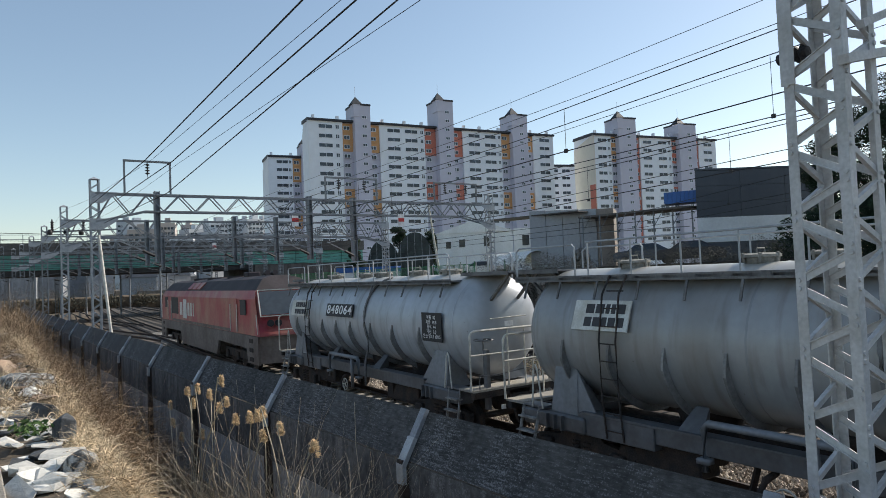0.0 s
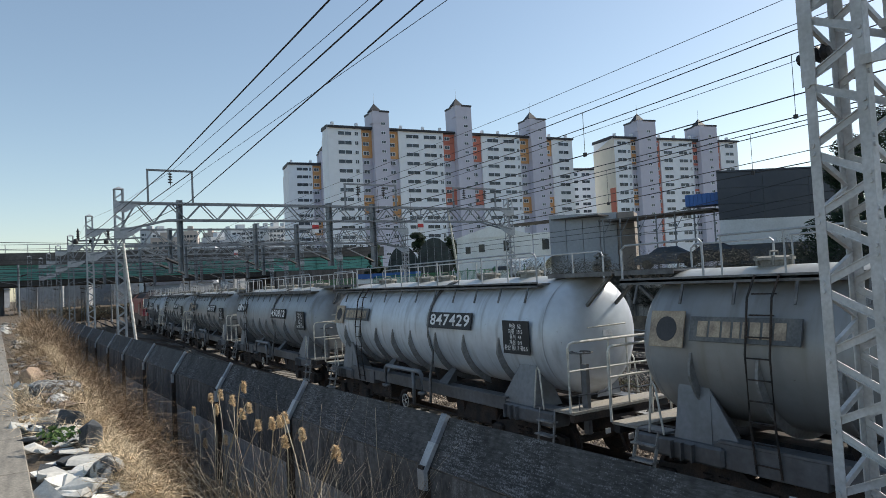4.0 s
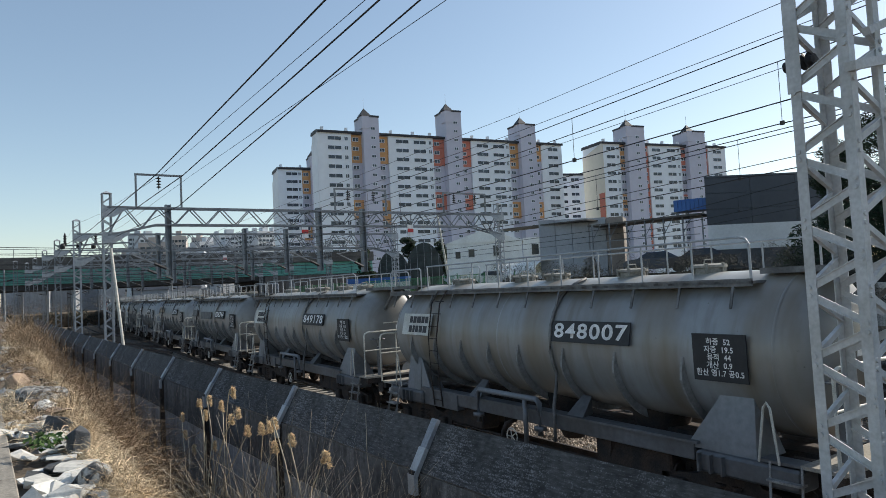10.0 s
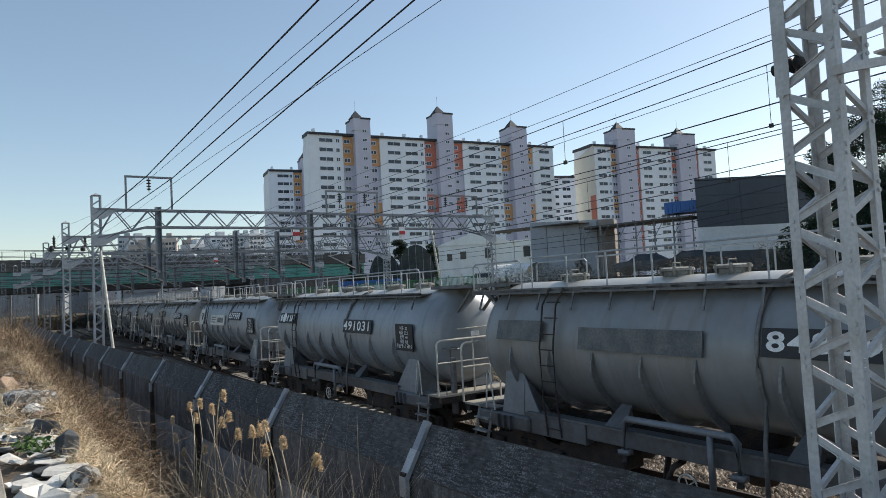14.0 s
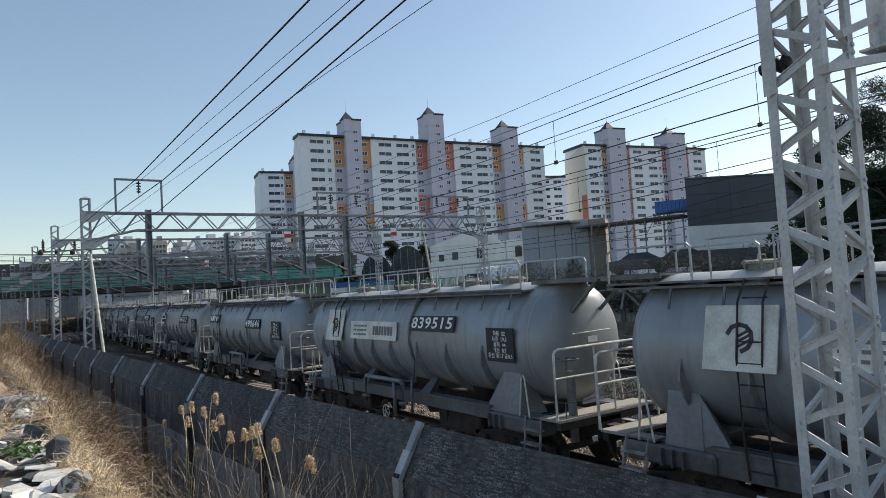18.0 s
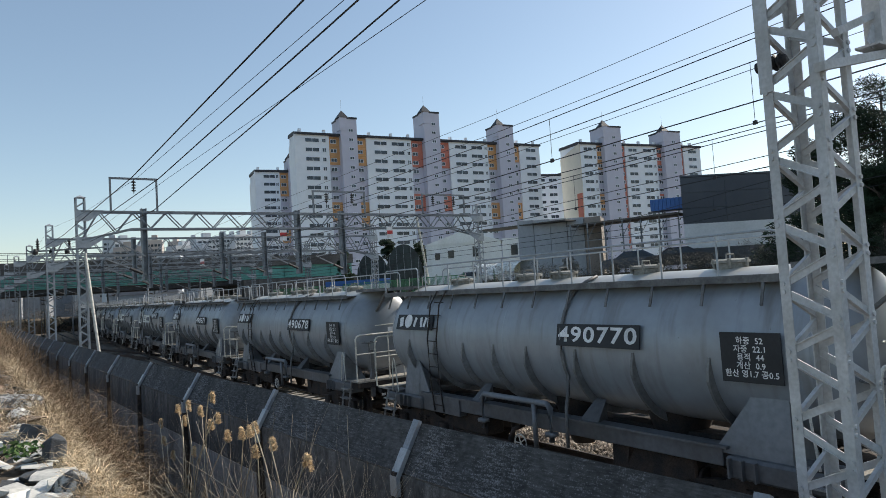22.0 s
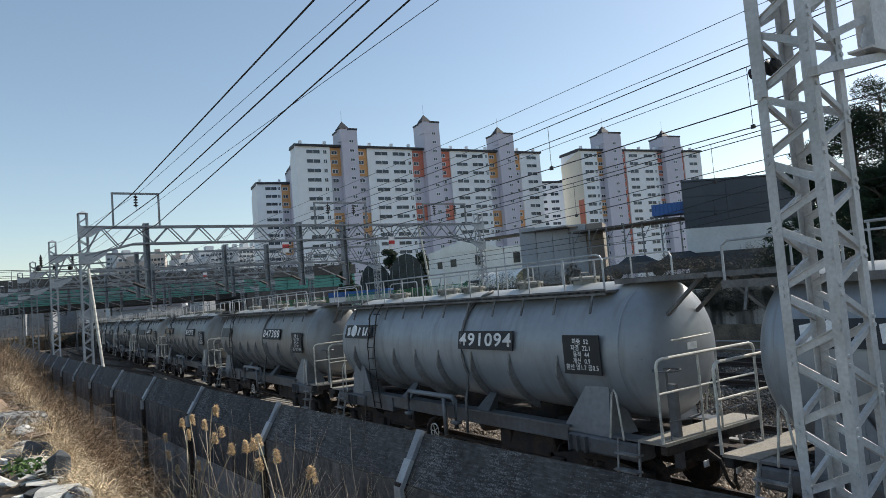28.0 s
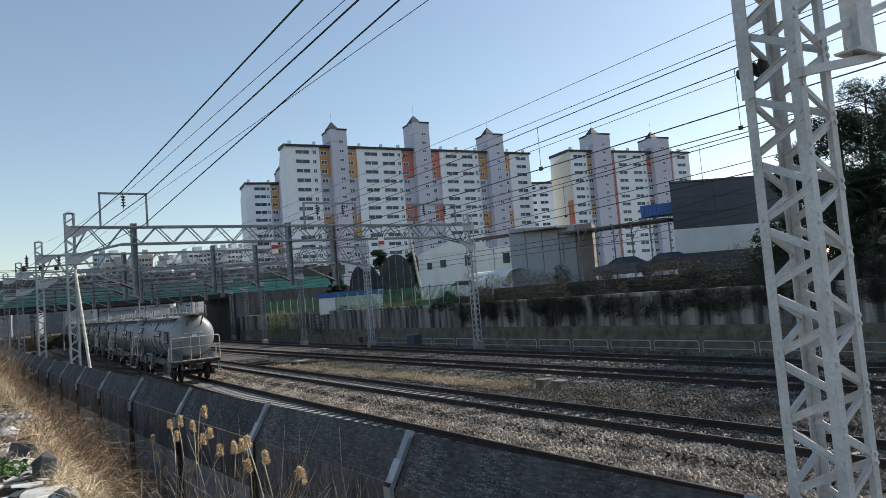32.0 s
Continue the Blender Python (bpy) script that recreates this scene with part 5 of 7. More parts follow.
# messenger, contact and auxiliary wires of each track
W = ((10.3, 5.68, 8.01, 12.26, 7.82, 0.006), (12.5, 6.88, 8.35, 14.95, 8.13, 0.008), (10.3, 5.68, 7.47, 12.34, 7.2, 0.01), (12.7, 7.18, 7.86, 15.26, 7.57, 0.012), (10.3, 5.73, 6.99, 12.4, 6.75, 0.006),
     (10.3, 5.65, 6.47, 12.46, 6.33, 0.012), (12.7, 7.02, 6.65, 15.41, 6.54, 0.012), (15.1, 8.36, 7.05, 18.36, 6.82, 0.012), (10.3, 5.66, 5.97, 12.53, 5.8, 0.008), (15.1, 8.3, 6.36, 18.46, 6.05, 0.01),
     (15.1, 8.33, 6.1, 16.97, 5.86, 0.013), (22.6, 12.53, 6.71, 19.91, 5.95, 0.012), (22.6, 12.6, 6.09, 18.37, 5.7, 0.012), (27.0, 15.09, 6.21, 21.99, 5.75, 0.012))
for k, (x, ya, za, yb, zb, r) in enumerate(W):
    span("contact_wire" if k in (5, 6, 10, 12, 13) else "messenger_wire", x, ya, za, yb, zb, r * 0.95, "black overhead catenary wire above the tracks", 0.3 if k < 11 else 0.0)
for x, y, z0, z1 in ((10.3, 10.35, 6.37, 7.28), (12.7, 7.12, 6.65, 7.86), (15.1, 9.6, 6.06, 7.02), (10.3, 20.0, 6.24, 7.02), (15.1, 14.3, 5.9, 6.92), (12.7, 22.0, 6.42, 7.42), (22.6, 14.5, 5.97, 6.5)):
    ob = holder("dropper", pose(0, 0, 0), "thin wire dropper between two catenary wires", "dropper", "droppers")
    part("wire", rod(bmesh.new(), (x, y, z0), (x, y, z1), 0.006, 5), CABLE, ob)
    bm = bmesh.new()
    box(bm, x - 0.02, x + 0.02, y - 0.04, y + 0.04, z0 - 0.03, z0 + 0.05)
    part("clip", bm, CABLE, ob)


# ---- retaining wall, bushes and the yard above it ----
for k in range(32):
    y0 = -40 + k * 5.0
    bm = bmesh.new()
    box(bm, 33.4, 34.0, y0 + 0.02, y0 + 4.98, -0.7, 2.72 + 0.03 * math.sin(k * 1.7), 0.02)
    tagged(finish(bm, "retaining_wall", WALL_CONC), "old stained concrete retaining wall beside the tracks", "wall", "retaining wall bays", kind="structure")
    bm = bmesh.new()
    box(bm, 33.3, 34.05, y0 + 0.02, y0 + 4.98, 2.72 + 0.03 * math.sin(k * 1.7), 2.95, 0.02)
    tagged(finish(bm, "wall_coping", WALL_CONC), "concrete coping on the retaining wall", "coping", kind="structure")


def leaves(name, blobs, count, size, material, label, seed, kind="", category="bush", flat=1.0):
    """A crown of many small leaf cards spread through several soft volumes, with gaps."""
    rnd = random.Random(seed)
    verts, faces = [], []
    total = sum(b[3] * b[4] * b[5] for b in blobs)
    for cx, cy, cz, rx, ry, rz in blobs:
        for _ in range(int(count * rx * ry * rz / total)):
            while True:
                p = Vector((rnd.uniform(-1, 1), rnd.uniform(-1, 1), rnd.uniform(-1, 1)))
                if 0.25 < p.length < 1 and noise.noise((p.x * 2 + cx, p.y * 2 + cy, p.z * 2 + cz)) > -0.18:
                    break
            c = Vector((cx + p.x * rx, cy + p.y * ry, cz + p.z * rz))
            u = Vector((rnd.uniform(-1, 1), rnd.uniform(-1, 1), rnd.uniform(-1, 1))).normalized()
            v = u.orthogonal().normalized()
            s = size * rnd.uniform(0.5, 1.4)
            n = len(verts)
            verts += [c - u * s, c + v * s * 0.5 * flat, c + u * s, c - v * s * 0.5 * flat]
            faces.append((n, n + 1, n + 2, n + 3))
    me = bpy.data.meshes.new(name)
    me.from_pydata([tuple(v) for v in verts], [], faces)
    me.materials.append(material)
    return new(name, me)


def leaf_mat(name, c, c2):
    m = mat(name, c, 0.75, 0, 0.3, 1.2, 0, 1, c2)
    nt = m.node_tree
    b = nt.nodes["Principled BSDF"]
    b.inputs["Specular IOR Level"].default_value = 0.12
    g = nt.nodes.new("ShaderNodeNewGeometry")
    hs = nt.nodes.new("ShaderNodeHueSaturation")
    mr = nt.nodes.new("ShaderNodeMapRange")
    mr.inputs["To Min"].default_value, mr.inputs["To Max"].default_value = 0.55, 1.5
    nt.links.new(g.outputs["Random Per Island"], mr.inputs["Value"])
    src = b.inputs["Base Color"].links[0].from_socket
    nt.links.new(src, hs.inputs["Color"])
    nt.links.new(mr.outputs[0], hs.inputs["Value"])
    nt.links.new(hs.outputs[0], b.inputs["Base Color"])
    return m


PINE = leaf_mat("pine_needles", (0.03, 0.05, 0.026), (0.018, 0.03, 0.018))
DRYBUSH = leaf_mat("dry_bush", (0.058, 0.056, 0.044), (0.028, 0.029, 0.022))
WEED = leaf_mat("yellow_weeds", (0.2, 0.19, 0.07), (0.09, 0.12, 0.04))
GREENLEAF = leaf_mat("green_leaves", (0.04, 0.085, 0.025), (0.08, 0.11, 0.04))
BARK = mat("bark", (0.09, 0.07, 0.055), 0.95, 0, 0.3, 6, 0.6, 30)

rnd = random.Random(5)
for k in range(26):
    y = 47.5 - k * 2.1 + rnd.uniform(-0.4, 0.4)
    h = 1.0 + (0.5 if y < 44 else -0.35) + rnd.uniform(-0.15, 0.2)
    blobs = [(34.3 + rnd.uniform(-0.7, 0.8), y + rnd.uniform(-0.8, 0.8), 2.9 + h * rnd.uniform(0.0, 0.95), 0.8, 1.1, h * 0.8) for _ in range(5)]
    ob = leaves("hedge_bush", blobs, 3000, 0.13, DRYBUSH, "", k, flat=0.14)
    tagged(ob, "tangled leafless brown bush on top of the retaining wall", "bush", "bushes on the wall")
    # hanging ivy and roots down the wall
    drop = rnd.uniform(0.7, 1.3) if 10 < y < 44 else rnd.uniform(0.2, 0.5)
    blobs = [(33.22, y + rnd.uniform(-1, 1), 2.95 - drop * 0.55, 0.16, 1.2, drop)] + [(33.24, y + rnd.uniform(-1.2, 1.2), 2.6 - drop * rnd.uniform(0.5, 1.1), 0.1, rnd.uniform(0.2, 0.5), drop * rnd.uniform(0.4, 0.8)) for _ in range(3)]
    ob = leaves("wall_creeper", blobs, 2300 if 10 < y < 44 else 700, 0.085, DRYBUSH, "", k + 90, flat=0.3)
    tagged(ob, "dry creeper hanging down the retaining wall", "creeper", "creepers")
for k in range(12):
    y = 52 + k * 2.3
    ob = leaves("weed_clump", [(33.9, y, 3.05, 0.5, 1.2, 0.35), (34.3, y + 1, 3.2, 0.4, 0.7, 0.4)], 380, 0.09, WEED if k % 3 else DRYBUSH, "", k + 40, flat=0.3)
    tagged(ob, "yellow-green weeds along the wall top", "weeds", "weeds on the wall")
for k, (x, y, r) in enumerate(((33.0, 71, 1.7), (31.5, 78, 2.0), (34.5, 76, 2.0), (32.5, 84, 1.8), (35, 68, 1.3))):
    ob = leaves("shrub", [(x, y, 0.6 + r * 0.7, r, r, r * 0.8), (x + r * 0.6, y - r * 0.4, 0.4 + r * 0.5, r * 0.7, r * 0.7, r * 0.6)], 1300, 0.11, WEED if k % 2 else DRYBUSH, "", k + 60, flat=0.5)
    tagged(ob, "yellow-green shrub on the embankment slope", "shrub", "embankment shrubs")


def pine(x, y, z, h, r, seed):
    ob = holder("pine_tree", pose(x, y, z), "dark evergreen tree behind the retaining wall", "tree", "evergreen trees")
    rn = random.Random(seed)
    bm = bmesh.new()
    rod(bm, (0, 0, -0.5), (0.2, 0, h * 0.9), 0.28, 10, 0.05)
    for k in range(14):
        a, zz = rn.uniform(0, math.tau), h * rn.uniform(0.2, 0.85)
        rod(bm, (0.1, 0, zz), (r * 0.7 * math.cos(a), r * 0.7 * math.sin(a), zz + rn.uniform(0.2, 1.2)), 0.07, 6, 0.02)
    part("trunk", bm, BARK, ob)
    blobs = []
    for k in range(46):
        f = rn.random()
        a = rn.uniform(0, math.tau)
        d = r * (1 - 0.65 * f) * rn.uniform(0.35, 1.0)
        s = rn.uniform(0.5, 1.0) * r * 0.32
        blobs.append((d * math.cos(a), d * math.sin(a), h * (0.12 + 0.84 * f), s, s, s * 0.75))
    cr = leaves("crown", blobs, 20000, 0.15, PINE, "", seed, flat=0.35)
    cr.parent = ob
    return ob


pine(41.0, 17.3, 2.5, 10.2, 3.0, 1)
pine(41.0, 13.6, 2.5, 11.2, 3.4, 2)
pine(47.5, 22.6, 2.5, 10.0, 2.8, 3)
pine(39.0, 9.8, 2.5, 11.0, 3.6, 4)
pine(45.5, 17.5, 2.5, 12.5, 3.4, 5)
pine(36.8, 14.4, 2.5, 6.2, 2.0, 6)
pine(49.5, 84.0, 2.0, 9.0, 2.2, 7)
pine(53.0, 81.0, 2.0, 8.0, 2.0, 8)
pine(44.5, 88.0, 2.0, 7.5, 2.0, 9)

for k in range(7):
    y = 5.0 + k * 3.0
    ob = leaves("evergreen_shrub", [(43.0 + 0.3 * k, y, 4.6, 1.8, 2.4, 2.6), (42.0 + 0.3 * k, y + 1.2, 3.6, 1.4, 1.6, 1.6)], 4200, 0.2, PINE, "", 160 + k, flat=0.6)
    tagged(ob, "dark evergreen shrub under the trees", "shrub", "evergreen shrubs")

# ---- buildings in the yard ----
SOIL = mat("dark_soil", (0.06, 0.055, 0.045), 0.95, 0, 0.3, 1.5, 0.4, 15, (0.035, 0.034, 0.028))
WEEDY = mat("weedy_earth", (0.2, 0.18, 0.09), 0.95, 0, 0.3, 0.8, 0.3, 20, (0.12, 0.13, 0.05))
DARKCLAD = mat("dark_cladding", (0.075, 0.085, 0.1), 0.55, 0.1, 0.06, 0.5, 0, 1, (0.09, 0.1, 0.115))
WHITECLAD = mat("pale_cladding", (0.8, 0.81, 0.81), 0.6, 0, 0.06, 0.6, 0, 1, (0.72, 0.73, 0.72))
PANEL = mat("grey_panel", (0.34, 0.36, 0.39), 0.55, 0.1, 0.08, 0.5, 0, 1, (0.33, 0.345, 0.37), 0.5, 0.1)
PANEL_BROWN = mat("brown_panel", (0.24, 0.205, 0.18), 0.6, 0.1, 0.1, 0.6, 0, 1, (0.19, 0.16, 0.14), 0.5)
HOUSE = mat("white_render", (0.82, 0.83, 0.82), 0.8, 0, 0.06, 0.8, 0.05, 20, (0.74, 0.74, 0.72), 0.6)
GLASS = mat("dark_glass", (0.035, 0.045, 0.055), 0.12, 0.0, 0.2, 0.5)
BLUE = mat("blue_sheet", (0.03, 0.12, 0.36), 0.5, 0.1, 0.1, 1.0)
ROOF_DARK = mat("dark_roof", (0.03, 0.035, 0.045), 0.6, 0, 0.2, 0.4)
TARP = mat("canopy_sheet", (0.12, 0.11, 0.1), 0.8, 0, 0.2, 0.6)


def wall_box(parent, name, a, b, depth, z0, z1, material, label=""):
    """A slab whose front runs from a to b on plan and that goes back by depth."""
    a, b = Vector((*a, 0)), Vector((*b, 0))
    d = (b - a).normalized()
    n = Vector((-d.y, d.x, 0))
    bm = bmesh.new()
    v = [bm.verts.new((p.x, p.y, z)) for z in (z0, z1) for p in (a, b, b + n * depth, a + n * depth)]
    for f in ((3, 2, 1, 0), (4, 5, 6, 7), (0, 1, 5, 4), (1, 2, 6, 5), (2, 3, 7, 6), (3, 0, 4, 7)):
        bm.faces.new([v[i] for i in f])
    return part(name, bm, material, parent, label)


factory = holder("warehouse", pose(0, 0, 0), "dark grey clad warehouse with a pale lower band", "building")
fa, fb, deep = Vector((45.0, 31.5)), Vector((54.0, 25.9)), Vector((12.0, 7.6))


def skew_box(name, a, b, back, z0, z1, material, near=0.0):
    """A storey of the warehouse, whose flank runs askew to its front."""
    out = (b - a).normalized()
    out = Vector((out.y, -out.x)) * near
    bm = bmesh.new()
    foot = (a + out, b + out, b + back, a + back)
    lo = [bm.verts.new((p.x, p.y, z0)) for p in foot]
    hi = [bm.verts.new((p.x, p.y, z1)) for p in foot]
    bm.faces.new(lo); bm.faces.new(hi)
    for k in range(4):
        bm.faces.new((lo[k], lo[(k + 1) % 4], hi[(k + 1) % 4], hi[k]))
    bmesh.ops.recalc_face_normals(bm, faces=bm.faces[:])
    return part(name, bm, material, factory)


skew_box("lower_wall", fa, fb, deep, 2.5, 5.4, DARKCLAD)
skew_box("pale_band", fa, fb, deep, 5.41, 7.3, WHITECLAD, 0.03)
fd = (fb - fa).normalized()
for k in range(3):
    for j in range(3):
        skew_box("cladding_panel", fa + fd * 3.5 * k, fa + fd * (3.5 * (k + 1) - 0.02), deep, 7.32 + j * 1.2, 8.5 + j * 1.2, DARKCLAD)
skew_box("roof_edge", fa - fd * 0.05, fb + fd * 0.1, deep, 10.92, 11.05, DARKCLAD, 0.06)

shed = holder("panel_shed", pose(0, 0, 0), "shed of tall plain grey metal panels", "shed")
sa, sb = Vector((41.2, 46.3)), Vector((45.6, 40.2))
for k in range(5):
    p, q = sa.lerp(sb, k / 5), sa.lerp(sb, (k + 1) / 5 - 0.006)
    wall_box(shed, "panel", tuple(p), tuple(q), 3.0, 2.6, 9.2 - 0.05 * k, PANEL if k < 4 else PANEL_BROWN)

house = holder("white_house", pose(0, 0, 0), "two-storey white rendered house with a low gabled roof", "house")
ha, hb = Vector((42.5, 63.5)), Vector((49.0, 58.0))
wall_box(house, "wall", tuple(ha), tuple(hb), 7, 2.5, 8.4, HOUSE)
hd = (hb - ha).normalized()
hn = Vector((-hd.y, hd.x))
bm = bmesh.new()
mid = ha.lerp(hb, 0.5)
for off in (0, 7.2):
    for p, z in ((ha - hd * 0.3, 8.35), (hb + hd * 0.3, 8.35), (mid, 9.75)):
        bm.verts.new((p.x + hn.x * (off - 0.1), p.y + hn.y * (off - 0.1), z))
bm.verts.ensure_lookup_table()
for f in ((0, 1, 2), (5, 4, 3), (0, 2, 5, 3), (2, 1, 4, 5), (1, 0, 3, 4)):
    bm.faces.new([bm.verts[i] for i in f])
part("gable_roof", bm, HOUSE, house)
wall_box(house, "side_wing", tuple(hb + hd * 0.1), tuple(hb + hd * 6.5), 6, 2.5, 8.6, HOUSE)
for u, z, w, h in ((0.9, 6.6, 0.7, 0.9), (2.4, 6.7, 0.8, 1.0), (5.2, 6.7, 1.0, 1.3), (9.5, 6.6, 0.9, 1.3), (11.0, 6.9, 1.0, 1.4)):
    p = ha + hd * u
    q = ha + hd * (u + w)
    win = wall_box(house, "window", tuple(p - hn * 0.05), tuple(q - hn * 0.05), 0.06, z, z + h, WHITE)
    wall_box(win, "pane", tuple(p - hn * 0.07 + hd * 0.07), tuple(q - hn * 0.07 - hd * 0.07), 0.03, z + 0.07, z + h - 0.07, GLASS)
wall_box(house, "door", tuple(hb + hd * 4.2 - hn * 0.05), tuple(hb + hd * 5.1 - hn * 0.05), 0.06, 5.6, 7.6, SIGN_DARK)

canopy = holder("yard_canopy", pose(0, 0, 0), "long thin dark sheet canopy on slender posts", "canopy")
ca, cb, cc = Vector((37.5, 47.0)), Vector((41.0, 40.0)), Vector((44.6, 31.9))
wall_box(canopy, "roof_sheet", tuple(ca + Vector((2.6, 3.8))), tuple(cb + Vector((1.5, 1.5))), 2.5, 8.75, 8.85, TARP)
wall_box(canopy, "roof_sheet", tuple(cb + Vector((1.5, 1.5))), tuple(cc), 3.0, 8.15, 8.3, TARP)
for k in range(7):
    p = cb.lerp(cc, k / 6) + Vector((0.8, 0.3))
    part("post", rod(bmesh.new(), (p.x, p.y, 2.6), (p.x, p.y, 8.2), 0.06, 8), GALV_FAR, canopy)
    q = cb.lerp(cc, min(1, (k + 0.5) / 6)) + Vector((0.8, 0.3))
    part("strut", bar(bmesh.new(), (p.x, p.y, 6.9), (q.x, q.y, 8.15), 0.05), GALV_FAR, canopy)
part("rail", bar(bmesh.new(), (cb.x, cb.y, 6.7), (cc.x, cc.y, 6.7), 0.06), GALV_FAR, canopy)
bluebox = holder("blue_roof", pose(0, 0, 0), "bright blue corrugated roof sheet", "roof sheet")
for k in range(9):
    p = Vector((44.3, 33.9)).lerp(Vector((45.6, 31.4)), k / 9)
    q = Vector((44.3, 33.9)).lerp(Vector((45.6, 31.4)), (k + 0.94) / 9)
    wall_box(bluebox, "sheet", tuple(p), tuple(q), 2, 8.6, 9.5, BLUE)

lamp = holder("leaning_pole", pose(0, 0, 0), "pale leaning utility pole in the yard", "pole")
part("shaft", rod(bmesh.new(), (38.6, 57.2, 2.5), (37.0, 56.7, 11.0), 0.14, 10, 0.09), RAILING, lamp)


def arch_shelter(x, y, w, h, d, turn):
    ob = holder("arched_shelter", pose(x, y, 2.6, 0, 0, turn), "dark netted arched shelter", "shelter", "arched shelters")
    bm = bmesh.new()
    pr = [(-w / 2, 0), (-w / 2, h * 0.45)] + [(-w / 2 * math.cos(a), h * 0.45 + h * 0.55 * math.sin(a)) for a in [k * math.pi / 10 for k in range(1, 10)]] + [(w / 2, h * 0.45), (w / 2, 0)]
    A = [bm.verts.new((px, 0, pz)) for px, pz in pr]
    B = [bm.verts.new((px, d, pz)) for px, pz in pr]
    bm.faces.new(A); bm.faces.new(B[::-1])
    for j in range(len(pr)):
        k = (j + 1) % len(pr)
        bm.faces.new((A[j], B[j], B[k], A[k]))
    bmesh.ops.recalc_face_normals(bm, faces=bm.faces[:])
    part("cover", bm, mat("dark_net", (0.03, 0.045, 0.045), 0.7, 0, 0.3, 1.0), ob)
    for k in range(5):
        xx = -w / 2 + w * (k + 0.5) / 5
        zz = h * 0.45 + h * 0.55 * math.sqrt(max(0, 1 - (2 * xx / w) ** 2))
        part("hoop", bar(bmesh.new(), (xx, -0.04, 0), (xx, -0.04, zz), 0.06), GALV_FAR, ob)


arch_shelter(47.6, 76.6, 4.8, 7.0, 6, -32)
arch_shelter(44.4, 79.6, 4.2, 6.2, 6, -32)
cabin = holder("blue_topped_cabin", pose(0, 0, 0), "long low cabin with a blue band under its roof", "cabin")
wall_box(cabin, "wall", (32.5, 69.0), (37.5, 64.6), 3, 2.6, 4.4, HOUSE)
wall_box(cabin, "blue_band", (32.4, 68.95), (37.5, 64.5), 3.1, 4.4, 4.95, BLUE)


def car(x, y, z, turn, color, label):
    ob = holder("parked_car", pose(x, y, z, 0, 0, turn), label, "car", "parked cars")
    paint = mat("car_paint", color, 0.25, 0.2, 0.05)
    bm = bmesh.new()
    pr = [(-2.2, 0.3), (-2.25, 0.75), (-2.0, 0.95), (-1.2, 1.05), (-0.6, 1.48), (0.7, 1.5), (1.5, 1.05), (2.1, 0.95), (2.25, 0.7), (2.2, 0.3)]
    A = [bm.verts.new((px, -0.85 if pz < 1.2 else -0.68, pz)) for px, pz in pr]
    B = [bm.verts.new((px, 0.85 if pz < 1.2 else 0.68, pz)) for px, pz in pr]
    bm.faces.new(A); bm.faces.new(B[::-1])
    for j in range(len(pr)):
        k = (j + 1) % len(pr)
        bm.faces.new((A[j], B[j], B[k], A[k]))
    bmesh.ops.recalc_face_normals(bm, faces=bm.faces[:])
    part("body", bm, paint, ob)
    for s in (-1, 1):
        bm = bmesh.new()
        v = [bm.verts.new(p) for p in ((-1.05, s * 0.86, 1.06), (-0.52, s * 0.73, 1.42), (0.62, s * 0.73, 1.43), (1.25, s * 0.86, 1.06))]
        bm.faces.new(v)
        part("side_window", bm, GLASS, ob)
        for wx in (-1.4, 1.4):
            part("wheel", rod(bmesh.new(), (wx, s * 0.7, 0.32), (wx, s * 0.9, 0.32), 0.32, 18), CABLE, ob)
    bm = bmesh.new()
    bm.faces.new([bm.verts.new(p) for p in ((-1.21, -0.72, 1.07), (-1.21, 0.72, 1.07), (-0.63, 0.6, 1.47), (-0.63, -0.6, 1.47))])
    part("windscreen", bm, GLASS, ob)


car(39.0, 31.6, 3.9, -55, (0.05, 0.065, 0.095), "dark blue parked car behind the bushes")
car(39.9, 28.6, 3.9, -55, (0.03, 0.03, 0.04), "black parked car behind the bushes")
car(37.6, 49.0, 3.4, -50, (0.75, 0.75, 0.75), "white parked van beside the house")
plat = tagged(finish(box(bmesh.new(), 36.0, 52, 15, 43, 2.3, 3.9), "yard_terrace", SOIL), "raised earth terrace of the yard", "terrace", kind="structure")

# white corrugated awning beside the house
awning = holder("corrugated_awning", pose(0, 0, 0), "white corrugated barrel awning on thin posts beside the house", "awning")
for k in range(10):
    bm = bmesh.new()
    p, q = Vector((39.0, 50.6)).lerp(Vector((39.6, 45.4)), k / 10), Vector((39.0, 50.6)).lerp(Vector((39.6, 45.4)), (k + 0.93) / 10)
    ring = [(math.cos(a) * 1.6, math.sin(a) * 1.1) for a in [math.pi * j / 8 for j in range(9)]]
    a0 = [bm.verts.new((p.x + 1.6 - dx, p.y, 4.5 + dz)) for dx, dz in ring]
    b0 = [bm.verts.new((q.x + 1.6 - dx, q.y, 4.5 + dz)) for dx, dz in ring]
    for j in range(8):
        bm.faces.new((a0[j], a0[j + 1], b0[j + 1], b0[j]))
    part("sheet", bm, HOUSE, awning)
for y in (45.6, 48.0, 50.4):
    part("post", rod(bmesh.new(), (39.3, y, 2.5), (39.3, y, 4.5), 0.05, 8), GALV_FAR, awning)
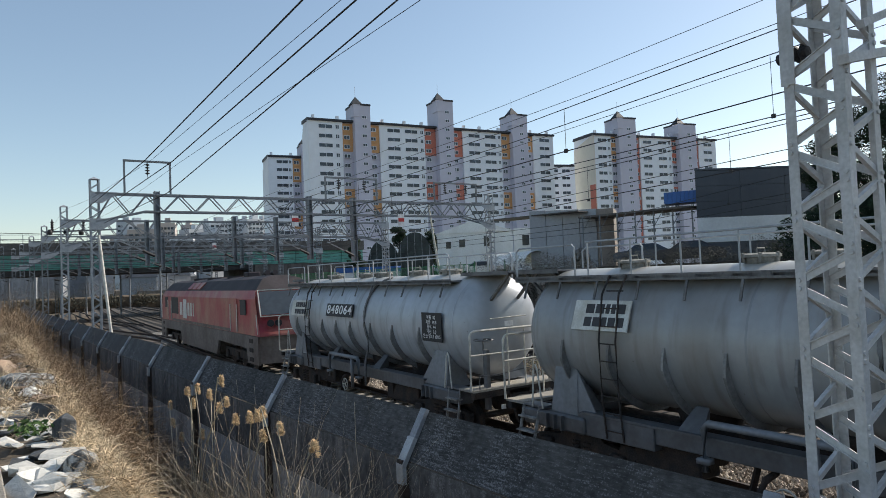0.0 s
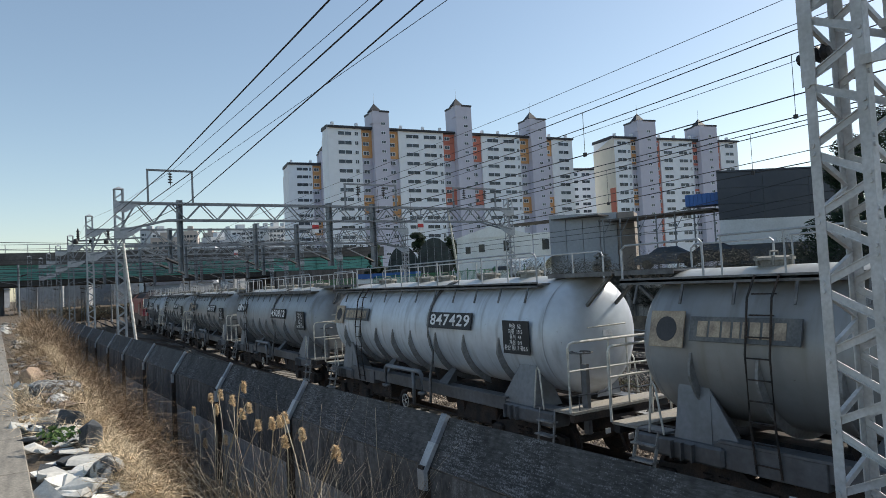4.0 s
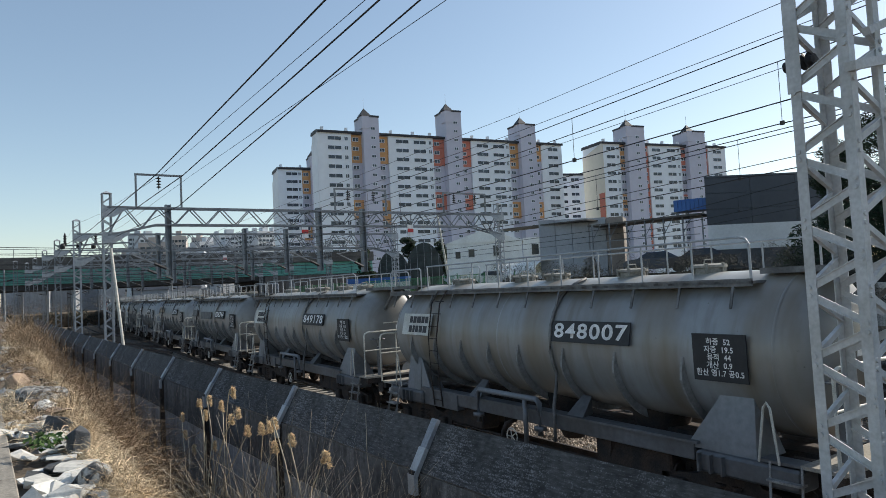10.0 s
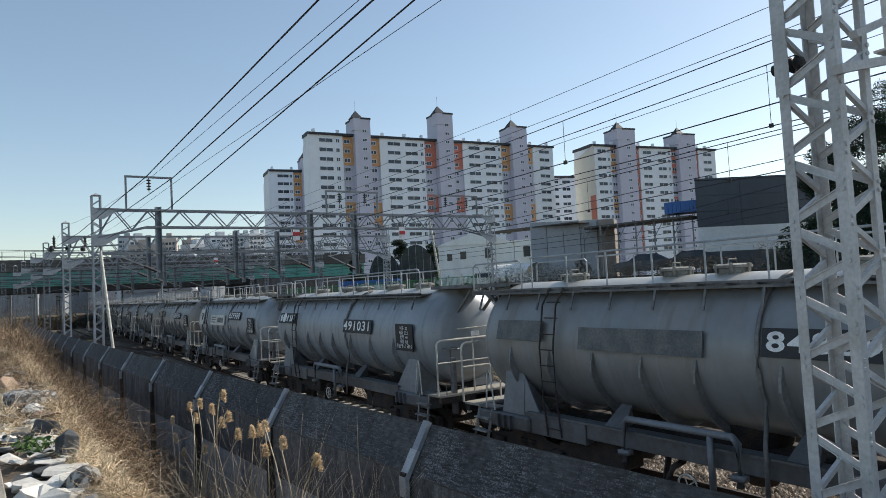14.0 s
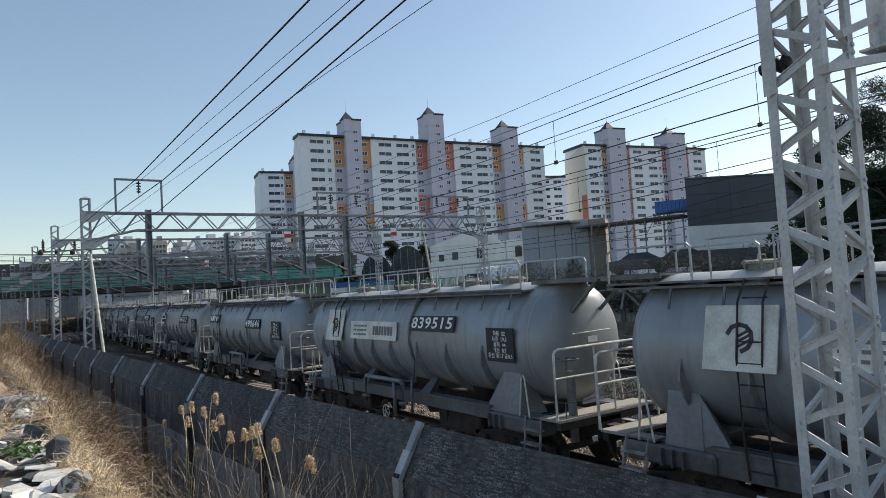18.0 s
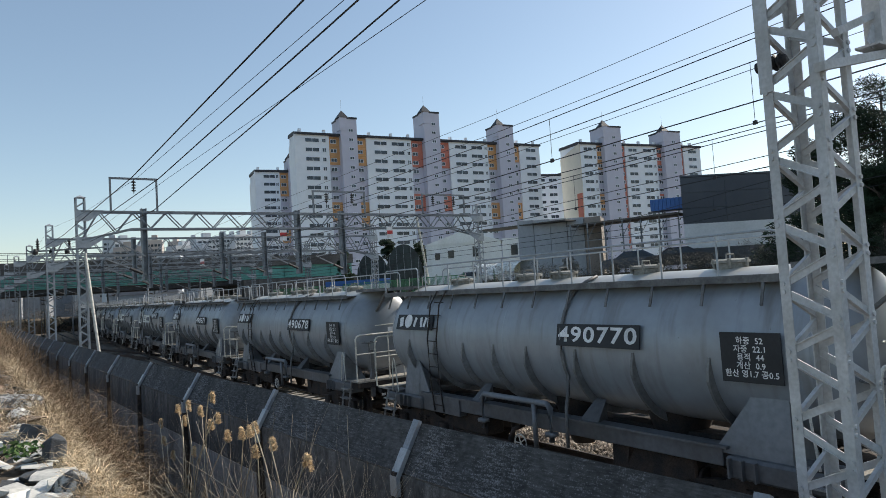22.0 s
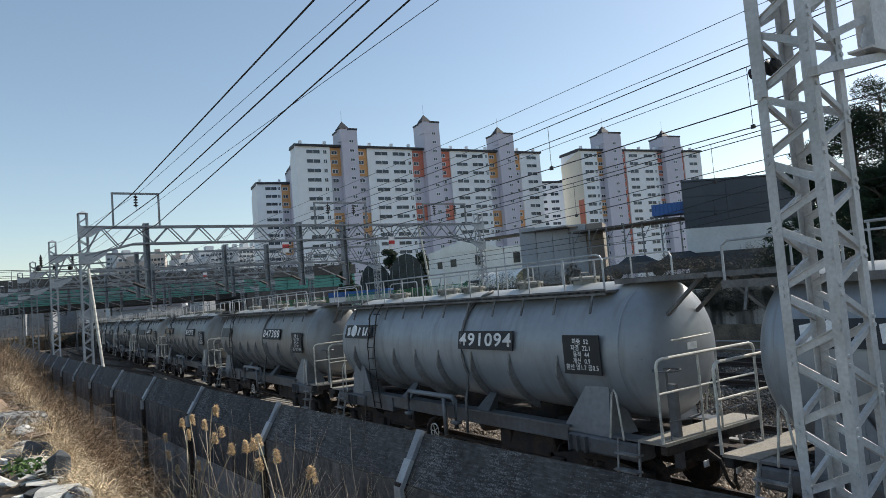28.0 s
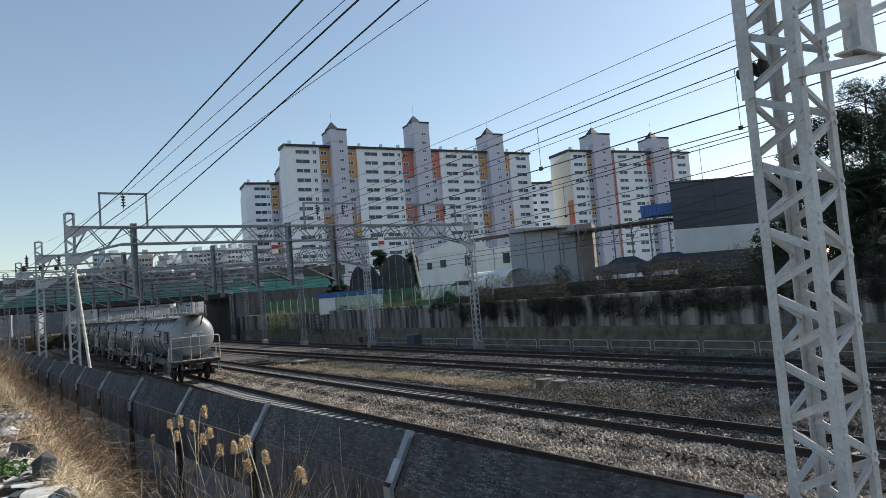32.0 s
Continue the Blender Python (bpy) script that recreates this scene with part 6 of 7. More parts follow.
for x, y, z, w, h, turn, label in ((39.4, 38.4, 3.9, 0.7, 1.5, 20, "pale covered heap above the hedge"), (38.4, 44.2, 3.4, 0.9, 0.8, 20, "pale tarpaulin-covered heap in the yard"), (37.8, 46.6, 3.4, 0.7, 0.6, 50, "pale crate heap in the yard"), (38.3, 52.5, 3.4, 0.8, 0.7, 10, "grey covered heap beside the house")):
    ob = leaves("yard_heap", [(x, y, z + h * 0.4, w, w, h * 0.6)], 500, 0.22, HOUSE if w > 0.75 else SLEEPER, "", int(x * 10 + y), flat=1.0)
    tagged(ob, label, "heap", "heaps in the yard")

tagged(finish(box(bmesh.new(), 35.6, 52, 43.01, 57, 2.3, 3.4), "yard_terrace", WEEDY), "earth terrace with yellow-green weeds", "terrace", kind="structure")

# green mesh fence along the wall top
GREENFENCE = mat("green_fence", (0.06, 0.24, 0.1), 0.7, 0, 0.2, 2)
for k in range(20):
    y = 45 + k * 2.2
    ob = holder("mesh_fence", pose(33.9, y, 2.9), "green mesh fence panel on the wall", "fence", "mesh fence panels")
    bm = bmesh.new()
    for j in range(12):
        box(bm, -0.01, 0.01, j * 0.18, j * 0.18 + 0.04, 0.1, 1.7)
    box(bm, -0.012, 0.012, 0, 2.15, 0.1, 0.16)
    box(bm, -0.012, 0.012, 0, 2.15, 1.64, 1.7)
    tagged(part("mesh", bm, GREENFENCE, ob), kind="stuff")
    part("post", bar(bmesh.new(), (0, 0, 0), (0, 0, 1.8), 0.06), RAILING, ob)
for k in range(6):
    y = 41.5 + k * 2.0
    ob = holder("fence_post", pose(34.1, y, 2.9), "pale thin fence post above the wall", "fence post", "yard fence posts")
    part("post", bar(bmesh.new(), (0, 0, 0), (0, 0, 1.9), 0.05), GREENFENCE, ob)

# ---- low pipe barrier along the foot of the wall ----
for k in range(16):
    y = 6 + k * 3.05
    ob = holder("pipe_barrier", pose(31.8 - 0.012 * y, y, -0.55), "low grey tubular barrier beside the far track", "barrier", "pipe barriers")
    bm = bmesh.new()
    tube(bm, [(0, 0.05, 0), (0, 0.05, 0.72), (0, 0.1, 0.8), (0, 0.18, 0.83), (0, 2.75, 0.83), (0, 2.83, 0.8), (0, 2.88, 0.72), (0, 2.88, 0)], 0.03, 6)
    part("hoop", bm, GALV, ob)
    part("rail", rod(bmesh.new(), (0, 0.05, 0.42), (0, 2.88, 0.42), 0.022, 6), GALV, ob)

# ---- overpass ----
over = holder("overpass", pose(0, 0, 0), "green steel girder road overpass with a concrete parapet", "bridge")
# hung low and near-black: the shade band below the girders as shape and colour
part("deck_underside", box(bmesh.new(), -160, 52, 100.3, 112, 5.75, 7.0), mat("shaded_soffit", (0.06, 0.06, 0.06), 0.9), over)
for k in range(27):
    x0 = -160 + k * 7.85
    part("girder", box(bmesh.new(), x0 + 0.02, x0 + 7.83, 100.0, 100.6, 6.45, 8.4, 0.02), GREEN, over)
    part("stiffener", box(bmesh.new(), x0 + 3.9, x0 + 3.96, 99.85, 100.0, 6.5, 8.35), GREEN, over)
part("parapet", box(bmesh.new(), -160, 52, 99.6, 112, 8.4, 9.9), mat("dark_parapet", (0.09, 0.09, 0.087), 0.9, 0, 0.25, 0.3, 0, 1, (0.05, 0.05, 0.05), 0.8), over)
for k in range(80):
    x = -140 + k * 2.4
    part("railing_post", bar(bmesh.new(), (x, 99.8, 9.9), (x, 99.8, 11.0), 0.08), GALV_FAR, over)
for z in (10.4, 10.95):
    part("railing", bar(bmesh.new(), (-160, 99.8, z), (52, 99.8, z), 0.06), GALV_FAR, over)
for x in (-60, -30, -2, 36, 52):
    pier = holder("overpass_pier", pose(x, 106, 0), "dark concrete bridge pier", "pier", "bridge piers")
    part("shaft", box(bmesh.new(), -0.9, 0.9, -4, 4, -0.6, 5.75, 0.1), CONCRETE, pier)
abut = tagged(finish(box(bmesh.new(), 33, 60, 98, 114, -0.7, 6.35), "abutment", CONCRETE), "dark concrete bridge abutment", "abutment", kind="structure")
tagged(finish(box(bmesh.new(), -70, 75, 148, 152, -0.7, 2.2, 0.3), "far_embankment", EARTH), "brown embankment beyond the overpass", "embankment", kind="structure")
for k in range(14):
    ob = leaves("far_bush", [(-45 + k * 6.5, 147.0, 1.2, 3.2, 1.5, 1.3)], 500, 0.3, DRYBUSH, "", 900 + k, flat=0.6)
    tagged(ob, "brown bush on the far embankment", "bush", "far bushes")


# ---- apartment blocks ----
APT = mat("apartment_white", (0.82, 0.86, 0.9), 0.85, 0, 0.04, 0.06, 0, 1, (0.77, 0.81, 0.85))
APT_GREY = mat("apartment_grey", (0.58, 0.58, 0.67), 0.85, 0, 0.04, 0.06)
APT_ORANGE = mat("apartment_orange", (0.62, 0.34, 0.15), 0.85, 0, 0.06, 0.1)
APT_RED = mat("apartment_red", (0.58, 0.2, 0.14), 0.85, 0, 0.06, 0.1)
APT_CREAM = mat("apartment_cream", (0.72, 0.68, 0.58), 0.85, 0, 0.04, 0.06)
WINDOW = mat("apartment_window", (0.06, 0.08, 0.1), 0.2, 0, 0.3, 0.2, 0, 1, None, 0, 0.4)
FLOOR = 2.83


class Block:
    """A slab block whose front starts at (x, y) and runs along its own u axis."""

    def __init__(self, x, y, turn, label):
        self.ob = holder("apartment_block", pose(x, y, 0, 0, 0, turn), label, "apartment building", "apartment blocks")
        self.shared = {}
        self.deep = 12.0

    def slab(self, name, u0, u1, d0, d1, z0, z1, material, label=""):
        return part(name, box(bmesh.new(), u0, u1, d0, d1, z0, z1), material, self.ob, label)

    def window(self, u, d, z, w, h):
        key = (round(w, 2), round(h, 2))
        if key not in self.shared:
            bm = bmesh.new()
            for a, b, c, e in ((0, w, 0, 0.1), (0, w, h - 0.1, h), (0, 0.1, 0.1, h - 0.1), (w - 0.1, w, 0.1, h - 0.1), (w / 2 - 0.05, w / 2 + 0.05, 0.1, h - 0.1)):
                box(bm, a, b, -0.12, 0.02, c, e)
            fr = finish(bm, "window", APT)
            gl = finish(box(bmesh.new(), 0.1, w - 0.1, -0.05, 0.02, 0.1, h - 0.1), "pane", WINDOW)
            self.shared[key] = (fr.data, gl.data)
            bpy.data.objects.remove(fr)
            bpy.data.objects.remove(gl)
        fr, gl = (new(n, m) for n, m in zip(("window", "pane"), self.shared[key]))
        fr.parent, gl.parent = self.ob, fr
        fr.location = (u, d, z)

    def wing(self, u0, u1, top, floors, cols, base=2.4):
        """White dwelling front with rows of windows; cols: (start, width)."""
        self.slab("wing", u0, u1, 0, self.deep, base, top, APT)
        for f in range(min(floors, 13)):
            z = top - 2.3 - f * FLOOR
            for u, w in cols:
                self.window(u, 0, z, w, 1.25)

    def strip_(self, u0, u1, top, floors, bands, depth=0.7, base=2.4):
        """Recessed stair bay, coloured on some floors."""
        self.slab("bay", u0, u1, depth, self.deep - 0.1, base, top, APT_GREY)
        for f in range(floors):
            z = top - 0.3 - (f + 1) * FLOOR
            col = bands.get(f)
            if col:
                self.slab("colour_panel", u0 + 0.05, u1 - 0.05, depth - 0.25, depth - 0.004, z, z + FLOOR - 0.04, col)
            self.window(u0 + 0.5, depth - 0.25, z + 0.8, max(1.2, min(1.9, u1 - u0 - 1)), 1.2)

    def tower(self, u0, u1, top, roof, floors, base=2.4):
        self.slab("stair_tower", u0, u1, -1.6, 6, base, roof, APT_GREY)
        self.slab("tower_roof", u0 - 0.15, u1 + 0.15, -1.75, 6.1, roof, roof + 0.55, ROOF_DARK)
        bm = bmesh.new()
        c, r, z = u0 + 0.9, 1.7, roof + 0.3
        v = [bm.verts.new(p) for p in ((c - r, -1.9, z), (c + r, -1.9, z), (c + r, 1.5, z), (c - r, 1.5, z), (c, -0.2, z + 2.6))]
        for f in ((0, 1, 4), (1, 2, 4), (2, 3, 4), (3, 0, 4), (3, 2, 1, 0)):
            bm.faces.new([v[i] for i in f])
        part("turret_roof", bm, ROOF_DARK, self.ob, "small dark pointed roof")
        self.slab("turret", c - 1.2, c + 1.0, -1.78, 1.3, roof - 3.5, roof + 0.3, APT_GREY)
        part("antenna", rod(bmesh.new(), (c, -0.2, roof + 2.5), (c, -0.2, roof + 6.0), 0.04, 5), GALV_FAR, self.ob)
        for f in range(floors):
            self.window((u0 + u1) / 2 - 0.2, -1.6, roof - 4 - f * FLOOR, 1.5, 0.95)

    def roof_(self, u0, u1, top, gable=True):
        bm = bmesh.new()
        pr = ((-0.6, top - 0.1), (-0.6, top + 0.5), (1.0, top + 0.95), (self.deep + 0.2, top + 0.95), (self.deep + 0.6, top))
        A = [bm.verts.new((u0, d, z)) for d, z in pr]
        B = [bm.verts.new((u1, d, z)) for d, z in pr]
        bm.faces.new(A); bm.faces.new(B[::-1])
        for j in range(5):
            bm.faces.new((A[j], B[j], B[(j + 1) % 5], A[(j + 1) % 5]))
        bmesh.ops.recalc_face_normals(bm, faces=bm.faces[:])
        part("roof", bm, ROOF_DARK, self.ob, "dark sloping roof")

    def vent(self, u, top):
        self.slab("roof_vent", u - 0.4, u + 0.4, 0.6, 1.4, top + 0.3, top + 1.8, APT)

    def gable(self, u, top, material, s):
        bm = bmesh.new()
        pr = ((0.05, 2.4), (0.05, top), (self.deep, top - 3.4), (self.deep, 2.4))
        A = [bm.verts.new((u, d, z)) for d, z in pr]
        B = [bm.verts.new((u + s * 0.3, d, z)) for d, z in pr]
        bm.faces.new(A); bm.faces.new(B[::-1])
        for j in range(4):
            bm.faces.new((A[j], B[j], B[(j + 1) % 4], A[(j + 1) % 4]))
        bmesh.ops.recalc_face_normals(bm, faces=bm.faces[:])
        part("gable_wall", bm, material, self.ob)


O, R_ = APT_ORANGE, APT_RED
b1 = Block(79, 183, -6.8, "tall white apartment block with orange and red stair bays")
b1.deep = 6.4
T = 50.6
b1.wing(0.0, 10.2, T, 13, ((2.8, 4.3), (8.0, 1.2)))
b1.strip_(10.2, 13.8, T, 13, {0: O, 1: O, 2: O, 7: O, 8: O})
b1.tower(13.6, 18.7, T, 55.6, 15)
b1.strip_(18.7, 22.2, T, 13, {0: O, 1: O, 2: O, 7: O, 8: O, 9: O})
b1.wing(22.2, 37.6, T, 13, ((24.7, 4.4), (30.7, 4.4), (36.0, 1.1)))
b1.strip_(37.6, 41.8, T, 13, {0: R_, 1: R_, 2: R_, 6: R_, 7: R_})
b1.tower(41.8, 47.4, T, 59.2, 16)
b1.strip_(47.4, 51.5, T, 13, {0: R_, 1: R_, 2: R_, 6: R_, 7: R_})
b1.wing(51.5, 66.4, T, 13, ((53.6, 4.4), (59.8, 4.4), (65.0, 1.0)))
b1.strip_(66.4, 70.4, T, 13, {0: O, 1: O, 2: O, 7: O, 8: O})
b1.tower(70.0, 76.2, T, 56.6, 15)
b1.strip_(76.2, 79.4, T, 13, {0: O, 1: O, 7: O, 8: O})
b1.wing(79.4, 88.0, T, 13, ((82.0, 4.3),))
b1.roof_(-0.3, 88.3, T)
b1.gable(0.0, T + 0.3, APT, -1)
for u in (1.5, 9, 23.5, 31, 37, 52.5, 58.5, 66, 79, 86):
    b1.vent(u, T)

b2 = Block(171.8, 158.2, -11.3, "white apartment block with a cream gable and coloured bays")
T = 48.8
b2.wing(0.0, 6.8, T, 13, ((1.2, 3.6), (5.4, 1.0)))
b2.strip_(6.8, 10.8, T, 13, {0: O, 1: O, 2: O, 6: O, 7: O})
b2.tower(9.0, 16.4, T, 54.6, 15)
b2.strip_(16.4, 19.0, T, 13, {k: R_ for k in range(13)})
b2.wing(19.0, 33.2, T, 13, ((20.4, 3.8), (27.0, 3.8), (31.6, 1.0)))
b2.strip_(33.2, 38.0, T, 13, {0: R_, 1: R_, 2: R_, 6: R_, 7: R_})
b2.tower(35.5, 43.3, T, 53.8, 15)
b2.strip_(43.3, 45.8, T, 13, {k: R_ for k in range(13)})
b2.wing(45.8, 54.0, T, 13, ((48.0, 4.0),))
b2.roof_(-0.3, 54.3, T)
b2.gable(0.0, T + 0.3, APT_CREAM, -1)
for u in (1, 8, 19.5, 26, 33, 46, 50):
    b2.vent(u, T)
b2.slab("red_band", -0.34, 0.0, 0.1, 3.2, 8, 32, APT_RED)

b3 = Block(84.0, 231.0, -10, "white apartment wing with an orange bay standing behind")
T = 48.0
b3.wing(0, 8.4, T, 12, ((2.6, 4.2), (7.0, 1.0)))
b3.strip_(8.4, 12.5, T, 12, {0: O, 1: O, 2: O, 7: O, 8: O})
b3.tower(11.5, 17, T, 52.4, 10)
b3.wing(17, 32, T, 3, ((20, 4),))
b3.roof_(-0.3, 32, T)
b3.gable(0.0, T + 0.3, APT, -1)
for u in (1, 8):
    b3.vent(u, T)
b4 = Block(172.0, 190.0, -18, "white apartment block half hidden between two others")
b4.wing(0, 18, 43.0, 11, ((2, 3.5), (7, 3.5), (12, 3.5)))
b4.roof_(-0.3, 18.3, 43.0)

# hazy far town behind the overpass; the haze is mixed into the wall colours
HAZE_W = mat("haze_toned_white", (0.5, 0.53, 0.56), 0.9, 0, 0.05, 0.05, 0, 1, None, 0, 0.15)
HAZE_T = mat("haze_toned_tan", (0.45, 0.4, 0.36), 0.9, 0, 0.05, 0.05, 0, 1, None, 0, 0.15)
rn = random.Random(12)
for k in range(34):
    az = radians(8.6 + k * 0.42 + rn.uniform(-0.2, 0.2))
    dist = rn.uniform(420, 560)
    w, h = rn.uniform(7, 16), 3.9 + dist * rn.uniform(0.062, 0.092)
    ob = holder("far_apartment", pose(dist * math.sin(az), dist * math.cos(az), 0, 0, 0, rn.uniform(-30, 20)), "pale distant apartment building in haze", "apartment building", "far town")
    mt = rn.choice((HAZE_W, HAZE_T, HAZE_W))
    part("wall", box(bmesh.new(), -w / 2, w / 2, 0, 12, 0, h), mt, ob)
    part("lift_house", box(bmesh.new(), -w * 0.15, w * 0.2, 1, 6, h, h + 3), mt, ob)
    bm = bmesh.new()
    for f in range(9):
        for q in range(4):
            u = -w * 0.42 + q * w * 0.22
            box(bm, u, u + w * 0.16, -0.15, 0.05, h - 4 - f * 3.0, h - 2.6 - f * 3.0)
    tagged(part("glazing", bm, WINDOW, ob), kind="stuff")


# low sheds and thickets beyond the overpass
LOW_WALL = mat("far_shed_wall", (0.3, 0.315, 0.335), 0.9, 0, 0.15, 0.1, 0, 1, None, 0, 0.4)
THICKET = leaf_mat("far_thicket", (0.09, 0.08, 0.07), (0.05, 0.047, 0.043))
rn = random.Random(31)
for k in range(20):
    x, h, w = -62 + k * 6.5 + rn.uniform(-2, 2), rn.uniform(6.0, 9.0), rn.uniform(5, 9)
    ob = holder("far_shed", pose(x, rn.uniform(190, 235), 0, 0, 0, rn.uniform(-20, 20)), "low grey shed beyond the overpass", "shed", "far sheds")
    part("wall", box(bmesh.new(), -w / 2, w / 2, 0, 6, -0.6, h), LOW_WALL, ob)
    bm = bmesh.new()
    v = [bm.verts.new(p) for p in ((-w / 2 - 0.3, -0.3, h), (w / 2 + 0.3, -0.3, h), (w / 2 + 0.3, 6.3, h), (-w / 2 - 0.3, 6.3, h), (-w / 2, 3, h + 1.2), (w / 2, 3, h + 1.2))]
    for f in ((0, 1, 5, 4), (3, 4, 5, 2), (0, 4, 3), (1, 2, 5), (3, 2, 1, 0)):
        bm.faces.new([v[q] for q in f])
    part("roof", bm, ROOF_DARK if k % 2 else LOW_WALL, ob)
for k in range(26):
    x = -66 + k * 5 + rn.uniform(-1, 1)
    blobs = [(x + rn.uniform(-3, 3), 168 + rn.uniform(-4, 4), 2.2 + rn.uniform(0, 2.0), 2.2, 1.6, 1.6) for _ in range(5)]
    ob = leaves("far_thicket", blobs, 900, 0.22, THICKET, "", 950 + k, flat=0.25)
    tagged(ob, "leafless brown thicket beyond the overpass", "bush", "far thickets")
for k in range(16):
    x, y = (-9.0, -6.0, -3.0, 0.5, 3.2, 5.8, 8.2, 11.0, 13.4, 16.2, 18.6, 21.0, 24.0, 27.0, 30.0, -12.0)[k], 86 + (k * 37) % 52
    ob = holder("yard_pole", pose(x, y, -0.6), "dark steel catenary pole with bracket arms", "pole", "yard poles")
    h = 7.2 + (k * 13 % 7) * 0.25
    part("shaft", rod(bmesh.new(), (0, 0, 0), (0, 0, h + 0.6), 0.13, 8, 0.1), GALV_FAR, ob)
    for zz, s_ in ((h - 1.9, -1), (h - 0.9, 1)):
        part("arm", bar(bmesh.new(), (0, -0.1, zz), (s_ * 2.4, -0.2, zz + 0.7), 0.07), GALV_FAR, ob)
        part("stay", bar(bmesh.new(), (0, -0.1, zz + 1.1), (s_ * 2.3, -0.2, zz + 0.75), 0.05), GALV_FAR, ob)
        part("insulator", rod(bmesh.new(), (s_ * 0.25, -0.11, zz + 0.08), (s_ * 0.85, -0.13, zz + 0.25), 0.09, 8), CABLE, ob, "black insulator")
for k in range(9):
    y = 57 + k * 8.3
    for z, sag in ((8.3, 0.5), (6.9, 0.1), (6.2, 0.05)):
        wire("cross_wire", [(-6 - 0.05 * y, y, z), (12, y + 0.3, z - sag), (30, y, z)], 0.022, "dark cross-span wire over the yard tracks")

# ---- sleepers, ballast stones and trackside boxes ----
TRACKS = [o for o in scene.objects if o.name.startswith("railway_track")]
slab = bmesh.new()
box(slab, -1.2, 1.2, -0.12, 0.12, -0.36, -0.19, 0.02)
slab_mesh = bpy.data.meshes.new("sleeper")
slab.to_mesh(slab_mesh)
slab.free()
slab_mesh.materials.append(SLEEPER)
for k, t in enumerate(TRACKS):
    count = (96, 96, 60, 60)[k]
    for j in range(count):
        y = (4.0, 5.0, 6.0, 6.0)[k] + j * 0.62
        sl = new("sleeper", slab_mesh)
        sl.parent = t
        d = 0.5
        sl.matrix_local = Matrix.Translation((track_x(k, y), y, (0, -0.03, -0.07, -0.07)[k])) @ Matrix.Rotation(math.atan2(track_x(k, y - d) - track_x(k, y + d), 2 * d), 4, "Z")

STONE = leaf_mat("ballast_stone", (0.4, 0.335, 0.265), (0.15, 0.12, 0.093))
# darker stones: oily ballast in the tracks, and everything beyond the second track
STONE_DARK = leaf_mat("dark_ballast_stone", (0.16, 0.15, 0.135), (0.05, 0.047, 0.042))


def stones(name, place, count, smin, smax, seed, material, label):
    rn = random.Random(seed)
    verts, faces = [], []
    for _ in range(count):
        x, y, z = place(rn)
        s = rn.uniform(smin, smax)
        n = len(verts)
        a = rn.uniform(0, 6.3)
        ca, sa = math.cos(a), math.sin(a)
        base = [(1, 0.2, 0), (0.1, 1, 0.15), (-1, 0.1, -0.1), (-0.2, -1, 0.1), (0.15, 0.1, 0.85), (0, 0, -0.7)]
        for px, py, pz in base:
            px, py, pz = (v * s * rn.uniform(0.65, 1.2) for v in (px, py, pz))
            verts.append((x + px * ca - py * sa, y + px * sa + py * ca, z + pz))
        for f in ((0, 1, 4), (1, 2, 4), (2, 3, 4), (3, 0, 4), (1, 0, 5), (2, 1, 5), (3, 2, 5), (0, 3, 5)):
            faces.append(tuple(n + i for i in f))
    me = bpy.data.meshes.new(name)
    me.from_pydata(verts, [], faces)
    me.materials.append(material)
    return tagged(new(name, me), label, "ballast", kind="stuff")


def between(rn):
    y = 4.5 + 45 * rn.random() ** 1.5
    x = rn.uniform(track_x(0, y) + 0.85, track_x(1, y) - 0.85)
    f = (x - track_x(0, y)) / (track_x(1, y) - track_x(0, y))
    z = -0.21 if f < 0.36 or f > 0.64 else -0.21 - 0.13 * min(1, (0.14 - abs(f - 0.5)) / 0.06)
    return x, y, z + 0.05 * noise.noise((x, y, 0)) + rn.uniform(-0.02, 0.02)


def in_track(k):
    def place(rn):
        y = 4.5 + 45 * rn.random() ** 1.5
        return track_x(k, y) + rn.uniform(-1.75, 1.75), y, -0.25 if k == 0 or y > 21 else -0.2 + rn.uniform(-0.02, 0.01)
    return place


def beyond(rn):
    y = 6 + 50 * rn.random() ** 1.4
    x = rn.uniform(track_x(1, y) + 0.9, 31.0)
    return x, y, -0.255 + 0.05 * noise.noise((x * 0.5, y * 0.5, 2)) + rn.uniform(-0.02, 0.02)


tagged(strip("ballast_fill", 0, 0.1, -0.2, -60, 260, BALLAST, "ballast"), "grey-brown ballast between the tracks")
bm = bmesh.new()
rows = []
for i in range(90):
    y = -30 + i * 1.6
    rows.append([bm.verts.new((x, y, -0.3 + 0.08 * noise.noise((x, y, 0)) - (0.12 if 0 < j < 3 else 0))) for j, x in enumerate((track_x(0, y) + 1.6, (track_x(0, y) + track_x(1, y)) / 2 - 0.3, (track_x(0, y) + track_x(1, y)) / 2 + 0.3, track_x(1, y) - 1.6))] + [bm.verts.new((track_x(1, y) + 1.6, y, -0.3)), bm.verts.new(((track_x(1, y) + track_x(2, y)) / 2, y, -0.3 + 0.1 * noise.noise((0, y, 1)))), bm.verts.new((track_x(2, y) - 1.6, y, -0.28)), bm.verts.new((31.2, y, -0.33))])
for a, b in zip(rows, rows[1:]):
    for j in range(len(a) - 1):
        bm.faces.new((a[j], a[j + 1], b[j + 1], b[j]))
tagged(finish(bm, "ballast_field", BALLAST), "grey-brown ballast field between the tracks", "ballast", kind="structure")
stones("ballast_stones", between, 30000, 0.036, 0.072, 1, STONE, "loose grey ballast stones between the tracks")
